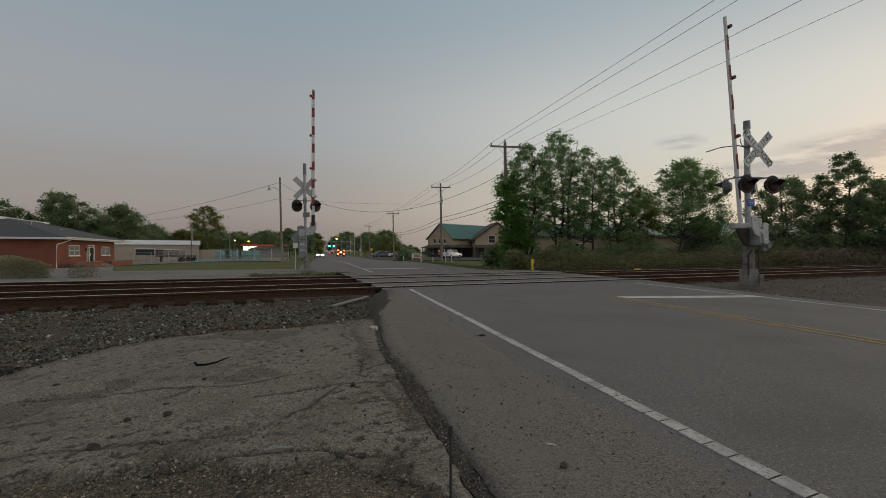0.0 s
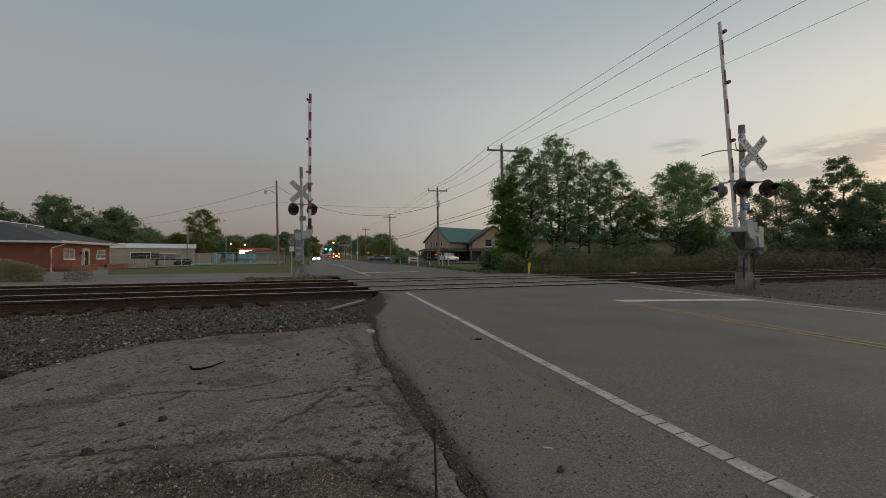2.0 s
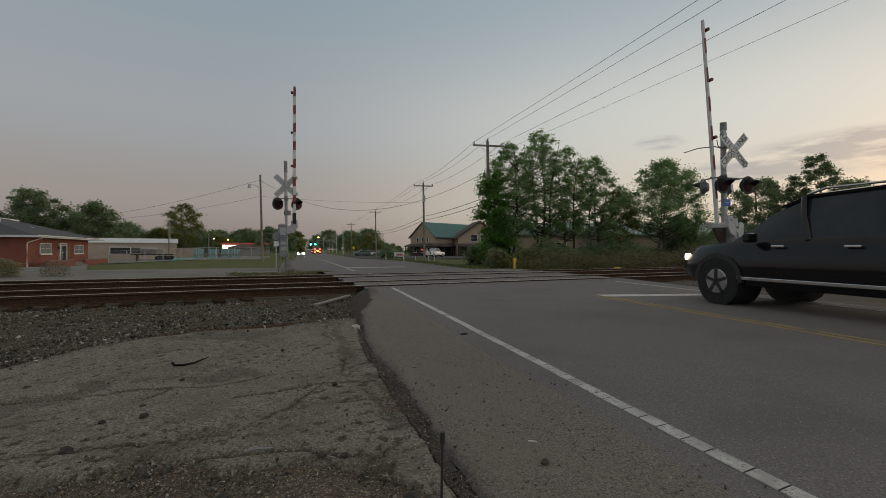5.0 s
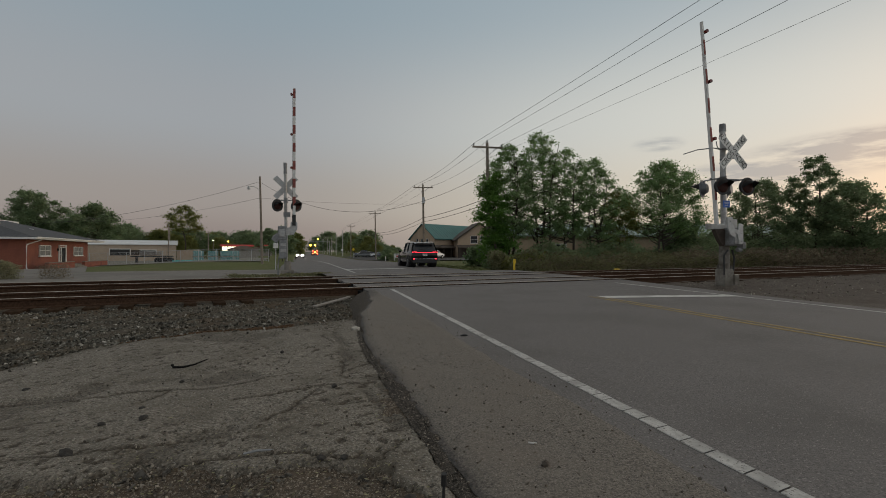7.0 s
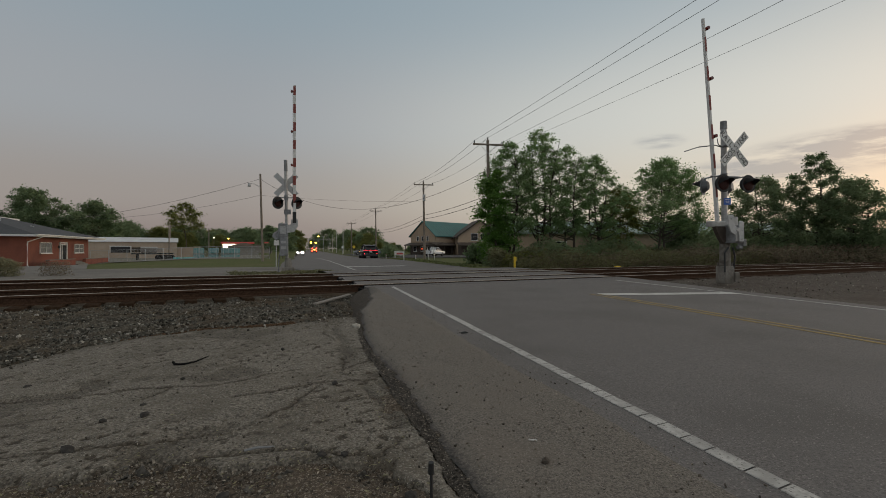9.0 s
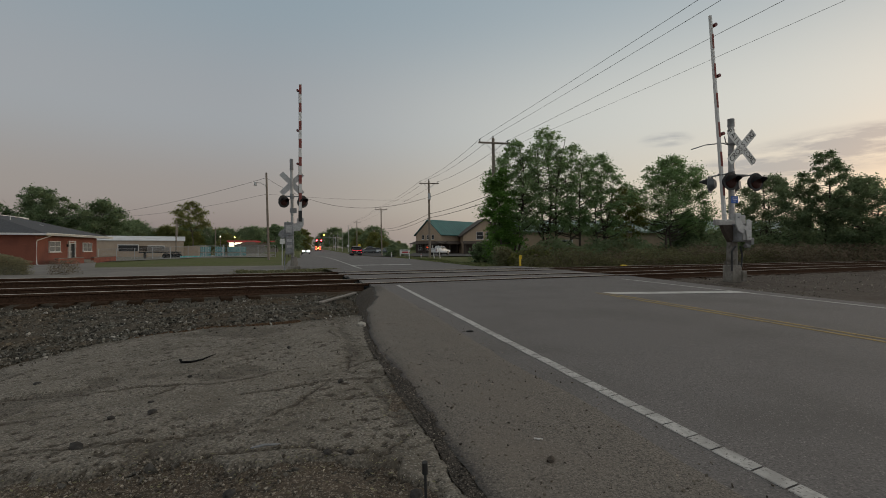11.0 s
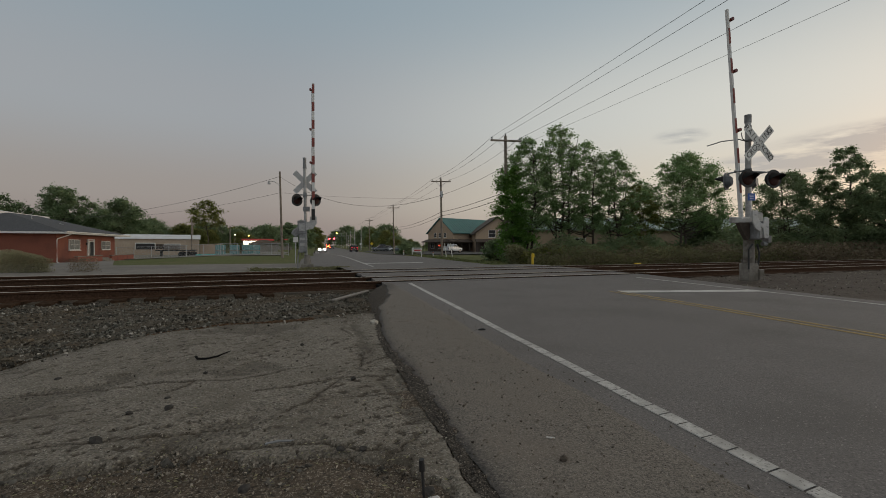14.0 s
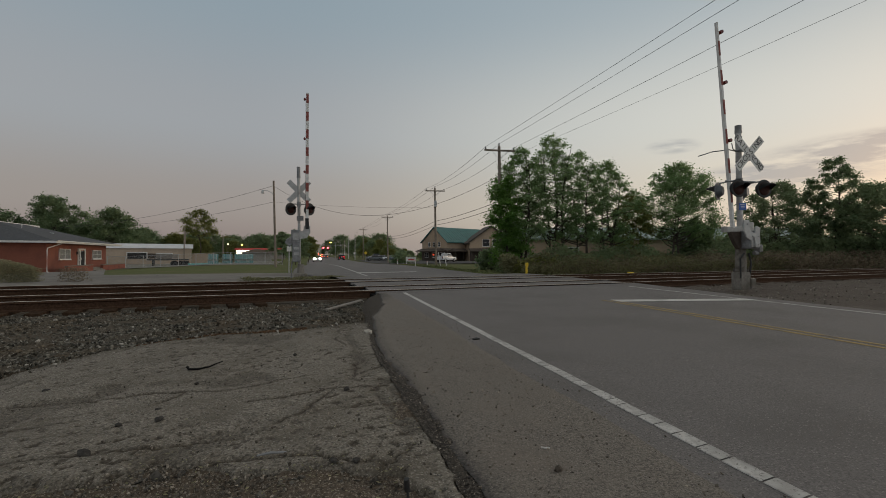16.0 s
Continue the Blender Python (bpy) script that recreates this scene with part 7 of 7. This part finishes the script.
def suv(m, label):
    """Three-row sport utility vehicle, nose towards +y, origin on the ground under its middle."""
    g = thing("suv", m, label, "car")
    st = []
    for y, hw, zb, zt, tuck in ((-2.45, 0.80, 0.52, 1.02, 0.03), (-2.38, 0.93, 0.42, 1.10, 0.04), (-2.0, 0.985, 0.36, 1.12, 0.05), (-1.0, 1.0, 0.33, 1.10, 0.05), (0.3, 1.0, 0.33, 1.08, 0.05),
                                (1.2, 0.99, 0.34, 1.05, 0.06), (2.0, 0.96, 0.38, 0.98, 0.08), (2.38, 0.86, 0.44, 0.86, 0.1), (2.48, 0.72, 0.5, 0.78, 0.1)):
        st.append((y, [(hw - 0.06, zb), (hw, zb + 0.14), (hw + 0.005, (zb + zt) / 2), (hw - tuck, zt - 0.06), (hw - tuck - 0.05, zt)]))
    part("body", loft(B(), st), M["car_dark"], g, "glossy black bodywork", smooth=True)
    # glasshouse
    st = []
    for y, hb, ht, zb, zt in ((-2.36, 0.82, 0.76, 1.0, 1.16), (-2.22, 0.87, 0.72, 1.0, 1.52), (-1.95, 0.89, 0.70, 1.0, 1.68), (-0.8, 0.91, 0.71, 1.0, 1.73), (0.2, 0.91, 0.70, 1.0, 1.70), (0.75, 0.9, 0.66, 1.0, 1.5), (1.35, 0.88, 0.8, 1.0, 1.08)):
        st.append((y, [(hb, zb), (hb - (hb - ht) * 0.45, zb + (zt - zb) * 0.55), (ht, zt - 0.02), (ht - 0.1, zt)]))
    part("glasshouse", loft(B(), st), M["glass"], g, "dark tinted windows", smooth=True)
    st = []
    for y, ht, zt in ((-2.34, 0.60, 1.615), (-1.95, 0.70, 1.695), (-0.8, 0.74, 1.755), (0.2, 0.73, 1.725), (0.62, 0.69, 1.6)):
        st.append((y, [(ht, zt - 0.05), (ht + 0.01, zt - 0.015), (ht - 0.12, zt + 0.012)]))
    part("roof", loft(B(), st), M["car_dark"], g, smooth=True)
    for s in (-1, 1):
        bm = B()
        for y0, y1 in ((-2.25, -1.95), (-0.95, -0.82), (0.12, 0.25)):
            tube(bm, [(s * 0.905, y0 - 0.05, 1.05), (s * 0.83, (y0 + y1) / 2, 1.4), (s * 0.735, y1, 1.68)], 0.045, 6)
        part("pillar", bm, M["car_dark"], g)
        bm = B()
        tube(bm, [(s * 0.68, -1.9, 1.71), (s * 0.67, -1.7, 1.79), (s * 0.67, 0.0, 1.79), (s * 0.68, 0.25, 1.72)], 0.018, 6)
        part("roof_rail", bm, M["chrome"], g)
        part("mirror", box(B(), (0.2, 0.12, 0.15), (s * 1.06, 0.85, 1.1), bevel=0.04), M["car_dark"], g)
        bm = B()
        box(bm, (0.02, 2.6, 0.05), (s * 1.005, -0.1, 0.46), bevel=0.008)
        part("sill_trim", bm, M["chrome"], g)
        bm = B()
        for y in (-0.55, 0.45):
            box(bm, (0.03, 0.2, 0.03), (s * 0.995, y, 0.97), bevel=0.008)
        part("door_handle", bm, M["chrome"], g)
        for y in (-1.5, 1.5):
            wheel(g, s * 0.89, y, 0.385, 0.26)
            bm = B()
            prism(bm, [(y + 0.47 * math.cos(a), 0.385 + 0.47 * math.sin(a)) for a in np.linspace(math.pi, 0, 13)] + [(y + 0.40 * math.cos(a), 0.385 + 0.40 * math.sin(a)) for a in np.linspace(0, math.pi, 13)], s * 0.9, s * 1.018, "x")
            part("wheel_arch", bm, M["plastic"], g)
            # no hollow is cut: black disc puts its shade on the body side
            bm = B()
            prism(bm, [(y + 0.41 * math.cos(a), 0.385 + 0.41 * math.sin(a)) for a in np.linspace(0, 2 * math.pi, 20)[:-1]], s * 0.5, s * 1.009, "x")
            part("wheel_well", bm, M["black"], g)
        bm = B()
        box(bm, (0.36, 0.08, 0.07), (s * 0.735, -2.39, 1.04), (0, 0, s * 14), 0.025)
        part("tail_lamp", bm, M["tail"], g, "glowing red tail lamp")
        # reflector given emission, in place of the light it throws back
        bm = B()
        box(bm, (0.11, 0.05, 0.10), (s * 0.78, -2.46, 0.59), bevel=0.035)
        part("rear_reflector", bm, M["tail"], g, "red lower reflector made to glow")
        part("headlamp", box(B(), (0.36, 0.1, 0.12), (s * 0.68, 2.38, 0.78), (0, 0, -s * 20), 0.03), M["lamp_white"], g)
    part("light_bar", box(B(), (1.15, 0.05, 0.032), (0, -2.455, 1.03), bevel=0.012), M["tail"], g, "thin red light bar across the tailgate")
    part("number_plate", box(B(), (0.32, 0.02, 0.16), (0, -2.47, 0.86), bevel=0.004), M["stripe_white"], g, "pale number plate")
    part("plate_bar", box(B(), (0.24, 0.008, 0.06), (0, -2.484, 0.86)), M["alu_dark"], g)
    bm = B()
    box(bm, (1.72, 0.16, 0.27), (0, -2.42, 0.42), bevel=0.05)
    part("rear_bumper", bm, M["plastic"], g)
    part("bumper_trim", box(B(), (1.4, 0.03, 0.04), (0, -2.5, 0.58), bevel=0.01), M["chrome"], g)
    part("spoiler", box(B(), (1.16, 0.26, 0.045), (0, -2.28, 1.665), (10, 0, 0), 0.02), M["car_dark"], g)
    part("rear_wiper", box(B(), (0.5, 0.02, 0.025), (-0.1, -2.40, 1.22), (0, 12, 0)), M["black"], g)
    return g


def saloon(m, label, paint, lit=False, name="car", tail=False):
    g = thing(name, m, label, "car")
    st = []
    for y, hw, zb, zt in ((-2.3, 0.7, 0.42, 0.85), (-2.2, 0.85, 0.34, 0.96), (-1.5, 0.9, 0.28, 1.0), (0.0, 0.91, 0.27, 0.97), (1.2, 0.9, 0.28, 0.92), (2.0, 0.85, 0.32, 0.82), (2.28, 0.68, 0.4, 0.7)):
        st.append((y, [(hw - 0.05, zb), (hw, zb + 0.12), (hw, (zb + zt) / 2 + 0.1), (hw - 0.08, zt)]))
    part("body", loft(B(), st), paint, g, smooth=True)
    st = []
    for y, hb, ht, zt in ((-2.0, 0.78, 0.7, 0.98), (-1.3, 0.82, 0.62, 1.42), (-0.4, 0.83, 0.6, 1.5), (0.4, 0.82, 0.6, 1.45), (1.15, 0.8, 0.7, 0.98)):
        st.append((y, [(hb, 0.9), (ht + 0.06, zt - 0.1 if zt > 1.1 else 0.94), (ht, zt)]))
    part("glasshouse", loft(B(), st), M["glass"], g, smooth=True)
    st = [(y, [(w, z - 0.04), (w - 0.1, z + 0.02)]) for y, w, z in ((-1.25, 0.6, 1.45), (-0.4, 0.61, 1.52), (0.4, 0.6, 1.47))]
    part("roof", loft(B(), st), paint, g)
    for s in (-1, 1):
        for y in (-1.4, 1.35):
            wheel(g, s * 0.8, y, 0.33, 0.22)
        part("headlamp", box(B(), (0.46, 0.08, 0.4), (s * 0.6, 2.2, 0.68), (0, 0, -s * 15), 0.03), M["head"] if lit else M["alu"], g)
        part("tail_lamp", box(B(), (0.3, 0.08, 0.14), (s * 0.62, -2.25, 0.78), (0, 0, s * 12), 0.03), M["tail_far"] if tail else M["lens_red"], g)
    return g


def pickup(m, label, paint):
    g = thing("pickup_truck", m, label, "pickup truck")
    st = [(y, [(w - 0.06, zb), (w, zb + 0.15), (w, zt - 0.12), (w - 0.05, zt)]) for y, w, zb, zt in ((-2.85, 0.9, 0.55, 1.15), (-2.7, 0.98, 0.5, 1.18), (0, 1.0, 0.48, 1.18), (1.4, 1.0, 0.48, 1.16), (2.6, 0.97, 0.5, 1.08), (2.85, 0.88, 0.55, 1.0))]
    part("body", loft(B(), st), paint, g, smooth=True)
    st = [(y, [(hb, 1.1), (ht + 0.08, zt - 0.1 if zt > 1.3 else 1.15), (ht, zt)]) for y, hb, ht, zt in ((-0.75, 0.9, 0.74, 1.75), (-0.5, 0.9, 0.74, 1.84), (0.7, 0.9, 0.73, 1.86), (1.5, 0.88, 0.8, 1.2))]
    part("glasshouse", loft(B(), st), M["glass"], g, smooth=True)
    part("roof", box(B(), (1.44, 1.4, 0.07), (0, 0.05, 1.87), bevel=0.03), paint, g)
    part("pillar", box(B(), (1.62, 0.12, 0.7), (0, -0.72, 1.48), (0, 0, 0), 0.02), paint, g)
    part("bed", box(B(), (1.6, 1.9, 0.06), (0, -1.78, 1.19)), M["black"], g)
    for s in (-1, 1):
        part("bed_side", box(B(), (0.1, 2.0, 0.26), (s * 0.93, -1.78, 1.26), bevel=0.02), paint, g)
        part("headlamp", box(B(), (0.35, 0.08, 0.22), (s * 0.72, 2.82, 0.9), bevel=0.03), M["alu"], g)
        part("tail_lamp", box(B(), (0.18, 0.06, 0.4), (s * 0.88, -2.86, 0.95), bevel=0.02), M["lens_red"], g)
        for y in (-1.75, 1.75):
            wheel(g, s * 0.86, y, 0.41, 0.28)
    return g


def box_truck(m):
    g = thing("box_truck", m, "dark van-like truck with bright red and amber rear lamps", "truck")
    part("box", box(B(), (2.1, 5.2, 1.5), (0, -0.6, 1.35), bevel=0.06), M["car_grey"], g)
    part("cab", box(B(), (2.0, 1.8, 1.4), (0, 3.0, 1.25), bevel=0.2), M["car_grey"], g)
    part("chassis", box(B(), (1.7, 7.0, 0.3), (0, 0.3, 0.6)), M["black"], g)
    for s in (-1, 1):
        for y in (-2.2, 2.9):
            wheel(g, s * 0.95, y, 0.45, 0.3)
        for z, w in ((0.8, 0.42), (1.85, 0.36)):
            part("tail_lamp", box(B(), (w, 0.08, w), (s * 0.85, -3.24, z), bevel=0.05), M["tail_far"], g, "bright red rear lamp")
    part("amber_lamp", box(B(), (0.6, 0.08, 0.35), (0, -3.24, 1.25), bevel=0.05), M["t_amber"], g, "amber rear lamp")
    return g


def traffic_signal(x, y, z):
    """Hanging signal head facing -y; each lens stands proud when lit and sits back in the head when dark."""
    g = thing("traffic_light", pose(x, y, z), "hanging traffic light over the far junction", "traffic light", "traffic lights")
    part("housing", box(B(), (0.95, 0.5, 1.9), (0, 0.3, 0), bevel=0.05), M["black"], g)
    lenses = []
    for k, mt in enumerate(("t_red", "t_amber", "t_green")):
        bm = B()
        rod(bm, (0, -0.06, 0), (0, 0.02, 0), 0.42, 0.42, 20)
        o = part("lens", bm, M[mt], g)
        o.location = (0, 0.3, 0.45 - 0.45 * k)
        lenses.append(o)
    part("hanger", rod(B(), (0, 0.3, 0.92), (0, 0.3, 2.0), 0.05, n=6), M["black"], g)
    return lenses


# ---- near things ----
def litter():
    rng = random.Random(3)
    def lump(name, x, y, size, mat, label, cat, squash=0.6, seed=1, z=None):
        bm = B()
        bmesh.ops.create_icosphere(bm, subdivisions=1, radius=1)
        for v in bm.verts:
            k = 1 + 0.5 * noise.noise(v.co * 1.6 + Vector((seed, 0, 0)))
            v.co = Vector((v.co.x * size[0], v.co.y * size[1], v.co.z * size[2])) * k
        zz = (float(road_z(dist(x, y))) if x > 0.6 else float(pad_z(x, y))) if z is None else z
        o = part(name, bm, mat, None, label)
        o.matrix_world = pose(x, y, zz + size[2] * 0.55, 0, 0, seed * 37)
        tagged(o, "", cat)
    for i, (x, y, s) in enumerate(((-0.88, 3.08, 0.032), (-1.08, 3.07, 0.026), (-1.09, 2.68, 0.036), (-0.86, 3.87, 0.022), (-1.95, 4.19, 0.03), (0.19, 3.31, 0.026), (0.17, 2.18, 0.022), (0.07, 2.21, 0.024), (-0.95, 3.3, 0.018), (-0.3, 1.95, 0.03), (0.38, 1.75, 0.032), (-0.2, 4.6, 0.025))):
        lump("rock", x, y, (s, s * 0.8, s * 0.55), M["rock_dark"], "small dark rock lying on the worn pavement", "rock", seed=i + 2)
    lump("rock", 0.98, 1.83, (0.032, 0.022, 0.018), M["bark"], "small brownish stone on the shoulder", "rock", seed=21)
    lump("rock", 1.62, 4.81, (0.03, 0.05, 0.012), M["black"], "dark scrap beside the white line", "scrap", seed=22)
    lump("rock", 0.56, 5.6, (0.07, 0.05, 0.035), M["pale_stone"], "pale weathered rock by the end of the joint", "rock", seed=27)
    # bent dark stick
    bm = B()
    tube(bm, [(-0.13, 0.05, 0.018), (-0.115, 0.02, 0.02), (-0.10, -0.02, 0.012), (-0.03, -0.03, 0.010), (0.05, 0.02, 0.014), (0.10, 0.09, 0.022), (0.14, 0.14, 0.028)], [0.004, 0.012, 0.010, 0.009, 0.007, 0.005, 0.003], 6)
    o = part("stick", bm, M["rubber"], None, "bent dark stick lying on the pavement")
    o.matrix_world = pose(-0.93, 4.38, float(pad_z(-0.93, 4.38)), 0, 0, 4)
    tagged(o, "", "stick")
    bm = B()
    tube(bm, [(-0.06, 0, 0.006), (0, 0.006, 0.01), (0.07, 0, 0.006)], [0.005, 0.006, 0.004], 6)
    o = part("stick", bm, M["alu_dark"], None, "short grey stick lying on the pavement")
    o.matrix_world = pose(-0.21, 2.36, float(pad_z(-0.21, 2.36)), 0, 0, 5)
    tagged(o, "", "stick")
    for x, y, a, s, nm in ((1.03, 2.05, -35, 0.02, "cigarette_end"), (0.40, 1.73, 20, 0.03, "paper_scrap")):
        bm = B()
        if nm == "paper_scrap":
            box(bm, (0.045, 0.03, 0.004), (0, 0, 0.006), (6, 8, 0), 0.001)
        else:
            rod(bm, (-s, 0, 0.005), (s, 0, 0.006), 0.004, n=8)
        o = part(nm, bm, M["paper"], None, "pale scrap of litter on the ground")
        o.matrix_world = pose(x, y, (float(road_z(dist(x, y))) + 0.002 if x > 0.5 else float(pad_z(x, y)) - 0.02), 0, 0, a)
        tagged(o, "", "litter")
    # loose board by the rail end
    bm = B()
    box(bm, (1.5, 0.075, 0.025), (0, 0, 0), bevel=0.004)
    o = part("loose_board", bm, M["grey_wood"], None, "weathered grey board lying on the ballast")
    o.matrix_world = pose(0.52, 9.62, -0.15, 4, -1.5, 60.5)
    tagged(o, "", "board")
    # hump of dirt at the far signal's foot
    X, Y = np.meshgrid(np.arange(-2.4, 2.0, 0.07), np.arange(21.0, 24.0, 0.07))
    Z = -0.66 + 0.46 * np.exp(-((X - 0.2) / 1.2) ** 2 - ((Y - 22.4) / 0.7) ** 2) + 0.02 * fbm(X, Y, 6, 3, 71)
    tagged(grid_mesh("dirt_mound", X, Y, Z, M["dirt"]), "low brown hump of dirt at the signal's foot", "dirt", kind="structure")
    # scrub by the street and signal foot
    thicket("scrub", (-12.6, 22.6), (-10.7, 22.2), 0.9, 0.85, 9000, 0.034, M["straw_b"], "pale scrubby bush beside the side street", 61)
    thicket("scrub", (-9.9, 22.2), (-8.9, 22.0), 0.7, 0.8, 1500, 0.032, M["weed"], "dry reddish scrub beside the side street", 62)
    thicket("tufts", (-3.0, 21.4), (1.2, 21.9), 1.6, 0.24, 3600, 0.05, M["weed_g"], "rough grass tufts round the signal foot", 63)
    thicket("tufts", (10.0, 30), (11.5, 62), 5.0, 0.14, 4000, 0.09, M["blade"], "mown grass verge along the road", 65)


def rod_thing():
    g = thing("whip_rod", pose(0.19, 0.70, -0.14), "thin black upright rod with a rounded tip", "rod")
    part("shaft", rod(B(), (0, 0, 0), (0, 0, 0.69), 0.0026, 0.002, 10), M["plastic"], g)
    part("tip", rod(B(), (0, 0, 0.678), (0, 0, 0.694), 0.0042, 0.0036, 12), M["black"], g)
    part("foot", rod(B(), (0, 0, 0), (0, 0, 0.02), 0.02, 0.012, 12), M["black"], g)
    return g


# ---- put it together ----
ground()
road()
markings()
pad()
crumbs()
gap_fill()
joint_gravel()
ballast()
stones()
straw()
streets()
signal_right()
signal_left()
poles()
right_trees()
left_trees()
brick_house()
warehouse()
shop()
far_store()
flatbed()
pallet_stacks()
fence()
small_posts()
moving_suv = suv(pose(7.6, -60, -0.07), "black sport utility vehicle driving away with red tail lamps")
oncoming = saloon(pose(-1, 117, -0.73, 0, 0, 180), "white car with bright headlamps coming down the road", M["car_white"], True)
queue_truck = box_truck(pose(4.8, 150, -0.73))
far_car = saloon(pose(3.4, 235, -0.73), "far car with red tail lamps waiting at the junction", M["car_grey"], False, tail=True)
saloon(pose(14.6, 130.3, -0.7, 0, 0, 95), "dark parked car in the shop's lot", M["car_grey"])
saloon(pose(18.4, 122, -0.7, 0, 0, 10), "dark green parked car in the shop's lot", M["car_blue"])
pickup(pose(16.4, 140, -0.7, 0, 0, 92), "blue parked pickup truck in the lot", M["car_blue"])
saloon(pose(17.0, 136.0, -0.7, 0, 0, 100), "white parked car in the shop's lot", M["car_white"])
pickup(pose(27.2, 101.6, -0.68, 0, 0, -48), "white pickup truck parked before the shop", M["car_white"])
arm = thing("signal_mast_arm", pose(0, 266.6, -0.81), "long metal arm carrying the traffic lights", "signal arm")
part("post", rod(B(), (12.5, 0, 0), (12.5, 0, 7.5), 0.16, 0.12, 10), M["galv"], arm)
part("arm", rod(B(), (12.5, 0, 6.91), (1.6, 0, 6.91), 0.12, 0.08, 8), M["galv"], arm)
signals = [traffic_signal(2.6, 266, 4.2), traffic_signal(4.95, 266, 4.2)]
g = thing("street_lamp", pose(5.9, 246, -0.81), "tall street lamp glowing amber", "street lamp")
part("pole", rod(B(), (2.5, 0, 0), (2.5, 0, 7.9), 0.1, 0.07, 8), M["galv"], g)
part("bracket", rod(B(), (2.5, 0, 7.81), (0, 0, 8.01), 0.05, n=6), M["galv"], g)
part("lamp_head", rod(B(), (0, 0, 7.71), (0, 0, 8.06), 0.45, 0.35, 10), M["lamp_amber"], g)
litter()
whip = rod_thing()
tracks()
crossing()


# ---- what moves ----
def motions():
    # the vehicle that drives away over the crossing
    rows = []
    for t, y, x in ((0, -66.0, 7.6), (4.2, -6.6, 7.7), (5.0, 5.0, 7.7), (5.6, 14.0, 7.75), (6.3, 24.9, 7.95), (7.0, 34.6, 7.9), (7.6, 43.0, 7.85), (8.2, 51.7, 7.85), (9.3, 68.5, 8.0), (10.5, 86.5, 8.2), (11.5, 99, 8.05), (13.0, 116, 7.7), (14.5, 135, 7.35), (16.0, 154, 7.0)):
        z = float(road_z(dist(x, y)))
        slope = math.degrees(math.atan2(float(road_z(dist(x, y + 1.5))) - float(road_z(dist(x, y - 1.5))), 3.0))
        rows.append((t, pose(x, y, z, slope, 0, 1.0)))
    walk(moving_suv, rows)
    walk(oncoming, [(t, pose(x, y, -0.73, 0, 0, 180)) for t, x, y in ((0, -1.0, 122), (6.5, -1.2, 118), (10.5, -1.4, 121), (13, -0.8, 117), (16, -0.2, 112))])
    walk(queue_truck, [(t, pose(x, y, -0.73, 0, 0, 0.5)) for t, x, y in ((0, 4.8, 150), (4, 4.3, 172), (6.5, 3.6, 196), (8.2, 3.4, 205), (10.5, 2.9, 222), (13, 2.0, 250), (16, 1.0, 275))])
    still = pose(3.4, 235, -0.73)
    walk(far_car, [(0, still), (16, still)])
    # signal heads: green, then amber, then red
    out, back = -0.02, 0.34
    spans = ((9.5, 16.1), (5.6, 9.5), (-1, 5.6))
    for lenses in signals:
        for k, (o, (a, b)) in enumerate(zip(lenses, spans)):
            rows = []
            for t in (0, 5.5, 5.6, 9.4, 9.5, 16.0):
                y = out if a <= t < b else back
                rows.append((t, pose(0, y, 0.45 - 0.45 * k)))
            walk(o, rows)
    # the rod sways about its foot
    rows = []
    for t, ax, ay in SWAY:
        rows.append((t, pose(0.19, 0.70, -0.14, ax, ay, 0)))
    walk(whip, rows)


SWAY = [(0, -2.4, 0.3), (0.5, -3.0, 0.3), (1, -4.0, -0.1), (1.5, -5.0, -0.5), (2, -3.8, -1.1), (2.5, -2.4, -0.1), (3, -5.1, -0.1), (3.5, -3.7, 0.5), (4, -4.1, 1.5), (6.5, 9.4, -1.2), (7, 9.4, -1.6), (7.5, 8.2, -2.2), (8, 8.1, -2.4), (10.5, 6.8, -3.3), (11, 7.5, -3.9), (11.5, 7.6, -5.1), (12, 8.1, -5.6), (12.5, 8.1, -5.9), (13, 7.5, -6.0), (13.5, 7.0, -5.7), (14, 6.9, -5.5), (14.5, 6.2, -5.5), (15, 7.0, -5.9), (15.5, 8.1, -6.6), (16, 8.0, -6.7)]
motions()
